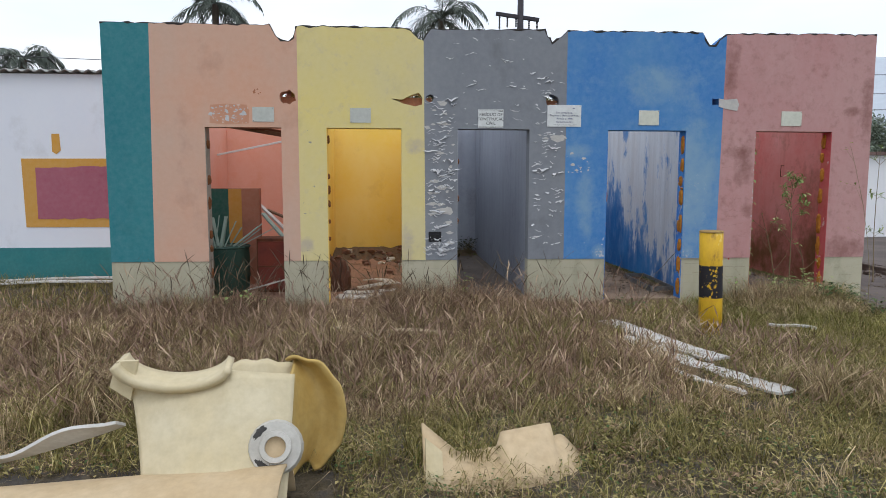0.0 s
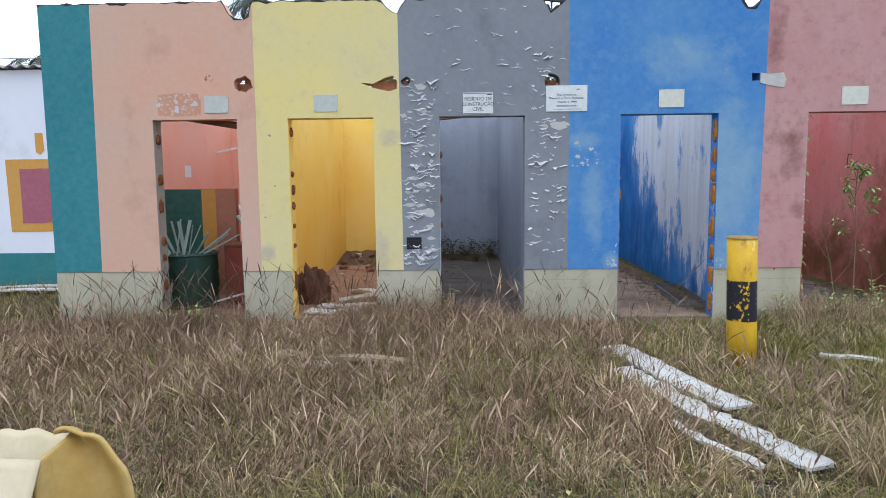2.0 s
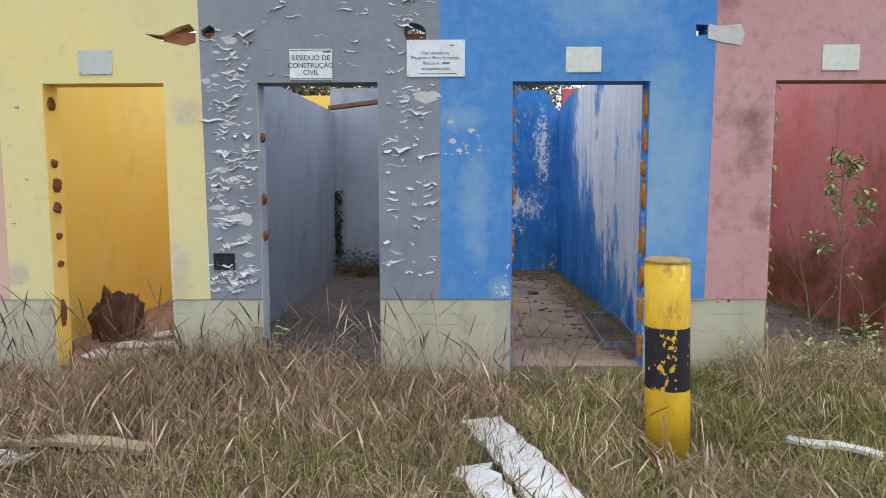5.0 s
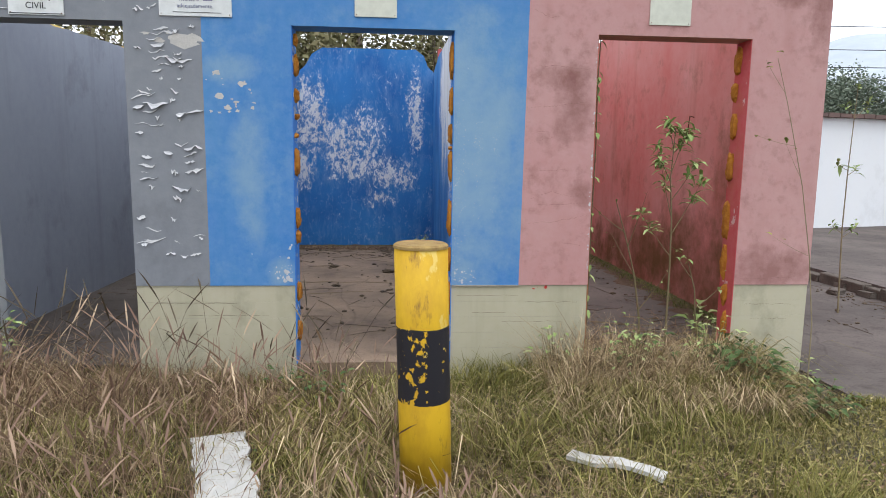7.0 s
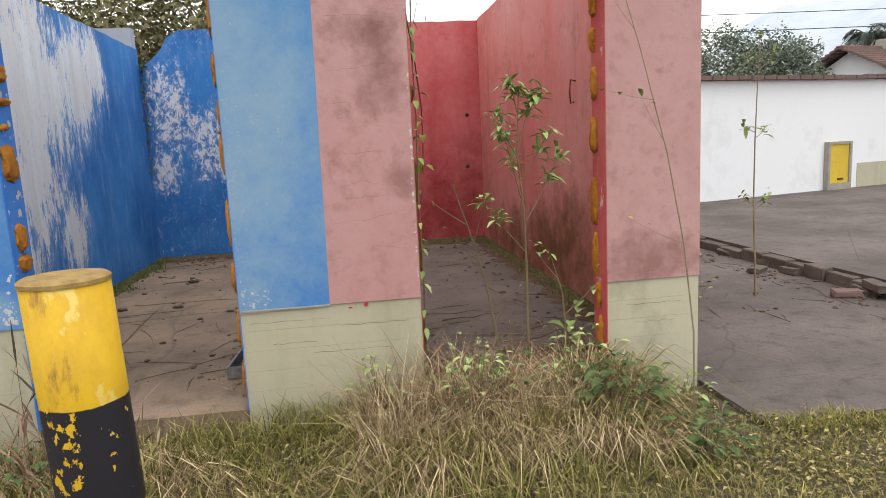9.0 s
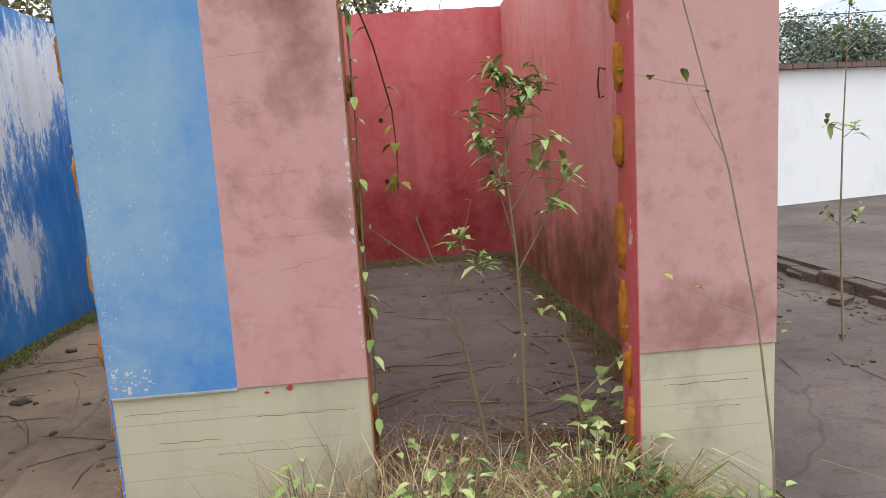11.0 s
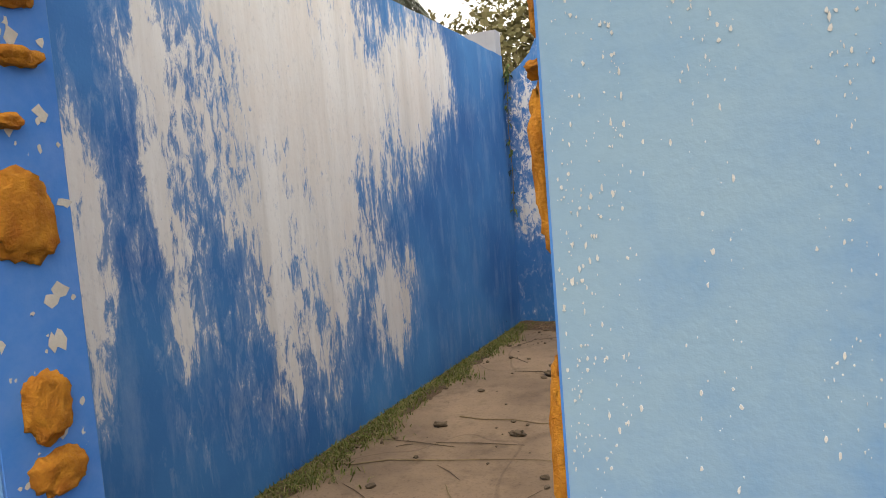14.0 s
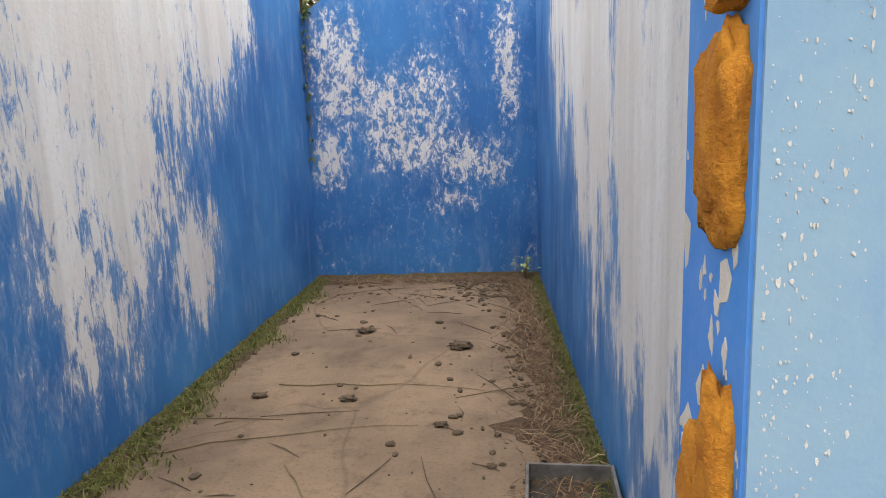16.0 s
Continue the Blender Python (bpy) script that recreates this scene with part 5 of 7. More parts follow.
for k in (-0.03, 0.03):
    part("module", boxed(k - 0.02, k + 0.02, -0.010, -0.006, -0.03, 0.03, bevel=0.002), M_BLACK, sock)

# ================= inside the rooms =================
M_LOW = paint("dirty_brown_peach_paint", (0.36, 0.15, 0.085), (0.42, 0.19, 0.12), (0.16, 0.07, 0.045), 0.6)
low = tagged(mesh_object("wall_low", boxed(0.08, 1.45, 1.50, 1.62, FLOOR_Z, 1.47), M_LOW), "low orange inner wall with a green and ochre face", "wall", "", "structure")
part("green_face", boxed(0.085, 1.02, 1.494, 1.4995, FLOOR_Z, 1.462), M_GREEN_WALL, low, "dark green painted face")
part("ochre_face", boxed(1.02, 1.20, 1.494, 1.4995, FLOOR_Z, 1.462), M_OCHRE, low, "ochre painted face")


def waste_drum(x, y, r, h):
    e = thing("waste_drum", x, y, FLOOR_Z, "dark green plastic drum full of broken slats", "drum")
    bm = bmesh.new()
    tube(bm, [(0, 0, 0), (0, 0, 0.03), (0, 0, h * 0.33), (0, 0, h * 0.36), (0, 0, h * 0.66), (0, 0, h * 0.69), (0, 0, h - 0.04), (0, 0, h)], [r * 0.95, r, r, r * 1.03, r, r * 1.03, r, r * 1.02], 24)
    part("shell", bm, M_BIN, e, "ribbed dark green wall", True)
    rim = bmesh.new()
    for k in range(24):
        a = k * math.tau / 24
        b = (k + 1) * math.tau / 24
        tube(rim, [(r * 1.02 * math.cos(a), r * 1.02 * math.sin(a), h), (r * 1.02 * math.cos(b), r * 1.02 * math.sin(b), h)], [0.014, 0.014], 5)
    part("rim", rim, M_BIN, e)
    return e


waste_drum(1.10, 0.80, 0.33, 0.62)
rr = random.Random(21)
for k in range(14):
    f = k / 13
    x0, x1 = 0.90 + 0.38 * f, 0.68 + 1.05 * f ** 1.1 + rr.uniform(-0.08, 0.08)
    z1 = 1.18 - 0.32 * abs(f - 0.25) + rr.uniform(-0.08, 0.05)
    y0 = 0.68 + rr.uniform(-0.08, 0.22)
    e = thing("stick", x0, y0, 0.70, "pale green broken stick standing in the drum", "stick", "sticks in the drum")
    d = Vector((x1 - x0, rr.uniform(-0.05, 0.15), z1 - 0.70))
    m = d.to_track_quat("Z", "Y").to_matrix().to_4x4()
    part("shaft", boxed(-0.022, 0.022, -0.006, 0.006, -0.02, d.length, bevel=0.002, m=m), M_SLAT, e)
crate = thing("rusty_cabinet", 1.72, 1.00, FLOOR_Z, "rusty red brown metal cabinet beside the drum", "cabinet")
part("body", boxed(-0.19, 0.20, -0.2, 0.2, 0, 0.72, bevel=0.012), M_RUST, crate)
part("door", boxed(-0.17, 0.18, -0.212, -0.201, 0.04, 0.68, bevel=0.004), simple("red_brown_panel", (0.22, 0.05, 0.03), (0.14, 0.04, 0.03), 5), crate, "dull red door")
part("strap", boxed(-0.19, 0.20, -0.220, -0.213, 0.34, 0.36), M_RUST, crate)


def beam(name, a, b, w, h, mt, label, cat, group=""):
    a, b = Vector(a), Vector(b)
    e = thing(name, a.x, a.y, a.z, label, cat, group)
    m = (b - a).to_track_quat("X", "Z").to_matrix().to_4x4()
    part("timber", boxed(0, (b - a).length, -w / 2, w / 2, -h / 2, h / 2, bevel=0.006, m=m), mt, e)


beam("fallen_timber", (1.55, 1.6, 0.12), (2.02, 3.6, 1.30), 0.09, 0.05, M_WOOD, "brown fallen roof timber leaning in the peach room", "timber", "fallen timbers")
beam("fallen_timber", (1.25, 1.9, 1.35), (2.03, 1.1, 0.75), 0.05, 0.03, M_BOARD, "pale broken batten leaning in the peach room", "timber", "fallen timbers")
beam("fallen_timber", (1.45, 2.0, 1.15), (2.03, 1.6, 0.95), 0.06, 0.03, M_WOOD, "brown broken batten leaning in the peach room", "timber", "fallen timbers")
beam("fallen_timber", (1.40, 2.9, 0.2), (2.03, 2.2, 1.05), 0.08, 0.04, M_RUST, "dark brown broken batten in the peach room", "timber", "fallen timbers")
beam("fallen_timber", (1.25, 2.4, 0.13), (2.0, 2.0, 0.55), 0.08, 0.04, M_WOOD, "dark brown broken batten in the peach room", "timber", "fallen timbers")
beam("fallen_timber", (1.50, 1.45, 1.12), (2.03, 0.95, 0.62), 0.06, 0.03, M_SLAT, "pale green broken batten leaning in the peach room", "timber", "fallen timbers")
beam("fallen_timber", (1.06, 0.62, 2.30), (2.05, 0.42, 2.13), 0.16, 0.05, M_WOOD, "sagging dark roof timber behind the peach lintel", "timber", "fallen timbers")
beam("fallen_timber", (1.30, 0.34, 2.27), (2.05, 0.50, 2.17), 0.07, 0.04, M_RUST, "rusty brown batten behind the peach lintel", "timber", "fallen timbers")
beam("fallen_timber", (1.45, 0.70, 0.16), (2.02, 0.45, 0.34), 0.10, 0.02, M_BOARD, "pale broken board leaning at the peach door", "timber", "fallen timbers")
beam("roof_timber", (0.09, 3.6, 2.69), (2.05, 3.1, 2.66), 0.09, 0.07, M_WOOD, "old roof timber still spanning the peach room", "timber", "")
beam("roof_timber", (0.09, 3.9, 2.73), (2.05, 3.5, 2.70), 0.07, 0.05, M_RUST, "old roof timber still spanning the peach room", "timber", "")
beam("roof_timber", (2.18, 4.2, 2.66), (3.60, 3.9, 2.56), 0.10, 0.06, M_WOOD, "old roof timber over the yellow room", "timber", "")
beam("roof_timber", (3.74, 5.0, 2.60), (5.02, 4.6, 2.70), 0.10, 0.06, M_WOOD, "old roof timber over the grey room", "timber", "")
beam("pale_pole", (0.10, 4.6, 2.05), (2.04, 4.5, 2.45), 0.035, 0.035, M_SIGN, "thin pale pole hanging across the peach room", "pole", "")
for y, z, w, h in ((2.20, 1.73, 0.27, 0.18), (3.40, 1.72, 0.23, 0.18)):
    e = thing("wall_paper", 0.08, y, z, "small white paper sheet stuck on the orange wall", "paper", "papers on the wall")
    part("sheet", boxed(0.001, 0.004, -w / 2, w / 2, -h / 2, h / 2), M_SIGN, e)
e = thing("wall_paper", 1.72, REAR, 1.66, "white paper sheet over a green patch on the wall", "paper", "papers on the wall")
part("sheet", boxed(-0.08, 0.14, -0.004, -0.001, -0.16, 0.17), M_SIGN, e)
part("backing", boxed(-0.08, 0.14, -0.004, -0.001, -0.28, -0.165), M_GREEN_WALL, e, "green patch")
e = thing("mural", 1.33, REAR, 1.55, "bright orange paint patch on the rear wall", "mural")
part("patch", slab([(-0.14, -0.55), (0.12, -0.55), (0.13, 0.45), (-0.12, 0.48)], [], -0.004, -0.001), simple("bright_orange_patch", (0.70, 0.24, 0.02), (0.62, 0.22, 0.03), 4), e)

stump = thing("rotten_stump", 2.52, 0.95, FLOOR_Z, "brown rotten stump beside the yellow wall", "stump")
M_ROT = simple("rotten_brown_wood", (0.16, 0.07, 0.045), (0.09, 0.045, 0.03), 10, 0.95, 0, 0.9, 0.03, (1, 1, 0.3))
for k in range(7):
    bm = bmesh.new()
    lump(bm, (0.13 * math.cos(k * 2.4), 0.11 * math.sin(k * 2.4), 0.10 + 0.035 * (k % 4)), (0.09, 0.08, 0.17 + 0.04 * (k % 3)), 0.6, 3, 4.0, 0.7)
    part("splinter", bm, M_ROT, stump, "", True)
for k, (a, b, w) in enumerate((((2.62, 0.30), (3.20, 0.22), 0.22), ((2.70, 0.62), (3.36, 0.45), 0.16), ((2.85, 0.95), (3.40, 1.10), 0.2), ((2.95, 1.6), (3.3, 1.2), 0.12))):
    plank("fallen_board", a, b, w, 0.015, FLOOR_Z + 0.02 + 0.01 * k, M_CHIP_PLASTER if k % 2 == 0 else M_BOARD, "pale broken board lying on the littered floor", "board", "broken boards", 0.03, 40 + k, 0.03)

M_RUBBLE = simple("reddish_rubble", (0.21, 0.105, 0.075), (0.13, 0.075, 0.055), 9, 0.95, 0, 0.8)
for k in range(30):
    q = random.Random(500 + k)
    x, y, r = q.uniform(2.3, 3.5), 5.35 - abs(q.gauss(0, 1.0)), q.uniform(0.03, 0.09)
    e = thing("rubble_chunk", x, y, FLOOR_Z + max(0.0, 0.15 - 0.15 * (5.35 - y)), "reddish brown rubble chunk in the yellow room", "rubble", "rubble in the yellow room")
    bm = bmesh.new()
    lump(bm, (0, 0, r * 0.35), (r, r * q.uniform(0.6, 1.0), r * 0.55), 0.5, 2, 3.0, 0.6)
    part("chunk", bm, M_RUBBLE if k % 5 else M_CHIP_PLASTER, e)

tray = thing("metal_tray", 6.93, 0.50, FLOOR_Z, "shallow dark metal tray with a chipped grey rim on the floor", "tray", "", -4)
part("base", boxed(-0.15, 0.15, 0.0, 1.26, 0.002, 0.008), M_TRAY_IN, tray, "grimy dark base")
for a in ((-0.16, -0.148, 0, 1.26), (0.148, 0.16, 0, 1.26), (-0.148, 0.148, 0, 0.012), (-0.148, 0.148, 1.248, 1.26)):
    part("rim", boxed(a[0], a[1], a[2], a[3], 0.0, 0.075, bevel=0.002), M_FRAME_METAL, tray, "chipped grey rim")


def litter(name, x0, x1, y0, y1, n_clod, n_stick, seed, label, z=FLOOR_Z, side=None):
    """Clods, twigs and crumbs on a floor, too many to count."""
    bm = bmesh.new()
    q = random.Random(seed)
    for _ in range(n_clod):
        s = q.choice((0.004, 0.005, 0.006, 0.008, 0.012, 0.018))
        x, y = q.uniform(x0, x1), q.uniform(y0, y1)
        if side is not None and q.random() < 0.6:
            x = side + q.gauss(0, 0.12) if side < x1 - 0.2 else side - abs(q.gauss(0, 0.18))
            x = min(max(x, x0), x1)
        lump(bm, (x, y, z + s * 0.3), (s * q.uniform(0.8, 1.8), s * q.uniform(0.8, 1.8), s * 0.7), 0.5, 1)
    for _ in range(n_stick):
        x, y, a, ln = q.uniform(x0, x1), q.uniform(y0, y1), q.uniform(0, math.pi), q.uniform(0.06, 0.5)
        if side is not None and q.random() < 0.5:
            x = min(max(side + q.gauss(0, 0.2), x0), x1)
        c, sn = math.cos(a) * ln / 2, math.sin(a) * ln / 2
        if not (x0 < x - abs(c) and x + abs(c) < x1):
            c = 0.0
        tube(bm, [(x - c, y - sn, z + 0.003), (x + q.uniform(-0.02, 0.02), y, z + 0.008), (x + c, y + sn, z + 0.004)], [0.0015, 0.003, 0.001], 4)
    return tagged(mesh_object(name, bm, M_DIRT), label, "litter", "", "stuff")


litter("floor_litter", 5.2, 7.12, 0.4, 5.3, 420, 70, 1, "dark clods and twigs on the tan floor", FLOOR_Z, 7.0)
litter("floor_litter", 5.2, 7.12, 4.5, 5.38, 260, 40, 11, "dark clods and twigs heaped along the rear wall", FLOOR_Z, 6.6)
litter("floor_litter", 7.4, 9.2, 0.3, 5.3, 150, 30, 2, "dark twigs and crumbs on the grey floor", FLOOR_Z, 8.9)
litter("floor_litter", 3.8, 4.95, 0.4, 5.3, 90, 40, 3, "dark twigs and crumbs on the dark floor")
litter("floor_litter", 2.25, 3.55, 0.3, 5.3, 120, 60, 4, "brown twigs and crumbs on the littered floor")
litter("yard_litter", 9.6, 12.2, 1.0, 4.5, 120, 40, 5, "dark crumbs and twigs on the yard slab", 0.012)

for x, y, s in ((6.02, 2.55, 0.03), (6.55, 3.35, 0.05), (6.38, 3.9, 0.02), (5.75, 1.55, 0.035), (5.55, 2.6, 0.03), (5.90, 3.7, 0.04), (6.5, 2.25, 0.022)):
    e = thing("earth_clod", x, y, FLOOR_Z, "dark earth clod on the tan concrete floor", "clod", "clods on the floor")
    bm = bmesh.new()
    lump(bm, (0, 0, s * 0.3), (s * 1.3, s, s * 0.5), 0.8, 3, 5.0)
    part("clod", bm, M_DIRT, e, "", True)
twigs = ((5.2, 1.95, 6.4, 2.25), (5.6, 2.75, 6.9, 2.6), (5.75, 1.35, 6.1, 0.95), (5.9, 1.9, 6.2, 1.2))
for x0, y0, x1, y1 in twigs:
    e = thing("twig", x0, y0, FLOOR_Z, "thin dry twig on the concrete floor", "twig", "twigs on the floor")
    bm = bmesh.new()
    q = random.Random(int(x0 * 100))
    tube(bm, [((x1 - x0) * k / 8, (y1 - y0) * k / 8 + q.uniform(-0.02, 0.02) + 0.06 * math.sin(k * 0.4), 0.006) for k in range(9)], [0.004 * (1 - k / 12) for k in range(9)], 5)
    part("stem", bm, M_DEADSTEM, e)

HOLES = [(7.90, 1.76), (9.16, 1.75), (9.14, 1.08), (7.92, 1.06)]
HOOK = (1.78, 1.74)
def drift(name, a, b, out, width, label, seed, rise=0.022):
    """Soil blown along a wall foot: a low wedge with an uneven edge, from a to b, spreading out."""
    a, b, out = Vector(a), Vector(b), Vector(out)
    bm = bmesh.new()
    n = int((b - a).length / 0.05)
    rows = [[], [], [], []]
    for i in range(n + 1):
        p = a.lerp(b, i / n)
        w = width * max(0.15, 1 + 0.9 * noise.noise(Vector((i * 0.11, seed, 0))) + 0.5 * noise.noise(Vector((i * 0.43, seed, 2))))
        for k, (f, z) in enumerate(((0.0, 1.0), (0.35, 0.75), (0.75, 0.3), (1.0, -0.05))):
            rows[k].append(bm.verts.new(p + out * w * f + Vector((0, 0, rise * z * (0.8 + 0.5 * noise.noise(Vector((i * 0.3, k, seed))))))))
    for r0, r1 in zip(rows, rows[1:]):
        for i in range(n):
            bm.faces.new((r0[i], r0[i + 1], r1[i + 1], r1[i]))
    return tagged(mesh_object(name, bm, M_SOIL, None, "", True), label, "soil", "", "stuff")


M_SOIL = simple("brown_blown_soil", (0.095, 0.060, 0.038), (0.155, 0.105, 0.068), 16, 0.95, 0, 0.9, 0.02)
drift("soil_drift", (5.13, 0.2, FLOOR_Z), (5.13, 5.45, FLOOR_Z), (1, 0, 0), 0.13, "brown soil drift along the foot of the blue wall", 1)
drift("soil_drift", (7.185, 0.2, FLOOR_Z), (7.185, 5.45, FLOOR_Z), (-1, 0, 0), 0.30, "brown soil drift along the foot of the blue wall", 2, 0.006)
drift("soil_drift", (5.13, 5.45, FLOOR_Z), (7.18, 5.45, FLOOR_Z), (0, -1, 0), 0.26, "brown soil drift along the rear wall", 3, 0.04)
drift("soil_drift", (9.34, 0.2, FLOOR_Z), (9.34, 5.45, FLOOR_Z), (-1, 0, 0), 0.24, "brown soil drift along the foot of the red wall", 4)
drift("soil_drift", (7.31, 5.45, FLOOR_Z), (9.33, 5.45, FLOOR_Z), (0, -1, 0), 0.30, "brown soil drift along the rear wall", 5, 0.05)
drift("soil_drift", (7.31, 0.22, FLOOR_Z), (9.33, 0.22, FLOOR_Z), (0, 1, 0), 0.30, "brown soil drift inside the pink door", 6)
drift("soil_drift", (3.74, 5.45, FLOOR_Z), (5.02, 5.45, FLOOR_Z), (0, -1, 0), 0.5, "dark soil drift along the rear wall", 7, 0.08)
drift("soil_drift", (2.18, 5.45, FLOOR_Z), (3.60, 5.45, FLOOR_Z), (0, -1, 0), 1.2, "brown soil drift along the rear wall", 8, 0.17)


# bolt holes and a hook in the red room, broken concrete at its door
for x, z in HOLES:
    e = thing("bolt_hole", x, REAR, z, "dark bolt hole with a rusty rim in the red wall", "bolt hole", "bolt holes")
    bm = bmesh.new()
    tube(bm, [(0, 0.001, 0), (0, -0.006, 0)], [0.030, 0.026], 10)
    part("rim", bm, M_RUST, e)
    # no real hole: a flat black disc paints the shade inside it
    bm = bmesh.new()
    tube(bm, [(0, -0.006, 0), (0, -0.008, 0)], [0.017, 0.016], 9)
    part("bore", bm, M_BLACK, e, "black disc in place of the shaded bore")
hook = thing("wall_hook", 9.34, HOOK[0], HOOK[1], "small rusty hook in the red wall", "hook")
bm = bmesh.new()
tube(bm, [(0.0, 0, 0.08), (-0.04, 0, 0.09), (-0.05, 0, 0.0), (-0.04, 0.01, -0.09), (-0.01, 0.01, -0.08)], [0.006] * 5, 6)
part("wire", bm, M_RUST, hook)
for k, (x, y, sx, sy, sz) in enumerate(((8.62, 0.20, 0.13, 0.06, 0.02), (8.35, 0.34, 0.08, 0.06, 0.02), (8.74, 0.46, 0.07, 0.05, 0.02), (8.10, 0.26, 0.09, 0.06, 0.015))):
    e = thing("concrete_chunk", x, y, FLOOR_Z, "dirty broken concrete chunk at the pink door", "rubble", "concrete chunks")
    bm = bmesh.new()
    lump(bm, (0, 0, sz * 0.6), (sx, sy, sz), 0.35, 3, 3.0, 0.55)
    part("chunk", bm, M_KERB, e)
for k in range(13):
    q = random.Random(300 + k)
    x, y, a, ln = q.uniform(7.5, 9.1), q.uniform(0.25, 1.6), q.uniform(-0.5, 0.9), q.uniform(0.25, 0.8)
    dx, dy = math.cos(a) * ln, math.sin(a) * ln
    if x + dx > 9.2:
        x = 9.2 - dx
    e = thing("twig", x, y, FLOOR_Z, "dark dry twig on the grey concrete floor", "twig", "twigs on the floor")
    bm = bmesh.new()
    tube(bm, [(dx * i / 6, dy * i / 6 + q.uniform(-0.02, 0.02), 0.008 + 0.02 * q.random()) for i in range(7)], [0.005 * (1 - i / 9) for i in range(7)], 5)
    part("stem", bm, M_DIRT if k % 3 else M_DEADSTEM, e)

# ================= grass and weeds =================
def clumped(n, x0, x1, y0, y1, per=16, spread=0.06):
    k = max(1, n // per)
    cx, cy = rng.uniform(x0, x1, k), rng.uniform(y0, y1, k)
    i = rng.integers(0, k, n)
    return np.clip(cx[i] + rng.normal(0, spread, n), x0, x1), np.clip(cy[i] + rng.normal(0, spread, n), y0, y1)


def keep_clear(xs, ys):
    """Leaves out blades that would stand in the tank, the boards or the building."""
    ok = ~((xs > -0.03) & (xs < 9.42) & (ys > -0.03))
    ok &= ~((xs > 0.6) & (xs < 3.0) & (ys > -5.4) & (ys < -4.5))
    for ax, ay, bx, by, w in ((5.70, -0.93, 6.21, -2.52, 0.10), (5.62, -1.58, 6.25, -3.45, 0.09), (5.66, -2.75, 5.93, -3.45, 0.05), (7.44, -1.2, 7.8, -1.48, 0.05), (2.65, -1.40, 3.85, -1.30, 0.06)):
        d = np.hypot(bx - ax, by - ay)
        s = ((xs - ax) * (bx - ax) + (ys - ay) * (by - ay)) / d
        o = np.abs((xs - ax) * (by - ay) - (ys - ay) * (bx - ax)) / d
        ok &= ~((s > 0) & (s < d) & (o < w) & (rng.uniform(0, 1, len(xs)) < 0.85))
    ok &= ~((xs > 9.35) & (ys > -0.62))
    return ok


def clear_boards(xs, ys):
    """Keeps tall tufts off the fallen boards as well."""
    ok = keep_clear(xs, ys)
    for ax, ay, bx, by, w in ((5.66, -1.0, 6.18, -2.70, 0.24), (5.50, -1.70, 6.22, -3.60, 0.20), (5.66, -2.75, 5.93, -3.55, 0.12), (2.6, -1.5, 3.9, -1.45, 0.14), (7.4, -1.3, 7.8, -1.6, 0.14)):
        d = np.hypot(bx - ax, by - ay)
        f = np.clip(((xs - ax) * (bx - ax) + (ys - ay) * (by - ay)) / d ** 2, 0, 1)
        ok &= np.hypot(xs - ax - f * (bx - ax), ys - ay - f * (by - ay)) > w
    return ok & (np.hypot(xs - 6.7, ys + 1.45) > 0.25)


def meadow(name, mt, n, x0, x1, y0, y1, h0, h1, w0, w1, lean, label, per=16, spread=0.06):
    xs, ys = clumped(n, x0, x1, y0, y1, per, spread)
    ok = keep_clear(xs, ys)
    xs, ys = xs[ok], ys[ok]
    hs = rng.uniform(h0, h1, len(xs)) * (0.75 + 0.5 * (np.sin(xs * 1.9 + 1.3 * np.sin(ys * 1.1)) * 0.5 + 0.5))
    return blades(name, mt, xs, ys, hs, rng.uniform(w0, w1, len(xs)), lean, label, "grass")


meadow("dry_grass", M_DRY, 26000, -4.5, 6.4, -4.0, -0.05, 0.05, 0.20, 0.003, 0.007, 1.5, "tall dry brown grass in front of the building")
meadow("undergrowth", M_MIDGRASS, 36000, -4.5, 6.6, -4.4, -0.05, 0.03, 0.14, 0.002, 0.006, 1.3, "olive undergrowth between dry grass")
meadow("straw", M_DRY, 44000, -4.5, 8.5, -6.5, -0.1, 0.03, 0.11, 0.003, 0.006, 2.8, "fallen straw lying on the soil", 8, 0.2)
meadow("olive_grass", M_MIDGRASS, 52000, 6.2, 12.5, -5.5, -0.1, 0.03, 0.12, 0.003, 0.007, 1.2, "short olive grass near the pink door")
meadow("green_grass", M_GREENGRASS, 46000, 5.9, 13.5, -5.5, -0.1, 0.03, 0.10, 0.003, 0.008, 1.1, "short green grass near the yard slab")
meadow("green_tufts", M_GREENGRASS, 9000, 4.2, 8.6, -2.4, -0.1, 0.06, 0.24, 0.003, 0.008, 0.9, "green grass tufts near the bollard", 60, 0.12)
tussocks("brown_tussocks", M_RUSTGRASS, 28000, 26, -4.0, 5.8, -3.7, -0.12, 0.16, 0.40, "reddish brown grass tussocks before the building", clear_boards, 0.6, 0.0025, 0.006)
tussocks("straw_tussocks", M_STRAW, 27000, 20, -4.0, 7.0, -3.9, -0.12, 0.14, 0.38, "pale straw grass tussocks before the building", clear_boards, 0.4, 0.0025, 0.0065)
tussocks("olive_tussocks", M_MIDGRASS, 30000, 26, -4.0, 7.2, -4.6, -0.12, 0.12, 0.32, "olive grass tussocks among the straw", clear_boards, 0.5, 0.003, 0.007)
tussocks("wall_tussocks", M_STRAW, 6000, 26, -0.3, 6.0, -0.9, -0.12, 0.20, 0.42, "tall pale grass tussocks along the foot of the front wall", clear_boards, 0.6, 0.0015, 0.0035)
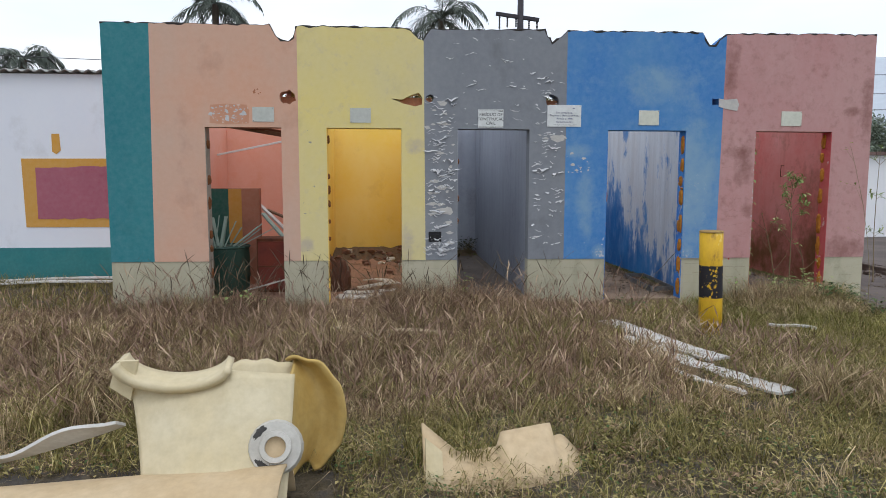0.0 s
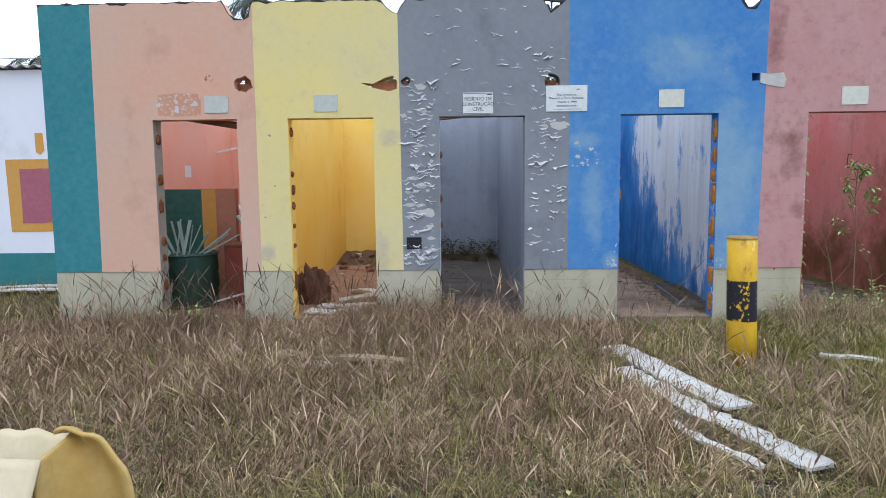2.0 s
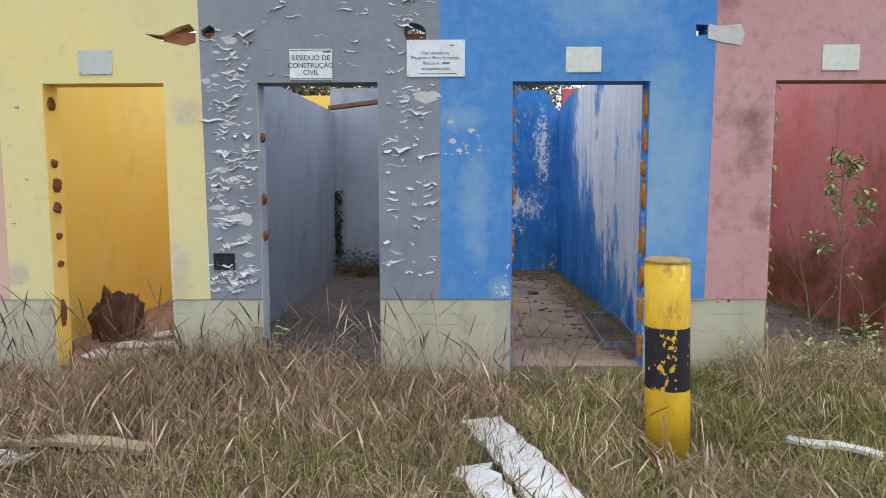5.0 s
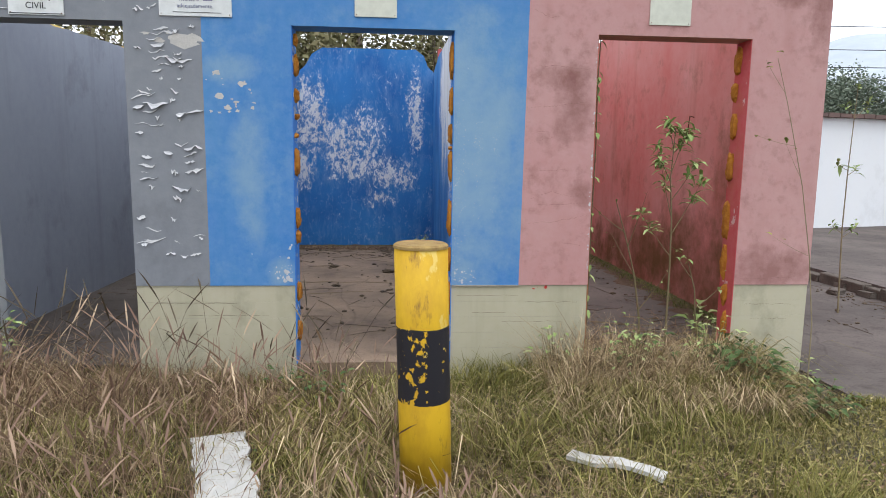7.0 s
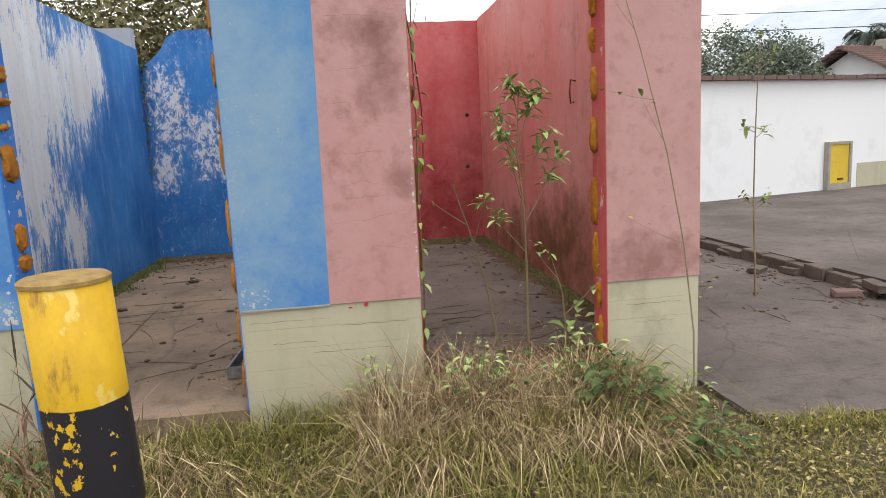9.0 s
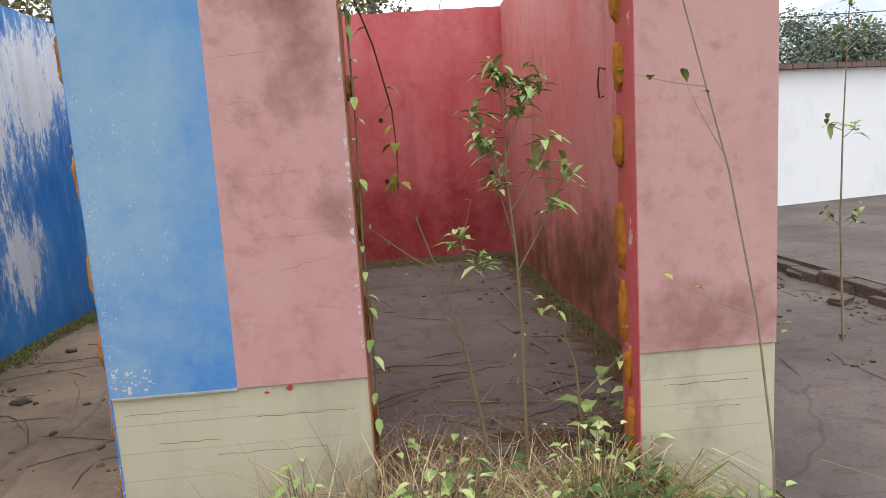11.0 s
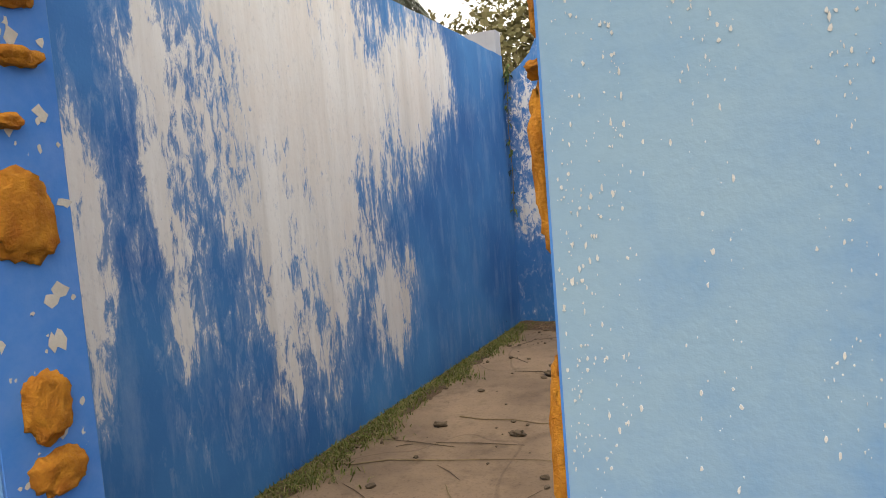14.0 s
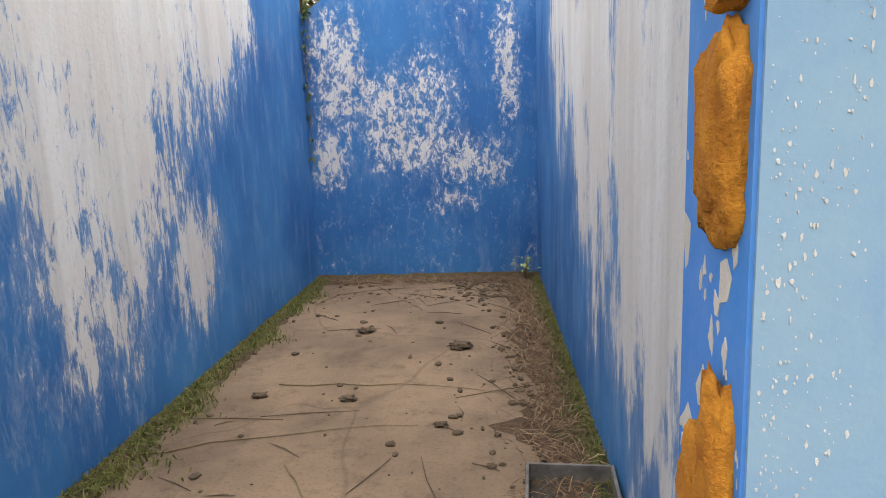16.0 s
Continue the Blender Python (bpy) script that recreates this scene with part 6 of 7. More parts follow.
tussocks("wall_tussocks", M_RUSTGRASS, 8000, 26, -0.3, 5.9, -0.8, -0.12, 0.24, 0.50, "tall brown grass tussocks along the foot of the front wall", clear_boards, 0.6, 0.002, 0.0045)
tussocks("bollard_tussocks", M_GREENGRASS, 6000, 26, 5.7, 7.6, -3.0, -0.12, 0.12, 0.30, "yellow-green grass tussocks round the bollard", clear_boards, 0.4, 0.003, 0.007)
tussocks("door_tussocks", M_STRAW, 7000, 34, 7.50, 8.85, -0.85, -0.10, 0.20, 0.46, "tangled straw tussocks at the pink door", clear_boards, 0.3, 0.003, 0.006)
tussocks("door_tussocks", M_GREENGRASS, 4200, 30, 7.45, 9.0, -0.95, -0.10, 0.14, 0.38, "green grass tussocks at the pink door", clear_boards, 0.3, 0.003, 0.007)
meadow("lawn_grass", M_GREENGRASS, 30000, 8.3, 13.0, -2.8, -0.55, 0.02, 0.065, 0.002, 0.005, 1.3, "short dense green grass beside the yard slab", 40, 0.12)
meadow("lawn_straw", M_DRY, 26000, 8.0, 13.0, -2.8, -0.55, 0.015, 0.055, 0.002, 0.004, 2.2, "short pale straw beside the yard slab", 40, 0.14)
tussocks("door_tussocks", M_MIDGRASS, 4200, 36, 7.55, 8.85, -0.75, -0.12, 0.26, 0.52, "olive grass tussocks before the pink door", clear_boards, 0.3, 0.003, 0.006)
meadow("door_weeds", M_STRAW, 1200, 7.55, 8.85, -0.62, -0.08, 0.20, 0.50, 0.003, 0.006, 0.8, "upright pale straw before the pink door", 40, 0.09)
tussocks("near_tussocks", M_GREENGRASS, 12000, 26, -2.0, 9.5, -6.0, -1.2, 0.06, 0.15, "low green weed tufts in the trodden grass", clear_boards, 0.5, 0.0025, 0.006)
tussocks("near_tussocks", M_STRAW, 9000, 18, -2.0, 6.8, -6.0, -1.6, 0.07, 0.22, "low straw tufts in the trodden grass", clear_boards, 0.3, 0.002, 0.005)
meadow("tall_grass", M_DRY, 8000, -0.5, 6.3, -1.6, -0.06, 0.12, 0.34, 0.002, 0.0055, 0.8, "taller dry grass close to the front wall", 24, 0.08)
meadow("green_tufts", M_GREENGRASS, 16000, -4.0, 6.5, -4.4, -0.5, 0.04, 0.18, 0.002, 0.007, 1.1, "green grass tufts among the dry grass", 70, 0.16)
meadow("near_grass", M_MIDGRASS, 34000, -4.0, 9.0, -7.0, -4.0, 0.03, 0.15, 0.003, 0.007, 1.2, "short trodden olive grass")
meadow("near_grass", M_GREENGRASS, 14000, -4.0, 9.0, -7.0, -4.0, 0.03, 0.12, 0.003, 0.009, 1.1, "short green grass tufts", 30, 0.10)
meadow("wall_grass", M_GREENGRASS, 7000, -0.2, 9.3, -0.28, -0.04, 0.05, 0.22, 0.003, 0.008, 0.8, "green weeds along the foot of the front wall", 24, 0.07)
meadow("side_grass", M_MIDGRASS, 12000, -6.0, -0.05, -0.3, 2.6, 0.05, 0.24, 0.004, 0.008, 0.9, "olive grass beside the white wall")
meadow("sill_grass", M_DRY, 3200, 7.75, 8.95, -0.45, -0.04, 0.12, 0.40, 0.003, 0.007, 1.2, "tangled dry grass at the pink door", 30, 0.08)
meadow("bollard_straw", M_DRY, 5000, 5.9, 7.6, -2.4, -0.7, 0.06, 0.26, 0.003, 0.006, 1.8, "pale matted straw round the bollard", 26, 0.10)


def creeping(name, mt, n, x0, x1, y0, y1, s0, s1, lift, label):
    """Small broad leaves close to the ground, each a folded diamond."""
    xs, ys = clumped(n, x0, x1, y0, y1, 22, 0.10)
    ok = keep_clear(xs, ys)
    xs, ys = xs[ok], ys[ok]
    k = len(xs)
    zs = lie(xs, ys) + rng.uniform(0.004, lift, k)
    a, s = rng.uniform(0, math.tau, k), rng.uniform(s0, s1, k)
    ca, sa, up = np.cos(a) * s, np.sin(a) * s, rng.uniform(-0.3, 0.8, k) * s
    w = rng.uniform(0.25, 0.42, k)
    co = np.zeros((k, 4, 3))
    co[:, 0] = np.stack([xs - ca * 0.5, ys - sa * 0.5, zs], 1)
    co[:, 1] = np.stack([xs - sa * w, ys + ca * w, zs + up * 0.5 + 0.1 * s], 1)
    co[:, 2] = np.stack([xs + ca * 0.6, ys + sa * 0.6, zs + up * 0.7], 1)
    co[:, 3] = np.stack([xs + sa * w, ys - ca * w, zs + up * 0.5 + 0.1 * s], 1)
    base = np.arange(k)[:, None] * 4
    me = bpy.data.meshes.new(name)
    me.from_pydata(co.reshape(-1, 3).tolist(), [], (base + np.array([[0, 1, 2]])).tolist() + (base + np.array([[0, 2, 3]])).tolist())
    me.materials.append(mt)
    return tagged(new(name, me), label, "weeds", "", "stuff")


creeping("creeping_weeds", M_MIDGRASS, 26000, -2.0, 7.5, -6.4, -2.8, 0.012, 0.034, 0.06, "small creeping weeds on the trodden soil")
creeping("creeping_weeds", M_LEAF_DARK, 9000, -2.0, 7.5, -6.2, -1.0, 0.012, 0.030, 0.08, "small dark green weeds among the grass")
creeping("creeping_weeds", M_MIDGRASS, 14000, 6.4, 12.0, -3.6, -0.2, 0.010, 0.028, 0.07, "small olive weeds in the short grass")
creeping("dead_leaves", M_RUSTGRASS, 9000, -2.0, 9.0, -5.5, -0.3, 0.014, 0.036, 0.05, "dead brown leaves lying in the grass")


def stalks(name, n, x0, x1, y0, y1, h0, h1, label, mt=None):
    """Tall thin stems with feathery heads."""
    xs, ys = clumped(n, x0, x1, y0, y1, 5, 0.12)
    ok = keep_clear(xs, ys)
    xs, ys = xs[ok], ys[ok]
    bm_v, bm_f = [], []
    zs = lie(xs, ys)
    for x, y, z in zip(xs, ys, zs):
        h = rng.uniform(h0, h1)
        a, l = rng.uniform(0, math.tau), rng.uniform(0.1, 0.75) * h
        dx, dy = math.cos(a) * l, math.sin(a) * l
        b = rng.uniform(0, math.tau)
        sx, sy = math.cos(b), math.sin(b)
        prof = ((0.0, 0.0014), (0.35, 0.0014), (0.72, 0.0012), (0.80, 0.0060), (0.92, 0.0048), (1.0, 0.0006))
        base = len(bm_v)
        for f, w in prof:
            bm_v.append((x + dx * f * f - sx * w, y + dy * f * f - sy * w, z + h * f * (1 - 0.1 * f)))
            bm_v.append((x + dx * f * f + sx * w, y + dy * f * f + sy * w, z + h * f * (1 - 0.1 * f)))
        for k in range(len(prof) - 1):
            bm_f.append((base + 2 * k, base + 2 * k + 1, base + 2 * k + 3, base + 2 * k + 2))
    me = bpy.data.meshes.new(name)
    me.from_pydata(bm_v, [], bm_f)
    me.materials.append(mt or M_SEED)
    return tagged(new(name, me), label, "grass", "", "stuff")


stalks("seed_stalks", 5200, -4.5, 6.6, -4.0, -0.1, 0.18, 0.48, "tall straw stalks with brownish seed heads")
stalks("seed_stalks", 200, 6.3, 7.2, -3.2, -1.6, 0.15, 0.34, "straw stalks with brownish seed heads")
stalks("wall_stalks", 280, 0.2, 6.3, -0.55, -0.08, 0.35, 0.9, "tall dark single stalks along the front wall", M_DARKSTALK)
stalks("wall_stalks", 180, 0.2, 6.3, -0.75, -0.10, 0.30, 0.75, "tall straw stalks along the front wall")


def slab_edge(n):
    """Grass creeping over the edge of the yard slab in tongues."""
    xs = rng.uniform(9.38, 13.5, n)
    ys = -0.62 + 0.07 * np.sin(xs * 5.3 + 2 * np.sin(xs * 2.1)) + 0.05 * np.sin(xs * 13.0) + rng.normal(0, 0.05, n)
    return blades("edge_grass", M_GREENGRASS, xs, ys, rng.uniform(0.03, 0.09, n), rng.uniform(0.003, 0.006, n), 1.2, "short grass creeping over the edge of the yard slab", "grass", np.full(n, 0.0))


slab_edge(7000)


def moss(name, n, pts, label):
    xs, ys = pts(n)
    hs = rng.uniform(0.015, 0.075, n)
    return blades(name, M_MOSS, xs, ys, hs, rng.uniform(0.004, 0.010, n), 1.2, label, "moss", np.full(n, FLOOR_Z))


def dead_stems(name, n, pts, label):
    xs, ys = pts(n)
    return blades(name, M_RUSTGRASS, xs, ys, rng.uniform(0.02, 0.06, n), rng.uniform(0.003, 0.007, n), 4.0, label, "straw", np.full(n, FLOOR_Z + 0.012))


dead_stems("dead_straw", 3600, lambda n: (7.10 - np.abs(rng.normal(0, 0.13, n)), rng.uniform(0.3, 5.35, n)), "dark dead straw along the foot of the blue wall")
dead_stems("dead_straw", 1300, lambda n: (rng.uniform(7.4, 9.25, n), 0.25 + np.abs(rng.normal(0, 0.35, n))), "dead straw and stems inside the pink door")
dead_stems("dead_straw", 1200, lambda n: (rng.uniform(5.3, 7.0, n), REAR - 0.12 - np.abs(rng.normal(0, 0.10, n))), "dark dead straw along the rear wall")
def foot(n, y0, y1, wide):
    """Places along a wall foot, in drifts of uneven width: distance out, and along."""
    y = rng.uniform(y0, y1, n)
    w = wide * (0.35 + 0.65 * (0.5 + 0.5 * np.sin(y * 4.1 + 2 * np.sin(y * 1.7))) * (0.6 + 0.4 * np.sin(y * 11.0)))
    return np.abs(rng.normal(0, 1, n)) * w, y


def beside(x, way, n, y0, y1, wide):
    d, y = foot(n, y0, y1, wide)
    return x + way * d, y


moss("wall_foot_weeds", 11000, lambda n: beside(5.135, 1, n, 0.25, 5.4, 0.12), "moss and weeds along the foot of the blue wall")
moss("wall_foot_weeds", 5000, lambda n: (7.18 - np.abs(rng.normal(0, 0.05, n)), rng.uniform(0.25, 5.4, n)), "moss and weeds along the foot of the blue wall")
moss("wall_foot_weeds", 3500, lambda n: (rng.uniform(5.15, 7.15, n), REAR - 0.005 - np.abs(rng.normal(0, 0.05, n))), "moss and weeds along the rear wall")
moss("wall_foot_weeds", 5000, lambda n: (9.33 - np.abs(rng.normal(0, 0.07, n)), rng.uniform(0.25, 5.4, n)), "moss and weeds along the foot of the red wall")
moss("wall_foot_weeds", 5000, lambda n: (rng.uniform(7.35, 9.3, n), REAR - 0.005 - np.abs(rng.normal(0, 0.14, n))), "moss and weeds along the rear wall")
moss("wall_foot_weeds", 3000, lambda n: (rng.uniform(3.75, 5.0, n), REAR - 0.01 - np.abs(rng.normal(0, 0.2, n))), "dark weeds along the rear wall")


def sapling(name, x, y, z, stem, twigs, leaves, mt, label, seed, size=0.07, width=0.3, thick=0.008, wood=None):
    """A thin stem, side twigs and tufts of pointed leaves. Each twig: start height share, direction, length."""
    e = thing(name, x, y, z, label, "plant")
    q = random.Random(seed)
    bm = bmesh.new()
    n = len(stem)
    tube(bm, stem, [thick * (1 - 0.75 * k / (n - 1)) + 0.0006 for k in range(n)], 6)
    part("stem", bm, wood or M_STEM, e)
    tips = []
    for share, (dx, dy, dz), ln in twigs:
        k = share * (n - 1)
        i = min(int(k), n - 2)
        p = Vector(stem[i]).lerp(Vector(stem[i + 1]), k - i)
        d = Vector((dx, dy, dz)).normalized()
        pts = [p + d * ln * f + Vector((0, 0, 0.12 * ln * f * f)) for f in (0, 0.35, 0.7, 1.0)]
        tb = bmesh.new()
        tube(tb, pts, [thick * 0.45, thick * 0.35, thick * 0.25, thick * 0.12], 5)
        part("twig", tb, wood or M_STEM, e)
        tips.append(pts[-1])
        tips.append(pts[2])
    tips.append(Vector(stem[-1]))
    fol = bmesh.new()
    for p in tips:
        for _ in range(leaves):
            d = Vector((q.gauss(0, 1), q.gauss(0, 1), q.gauss(0.35, 0.5)))
            ln = size * q.uniform(0.6, 1.3)
            leaf(fol, p + Vector((q.gauss(0, 0.012), q.gauss(0, 0.012), q.gauss(0, 0.02))), d, ln, ln * width)
    part("foliage", fol, mt, e)["kind"] = "stuff"
    return e


sapling("sapling", 8.44, 0.06, 0.02, [(0, 0, 0), (-0.005, 0, 0.35), (0.0, 0.01, 0.7), (-0.01, 0.0, 1.0), (-0.035, 0, 1.3), (-0.02, 0, 1.62)],
        [(0.45, (-0.7, 0, 0.8), 0.32), (0.55, (0.6, 0.1, 0.9), 0.36), (0.62, (-0.25, 0.1, 1), 0.30), (0.70, (0.55, -0.1, 0.8), 0.24), (0.78, (-0.5, 0, 0.9), 0.22), (0.82, (0.4, 0.1, 1), 0.24), (0.9, (0.7, 0, 0.7), 0.16), (0.92, (-0.2, 0.2, 1), 0.14)],
        17, M_LEAF, "slender green sapling growing in the pink doorway", 4, 0.085, 0.26)
sapling("dry_weed", 8.30, 0.15, 0.05, [(0, 0, 0), (-0.02, 0, 0.3), (-0.07, 0, 0.6), (-0.14, 0, 0.85), (-0.22, 0, 1.1)],
        [(0.5, (-0.5, 0.2, 0.8), 0.3), (0.7, (0.35, 0, 1), 0.35), (0.8, (-0.8, 0, 0.5), 0.28), (0.3, (0.6, 0, 0.7), 0.3)], 1, M_LEAF, "bare dry weed in the pink doorway", 5, 0.04)
sapling("dry_weed", 8.62, 0.12, 0.05, [(0, 0, 0), (0.05, 0, 0.25), (0.03, 0, 0.5), (-0.03, 0, 0.7)], [(0.5, (0.8, 0, 0.6), 0.3), (0.8, (-0.6, 0, 0.7), 0.2)], 3, M_LEAF, "thin weed beside the pink door jamb", 6, 0.07)
sapling("tall_weed", 9.02, -0.62, 0.0, [(0, 0, 0), (-0.01, 0, 0.5), (-0.05, 0.02, 0.9), (-0.13, 0.02, 1.3), (-0.25, 0.03, 1.75), (-0.33, 0.03, 2.0)],
        [(0.4, (-0.8, 0, 0.3), 0.25), (0.62, (-0.5, 0, 0.8), 0.2), (0.7, (-0.9, 0, 0.1), 0.22), (0.85, (-0.5, 0, 0.6), 0.2)], 1, M_LEAF_YEL, "tall thin leaning weed stem before the pink wall", 7, 0.045, 0.5, 0.0035, M_WEEDSTEM)
sapling("tall_weed", 10.82, 1.65, 0.012, [(0, 0, 0), (-0.02, 0, 0.4), (-0.04, 0, 0.8), (-0.04, 0, 1.3), (-0.03, 0, 1.75), (-0.02, 0, 2.1)], [(0.36, (0.5, 0, 0.3), 0.14), (0.38, (-0.5, 0, 0.3), 0.12), (0.60, (0.5, 0, 0.3), 0.10), (0.62, (-0.5, 0, 0.2), 0.10), (0.84, (0.5, 0, 0.4), 0.16), (0.85, (-0.4, 0, 0.3), 0.12)], 5, M_LEAF, "tall thin weed at the foot of the kerb", 8, 0.08, 0.35, 0.008, M_WEEDSTEM)
litter("kerb_rubble", 11.2, 11.62, 0.4, 4.6, 160, 25, 9, "broken brick crumbs along the kerb", 0.012)


def broadleaf(x, y, z, n, r, h, mt, label, seed, size=0.09):
    e = thing("leafy_weed", x, y, z, label, "plant", "leafy weeds")
    q = random.Random(seed)
    st, fo = bmesh.new(), bmesh.new()
    for _ in range(n):
        a, k = q.uniform(0, math.tau), q.uniform(0.1, 1) * r
        tip = Vector((math.cos(a) * k, math.sin(a) * k, q.uniform(0.3, 1.0) * h))
        tube(st, [(0, 0, -0.02), tip * 0.5 + Vector((0, 0, 0.02)), tip], [0.003, 0.002, 0.001], 4)
        d = Vector((math.cos(a), math.sin(a), q.uniform(-0.2, 0.5)))
        ln = size * q.uniform(0.6, 1.2)
        leaf(fo, tip, d, ln, ln * 0.55, 0.3)
    part("stalk", st, M_STEM, e)["kind"] = "stuff"
    part("foliage", fo, mt, e)["kind"] = "stuff"
    return e


broadleaf(8.72, -0.14, 0.0, 60, 0.22, 0.26, M_LEAF_DARK, "dark green bushy weed at the pink door", 1, 0.10)
broadleaf(8.95, -0.85, 0.0, 60, 0.15, 0.22, M_LEAF_DARK, "green bushy weed in the short grass", 2, 0.065)
broadleaf(8.77, 0.30, 0.05, 12, 0.14, 0.34, M_LEAF, "broad-leaved green weed inside the pink door", 3, 0.13)
broadleaf(8.80, 0.06, 0.02, 14, 0.16, 0.30, M_LEAF, "broad-leaved green weed at the pink door jamb", 4, 0.10)
broadleaf(8.10, -0.12, 0.0, 34, 0.22, 0.34, M_LEAF, "bright green weeds at the pink door", 5, 0.07)
for k, (x, y, h) in enumerate(((8.05, -0.42, 0.50), (8.58, -0.30, 0.46))):
    broadleaf(x, y, 0.0, 42, 0.18, h, M_LEAF, "tall yellow-green leafy weed before the pink door", 60 + k, 0.045)
broadleaf(7.62, -0.14, 0.0, 24, 0.15, 0.40, M_LEAF, "green climbing weed before the beige base", 6, 0.06)
broadleaf(6.10, -0.45, 0.0, 40, 0.25, 0.20, M_LEAF_DARK, "low green weeds near the bollard", 7, 0.06)
broadleaf(1.55, -0.25, 0.0, 40, 0.30, 0.30, M_LEAF, "green weeds before the peach door", 8, 0.08)
broadleaf(4.15, -0.05, 0.02, 26, 0.12, 0.42, M_LEAF, "green weed at the grey door jamb", 9, 0.09)
broadleaf(8.74, -0.46, 0.0, 120, 0.22, 0.34, M_LEAF_DARK, "dark weeds before the pink door", 10, 0.08)
broadleaf(9.15, -0.25, 0.0, 26, 0.16, 0.16, M_LEAF, "small green weeds at the foot of the pink wall", 11, 0.06)
for k, (x, y) in enumerate(((10.2, 1.5), (10.6, 2.6), (9.7, 1.1))):
    broadleaf(x, y, 0.012, 22, 0.16, 0.26, M_LEAF_YEL, "yellowish weed growing from the yard slab", 20 + k, 0.06)
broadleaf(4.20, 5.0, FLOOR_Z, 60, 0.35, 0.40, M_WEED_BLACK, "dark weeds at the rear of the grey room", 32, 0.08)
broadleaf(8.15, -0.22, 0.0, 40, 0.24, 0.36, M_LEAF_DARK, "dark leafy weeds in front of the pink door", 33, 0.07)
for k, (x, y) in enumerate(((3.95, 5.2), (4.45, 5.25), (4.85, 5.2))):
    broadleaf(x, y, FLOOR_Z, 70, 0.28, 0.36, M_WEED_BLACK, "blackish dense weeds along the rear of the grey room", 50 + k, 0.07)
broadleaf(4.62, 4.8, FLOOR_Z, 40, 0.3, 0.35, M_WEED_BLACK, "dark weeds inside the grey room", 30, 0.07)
broadleaf(7.05, 5.2, FLOOR_Z, 30, 0.12, 0.22, M_LEAF, "green weeds in the corner of the blue room", 31, 0.06)


def vine(name, pts, n, mt, label, seed, size=0.07):
    e = thing(name, pts[0][0], pts[0][1], pts[0][2], label, "vine")
    q = random.Random(seed)
    o = Vector(pts[0])
    pts = [Vector(p) - o for p in pts]
    st, fo = bmesh.new(), bmesh.new()
    tube(st, pts, [0.004] * len(pts), 5)
    for _ in range(n):
        k = q.uniform(0, len(pts) - 1.001)
        p = pts[int(k)].lerp(pts[int(k) + 1], k % 1)
        ln = size * q.uniform(0.6, 1.3)
        leaf(fo, p, (q.gauss(0, 1), q.gauss(-0.5, 0.6), q.gauss(-0.3, 0.5)), ln, ln * 0.6, 0.5)
    part("stem", st, M_STEM, e)
    part("foliage", fo, mt, e)


vine("creeper", [(7.88, 0.05, 0.1), (7.885, 0.06, 0.6), (7.88, 0.04, 1.1), (7.89, 0.05, 1.5), (7.885, 0.06, 1.9), (7.90, 0.08, 2.19)], 34, M_LEAF, "green creeper climbing the pink door jamb", 1, 0.042)
vine("hanging_vine", [(7.862, 0.19, 2.203), (7.90, 0.30, 2.0), (7.96, 0.6, 1.85), (8.02, 0.9, 1.6), (8.03, 1.0, 1.4), (8.02, 1.0, 1.2)], 10, M_LEAF_YEL, "yellow-green vine hanging inside the pink door", 2, 0.075)
vine("wall_creeper", [(5.16, 5.40, 1.2), (5.17, 5.41, 1.6), (5.16, 5.40, 2.0), (5.18, 5.41, 2.4), (5.2, 5.4, 2.6)], 60, M_LEAF_DARK, "thin green creeper in the corner of the blue room", 3, 0.05)
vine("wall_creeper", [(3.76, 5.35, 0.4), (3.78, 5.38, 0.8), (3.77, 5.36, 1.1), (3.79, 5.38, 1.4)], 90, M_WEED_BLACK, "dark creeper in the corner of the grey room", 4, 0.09)


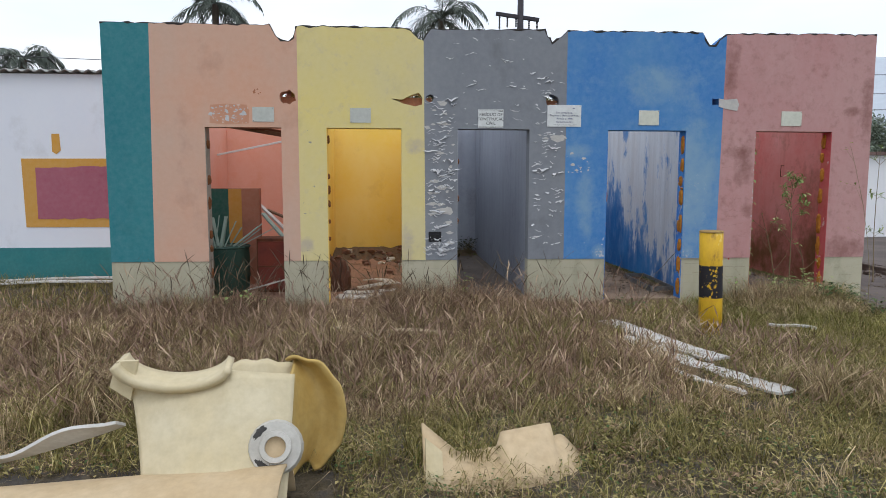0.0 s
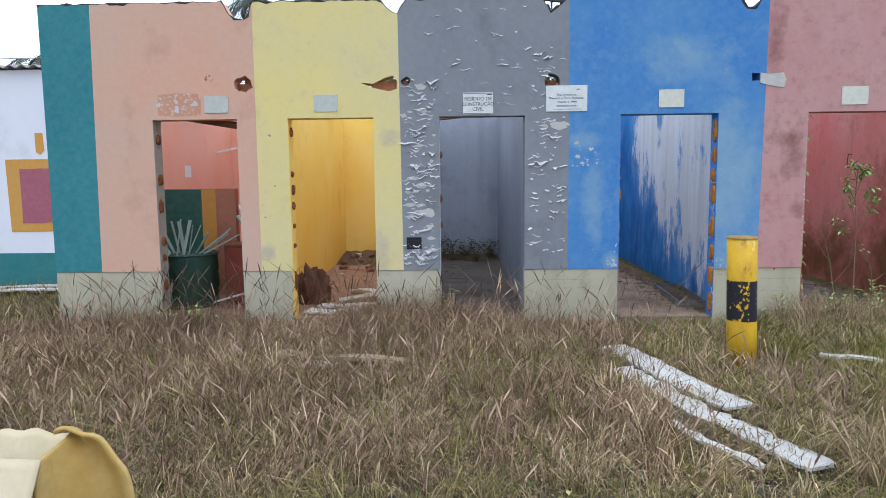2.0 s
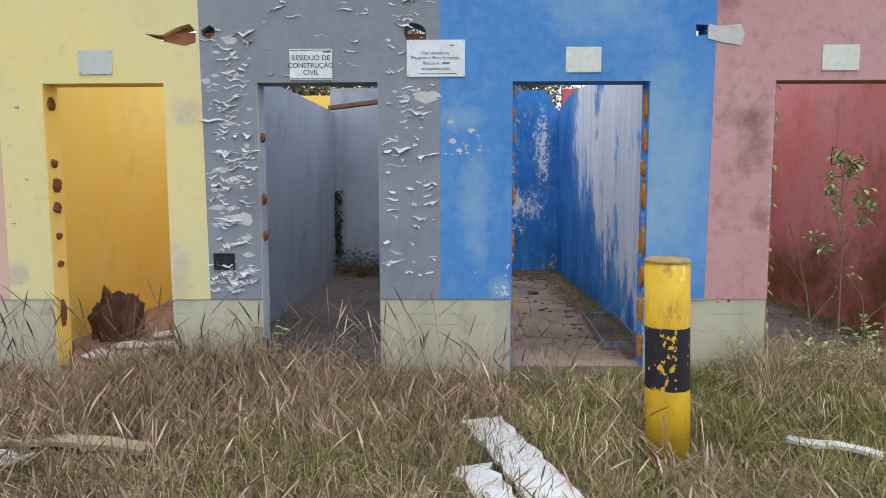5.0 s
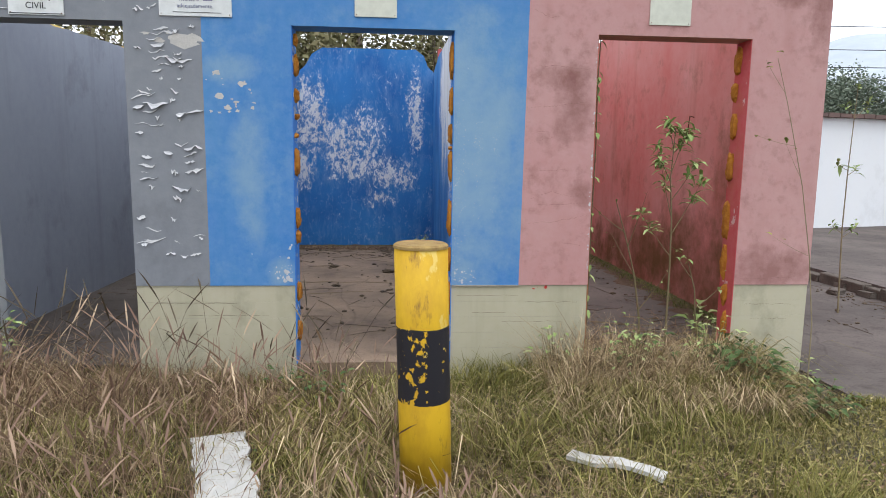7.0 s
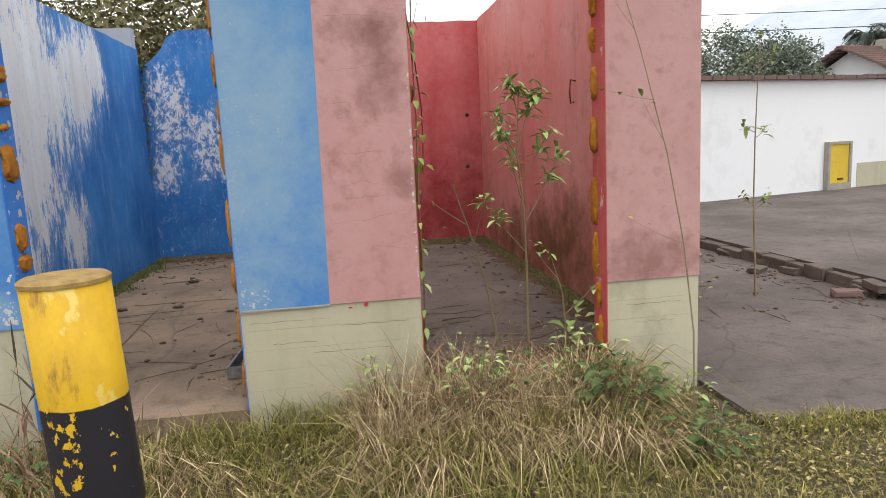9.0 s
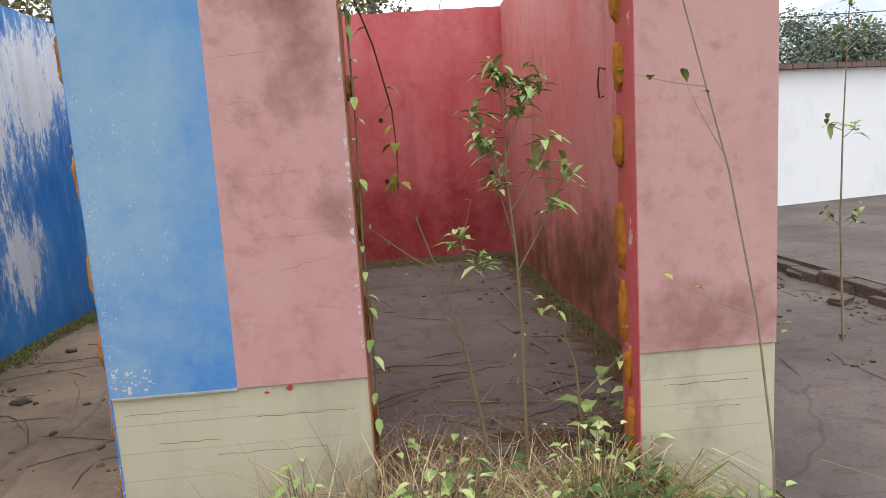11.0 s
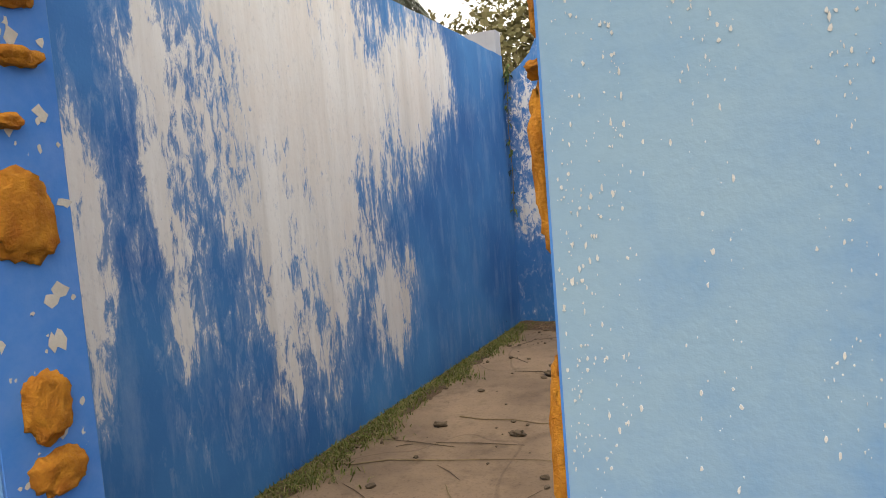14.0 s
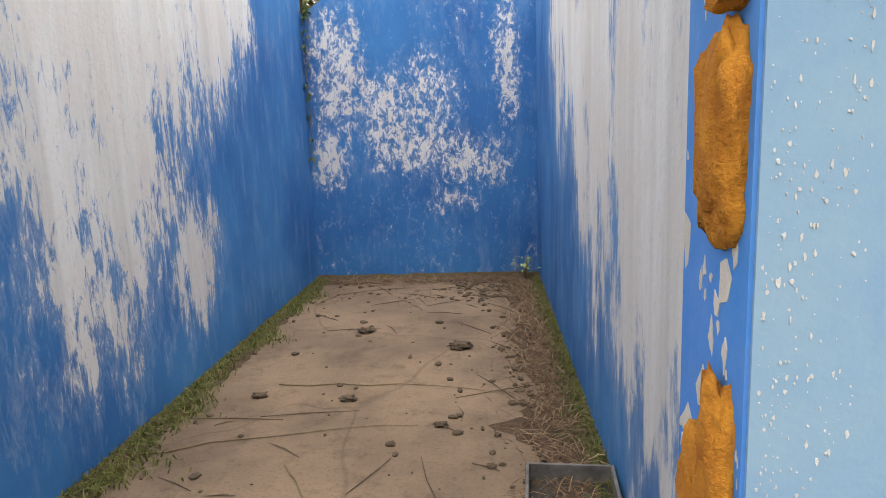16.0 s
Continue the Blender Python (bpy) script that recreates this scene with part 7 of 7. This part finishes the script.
# ================= trees, palms and the distance =================
def tree(x, y, h, r, mt, label, seed, n=2600, size=0.16, base=0.35):
    e = thing("tree", x, y, 0.0, label, "tree", "trees behind")
    q = random.Random(seed)
    bm = bmesh.new()
    tube(bm, [(0, 0, -0.1), (0.05, 0, h * 0.25), (-0.04, 0.05, h * 0.5), (0.05, 0, h * 0.8)], [0.13, 0.10, 0.07, 0.02], 8)
    limbs = []
    for k in range(9):
        a, z0 = k * 2.4 + q.uniform(-0.3, 0.3), h * q.uniform(base, 0.65)
        tip = Vector((math.cos(a) * r * q.uniform(0.5, 0.9), math.sin(a) * r * q.uniform(0.5, 0.9), min(h * 0.95, z0 + h * q.uniform(0.1, 0.35))))
        tube(bm, [(0, 0, z0), tip * 0.5 + Vector((0, 0, z0 * 0.5 + 0.08)), tip], [0.05, 0.03, 0.008], 5)
        limbs.append(tip)
    part("trunk", bm, M_BARK, e, "", True)
    lobes = [(t, r * q.uniform(0.28, 0.5)) for t in limbs] + [(Vector((q.gauss(0, r * 0.3), q.gauss(0, r * 0.3), h * q.uniform(0.6, 0.92))), r * q.uniform(0.25, 0.45)) for _ in range(7)]
    v, f = [], []
    for _ in range(n):
        c, s = lobes[q.randrange(len(lobes))]
        d = Vector((q.gauss(0, 1), q.gauss(0, 1), q.gauss(0, 0.8))).normalized() * s * q.uniform(0.35, 1.1)
        p = c + d
        ln = size * q.uniform(0.5, 1.3)
        u = Vector((q.gauss(0, 1), q.gauss(0, 1), q.gauss(-0.2, 0.6))).normalized() * ln
        w = u.cross(Vector((q.gauss(0, 1), q.gauss(0, 1), q.gauss(0, 1)))).normalized() * ln * 0.28
        b = len(v)
        v += [tuple(p - u * 0.5), tuple(p + w), tuple(p + u * 0.5), tuple(p - w)]
        f.append((b, b + 1, b + 2, b + 3))
    me = bpy.data.meshes.new("crown")
    me.from_pydata(v, [], f)
    me.materials.append(mt)
    crown = new("crown", me)
    crown.parent = e
    return e


for k, (x, y, h, r) in enumerate(((1.2, 10.5, 4.3, 1.6), (3.3, 11.2, 4.6, 1.7), (5.0, 10.2, 4.7, 1.8), (6.5, 11.0, 5.0, 1.8), (4.0, 9.4, 4.2, 1.5), (5.9, 9.0, 4.3, 1.5), (7.6, 12.5, 4.2, 1.4), (2.4, 9.2, 4.0, 1.4))):
    tree(x, y, h, r, M_TREE_OLIVE, "olive green tree with thin leaves behind the rear walls", 40 + k, 3000, 0.13)
for k, (x, y, h, r) in enumerate(((19.0, 14.4, 4.25, 1.7), (20.6, 15.5, 4.0, 1.5), (17.8, 14.8, 4.1, 1.5), (16.2, 15.0, 3.9, 1.5), (14.2, 15.5, 3.8, 1.4))):
    tree(x, y, h, r, M_TREE, "dense green tree behind the yard wall", 60 + k, 8000, 0.10)
for k, (x, y, h) in enumerate(((7.9, 9.6, 3.8), (8.4, 10.0, 3.9), (8.8, 9.5, 3.7), (9.3, 10.2, 3.9), (7.5, 10.3, 3.9))):
    e = thing("bare_tree", x, y, 0.0, "thin bare tree behind the rear wall", "tree", "bare trees behind")
    q = random.Random(80 + k)
    bm = bmesh.new()
    tube(bm, [(0, 0, -0.1), (0.04, 0, h * 0.5), (0, 0, h)], [0.05, 0.035, 0.006], 6)
    part("trunk", bm, M_BARK, e)
    br = bmesh.new()
    for j in range(16):
        z0, a = h * q.uniform(0.45, 0.9), q.uniform(0, math.tau)
        ln = q.uniform(0.3, 0.8)
        tube(br, [(0.02, 0, z0), (math.cos(a) * ln * 0.5, math.sin(a) * ln * 0.5, z0 + ln * 0.45), (math.cos(a) * ln * 0.8, math.sin(a) * ln * 0.8, z0 + ln)], [0.012, 0.008, 0.003], 4)
    part("branches", br, M_BARK, e)


def palm(x, y, h, r, label, seed, fronds=17):
    e = thing("palm_tree", x, y, 0.0, label, "palm", "palms")
    q = random.Random(seed)
    bm = bmesh.new()
    tube(bm, [(0, 0, -0.1), (0.1, 0, h * 0.5), (0.0, 0, h)], [0.2, 0.16, 0.13], 10)
    part("trunk", bm, M_BARK, e, "", True)
    for k in range(fronds):
        a = k * 2.399 + q.uniform(-0.2, 0.2)
        rise = q.uniform(-0.2, 1.15)
        ln = r * q.uniform(0.8, 1.15)
        fb = bmesh.new()
        pts = []
        for i in range(11):
            f = i / 10
            out = ln * f * (1 - 0.12 * f)
            z = h + ln * (rise * f - (0.75 + 0.25 * rise) * f * f)
            pts.append(Vector((math.cos(a) * out * math.cos(rise * 0.5), math.sin(a) * out * math.cos(rise * 0.5), z)))
        tube(fb, pts, [0.03 * (1 - i / 12) for i in range(11)], 4)
        side = Vector((-math.sin(a), math.cos(a), 0))
        for i in range(1, 10):
            for s in (-1, 1):
                for g in (0.0, 0.33, 0.66):
                    p = pts[i].lerp(pts[i + 1], g)
                    d = (side * s * 0.9 + (pts[i + 1] - pts[i]).normalized() * 0.7 + Vector((0, 0, q.uniform(-0.7, -0.1))))
                    leaf(fb, p, d, ln * 0.26 * (1.1 - 0.6 * abs(i / 10 - 0.4)), 0.05, 0.15)
        part("frond", fb, M_PALM, e)
    return e


palm(-3.7, 20.0, 8.6, 2.2, "tall palm with drooping grey-green fronds behind the building", 1)
palm(5.4, 20.0, 8.2, 2.4, "tall palm with spiky fronds behind the grey wall", 2)
palm(-11.2, 20.0, 6.3, 2.0, "palm behind the white building", 3)
palm(-13.5, 22.0, 6.0, 2.2, "palm behind the white building", 4)
palm(29.5, 22.5, 5.0, 1.4, "palm beyond the tiled roof", 5)


def utility_pole():
    e = thing("utility_pole", 7.75, 15.0, 0.0, "dark utility pole with a crossarm and hanging insulators", "utility pole")
    bm = bmesh.new()
    tube(bm, [(0, 0, -0.2), (0, 0, 5), (0, 0, 9.5)], [0.15, 0.12, 0.09], 10)
    part("post", bm, M_POLE, e, "", True)
    m = pose(0, 0, 7.15, 0, 7, 0)
    part("crossarm", boxed(-0.85, 0.65, -0.06, 0.06, -0.06, 0.06, bevel=0.01, m=m), M_POLE, e)
    for x, l in ((-0.72, 0.45), (-0.45, 0.35), (-0.15, 0.3), (0.3, 0.3), (0.58, 0.5)):
        ib = bmesh.new()
        z = 7.15 - x * math.tan(radians(7))
        tube(ib, [(x, 0, z - 0.05 - l * k / 8) for k in range(9)], [0.02 + 0.018 * (k % 2) for k in range(9)], 8)
        part("insulator", ib, M_POLE, e)


utility_pole()
for k, (z, y) in enumerate(((6.6, 16.0), (5.9, 16.0), (5.1, 14.0))):
    e = thing("overhead_wire", -30.0, y, z, "thin dark overhead wire", "wire", "wires")
    bm = bmesh.new()
    tube(bm, [(60 * i / 20, 0, -0.9 * i / 20 - 0.6 * math.sin(math.pi * i / 20)) for i in range(21)], [0.012] * 21, 4)
    part("cable", bm, M_POLE, e)

house = thing("tiled_house", 26.9, 17.0, 0.0, "low house with a weathered clay tile roof and white gable", "house", "", 14)
part("wall", boxed(-3.5, 5.0, -1.8, 1.8, 0, 2.7), M_WHITE_R, house)
roof = part("roof", boxed(-4.0, 5.4, -0.12, 0.12, 3.74, 3.84, bevel=0.03), M_CLAY, house, "weathered clay tile roof")
for s in (-1, 1):
    for k in range(14):
        y0, y1 = s * (2.2 - 2.2 * k / 14), s * (2.2 - 2.2 * (k + 1.1) / 14)
        z0, z1 = 2.7 + 1.1 * k / 14, 2.7 + 1.1 * (k + 1.1) / 14
        bm = bmesh.new()
        lo = [bm.verts.new(p) for p in ((-4.0, y0, z0 - 0.03), (5.4, y0, z0 - 0.03), (5.4, y1, z1 - 0.06), (-4.0, y1, z1 - 0.06))]
        hi = [bm.verts.new(p) for p in ((-4.0, y0, z0 + 0.05), (5.4, y0, z0 + 0.05), (5.4, y1, z1), (-4.0, y1, z1))]
        bm.faces.new(lo)
        bm.faces.new(hi)
        for i in range(4):
            bm.faces.new((lo[i], lo[(i + 1) % 4], hi[(i + 1) % 4], hi[i]))
        part("tile_course", bm, M_CLAY, roof)
gable = slab([(-1.8, 2.7), (1.8, 2.7), (0, 3.65)], [], -3.5, -3.35, "x")
part("gable", gable, M_WHITE_R, house)
part("chimney", boxed(-2.2, -1.8, -0.3, 0.1, 3.3, 4.05, bevel=0.02), M_MORTAR, house)


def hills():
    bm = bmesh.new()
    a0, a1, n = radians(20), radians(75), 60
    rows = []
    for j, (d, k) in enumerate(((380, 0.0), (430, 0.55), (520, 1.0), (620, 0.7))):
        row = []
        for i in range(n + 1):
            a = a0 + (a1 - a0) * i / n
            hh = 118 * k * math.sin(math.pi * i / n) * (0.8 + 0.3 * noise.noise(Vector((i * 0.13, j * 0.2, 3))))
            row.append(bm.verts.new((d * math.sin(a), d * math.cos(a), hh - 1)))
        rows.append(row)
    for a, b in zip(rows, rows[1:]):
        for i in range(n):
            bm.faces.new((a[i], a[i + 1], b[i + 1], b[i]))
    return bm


# the air's haze is put into the hill's pale blue grey colour
tagged(mesh_object("backdrop", hills(), simple("haze_tinted_hill", (0.42, 0.47, 0.53), (0.50, 0.54, 0.59), 0.008, 1.0), None, "", True), "distant hill with haze put into its blue grey colour", "hill", "", "structure")
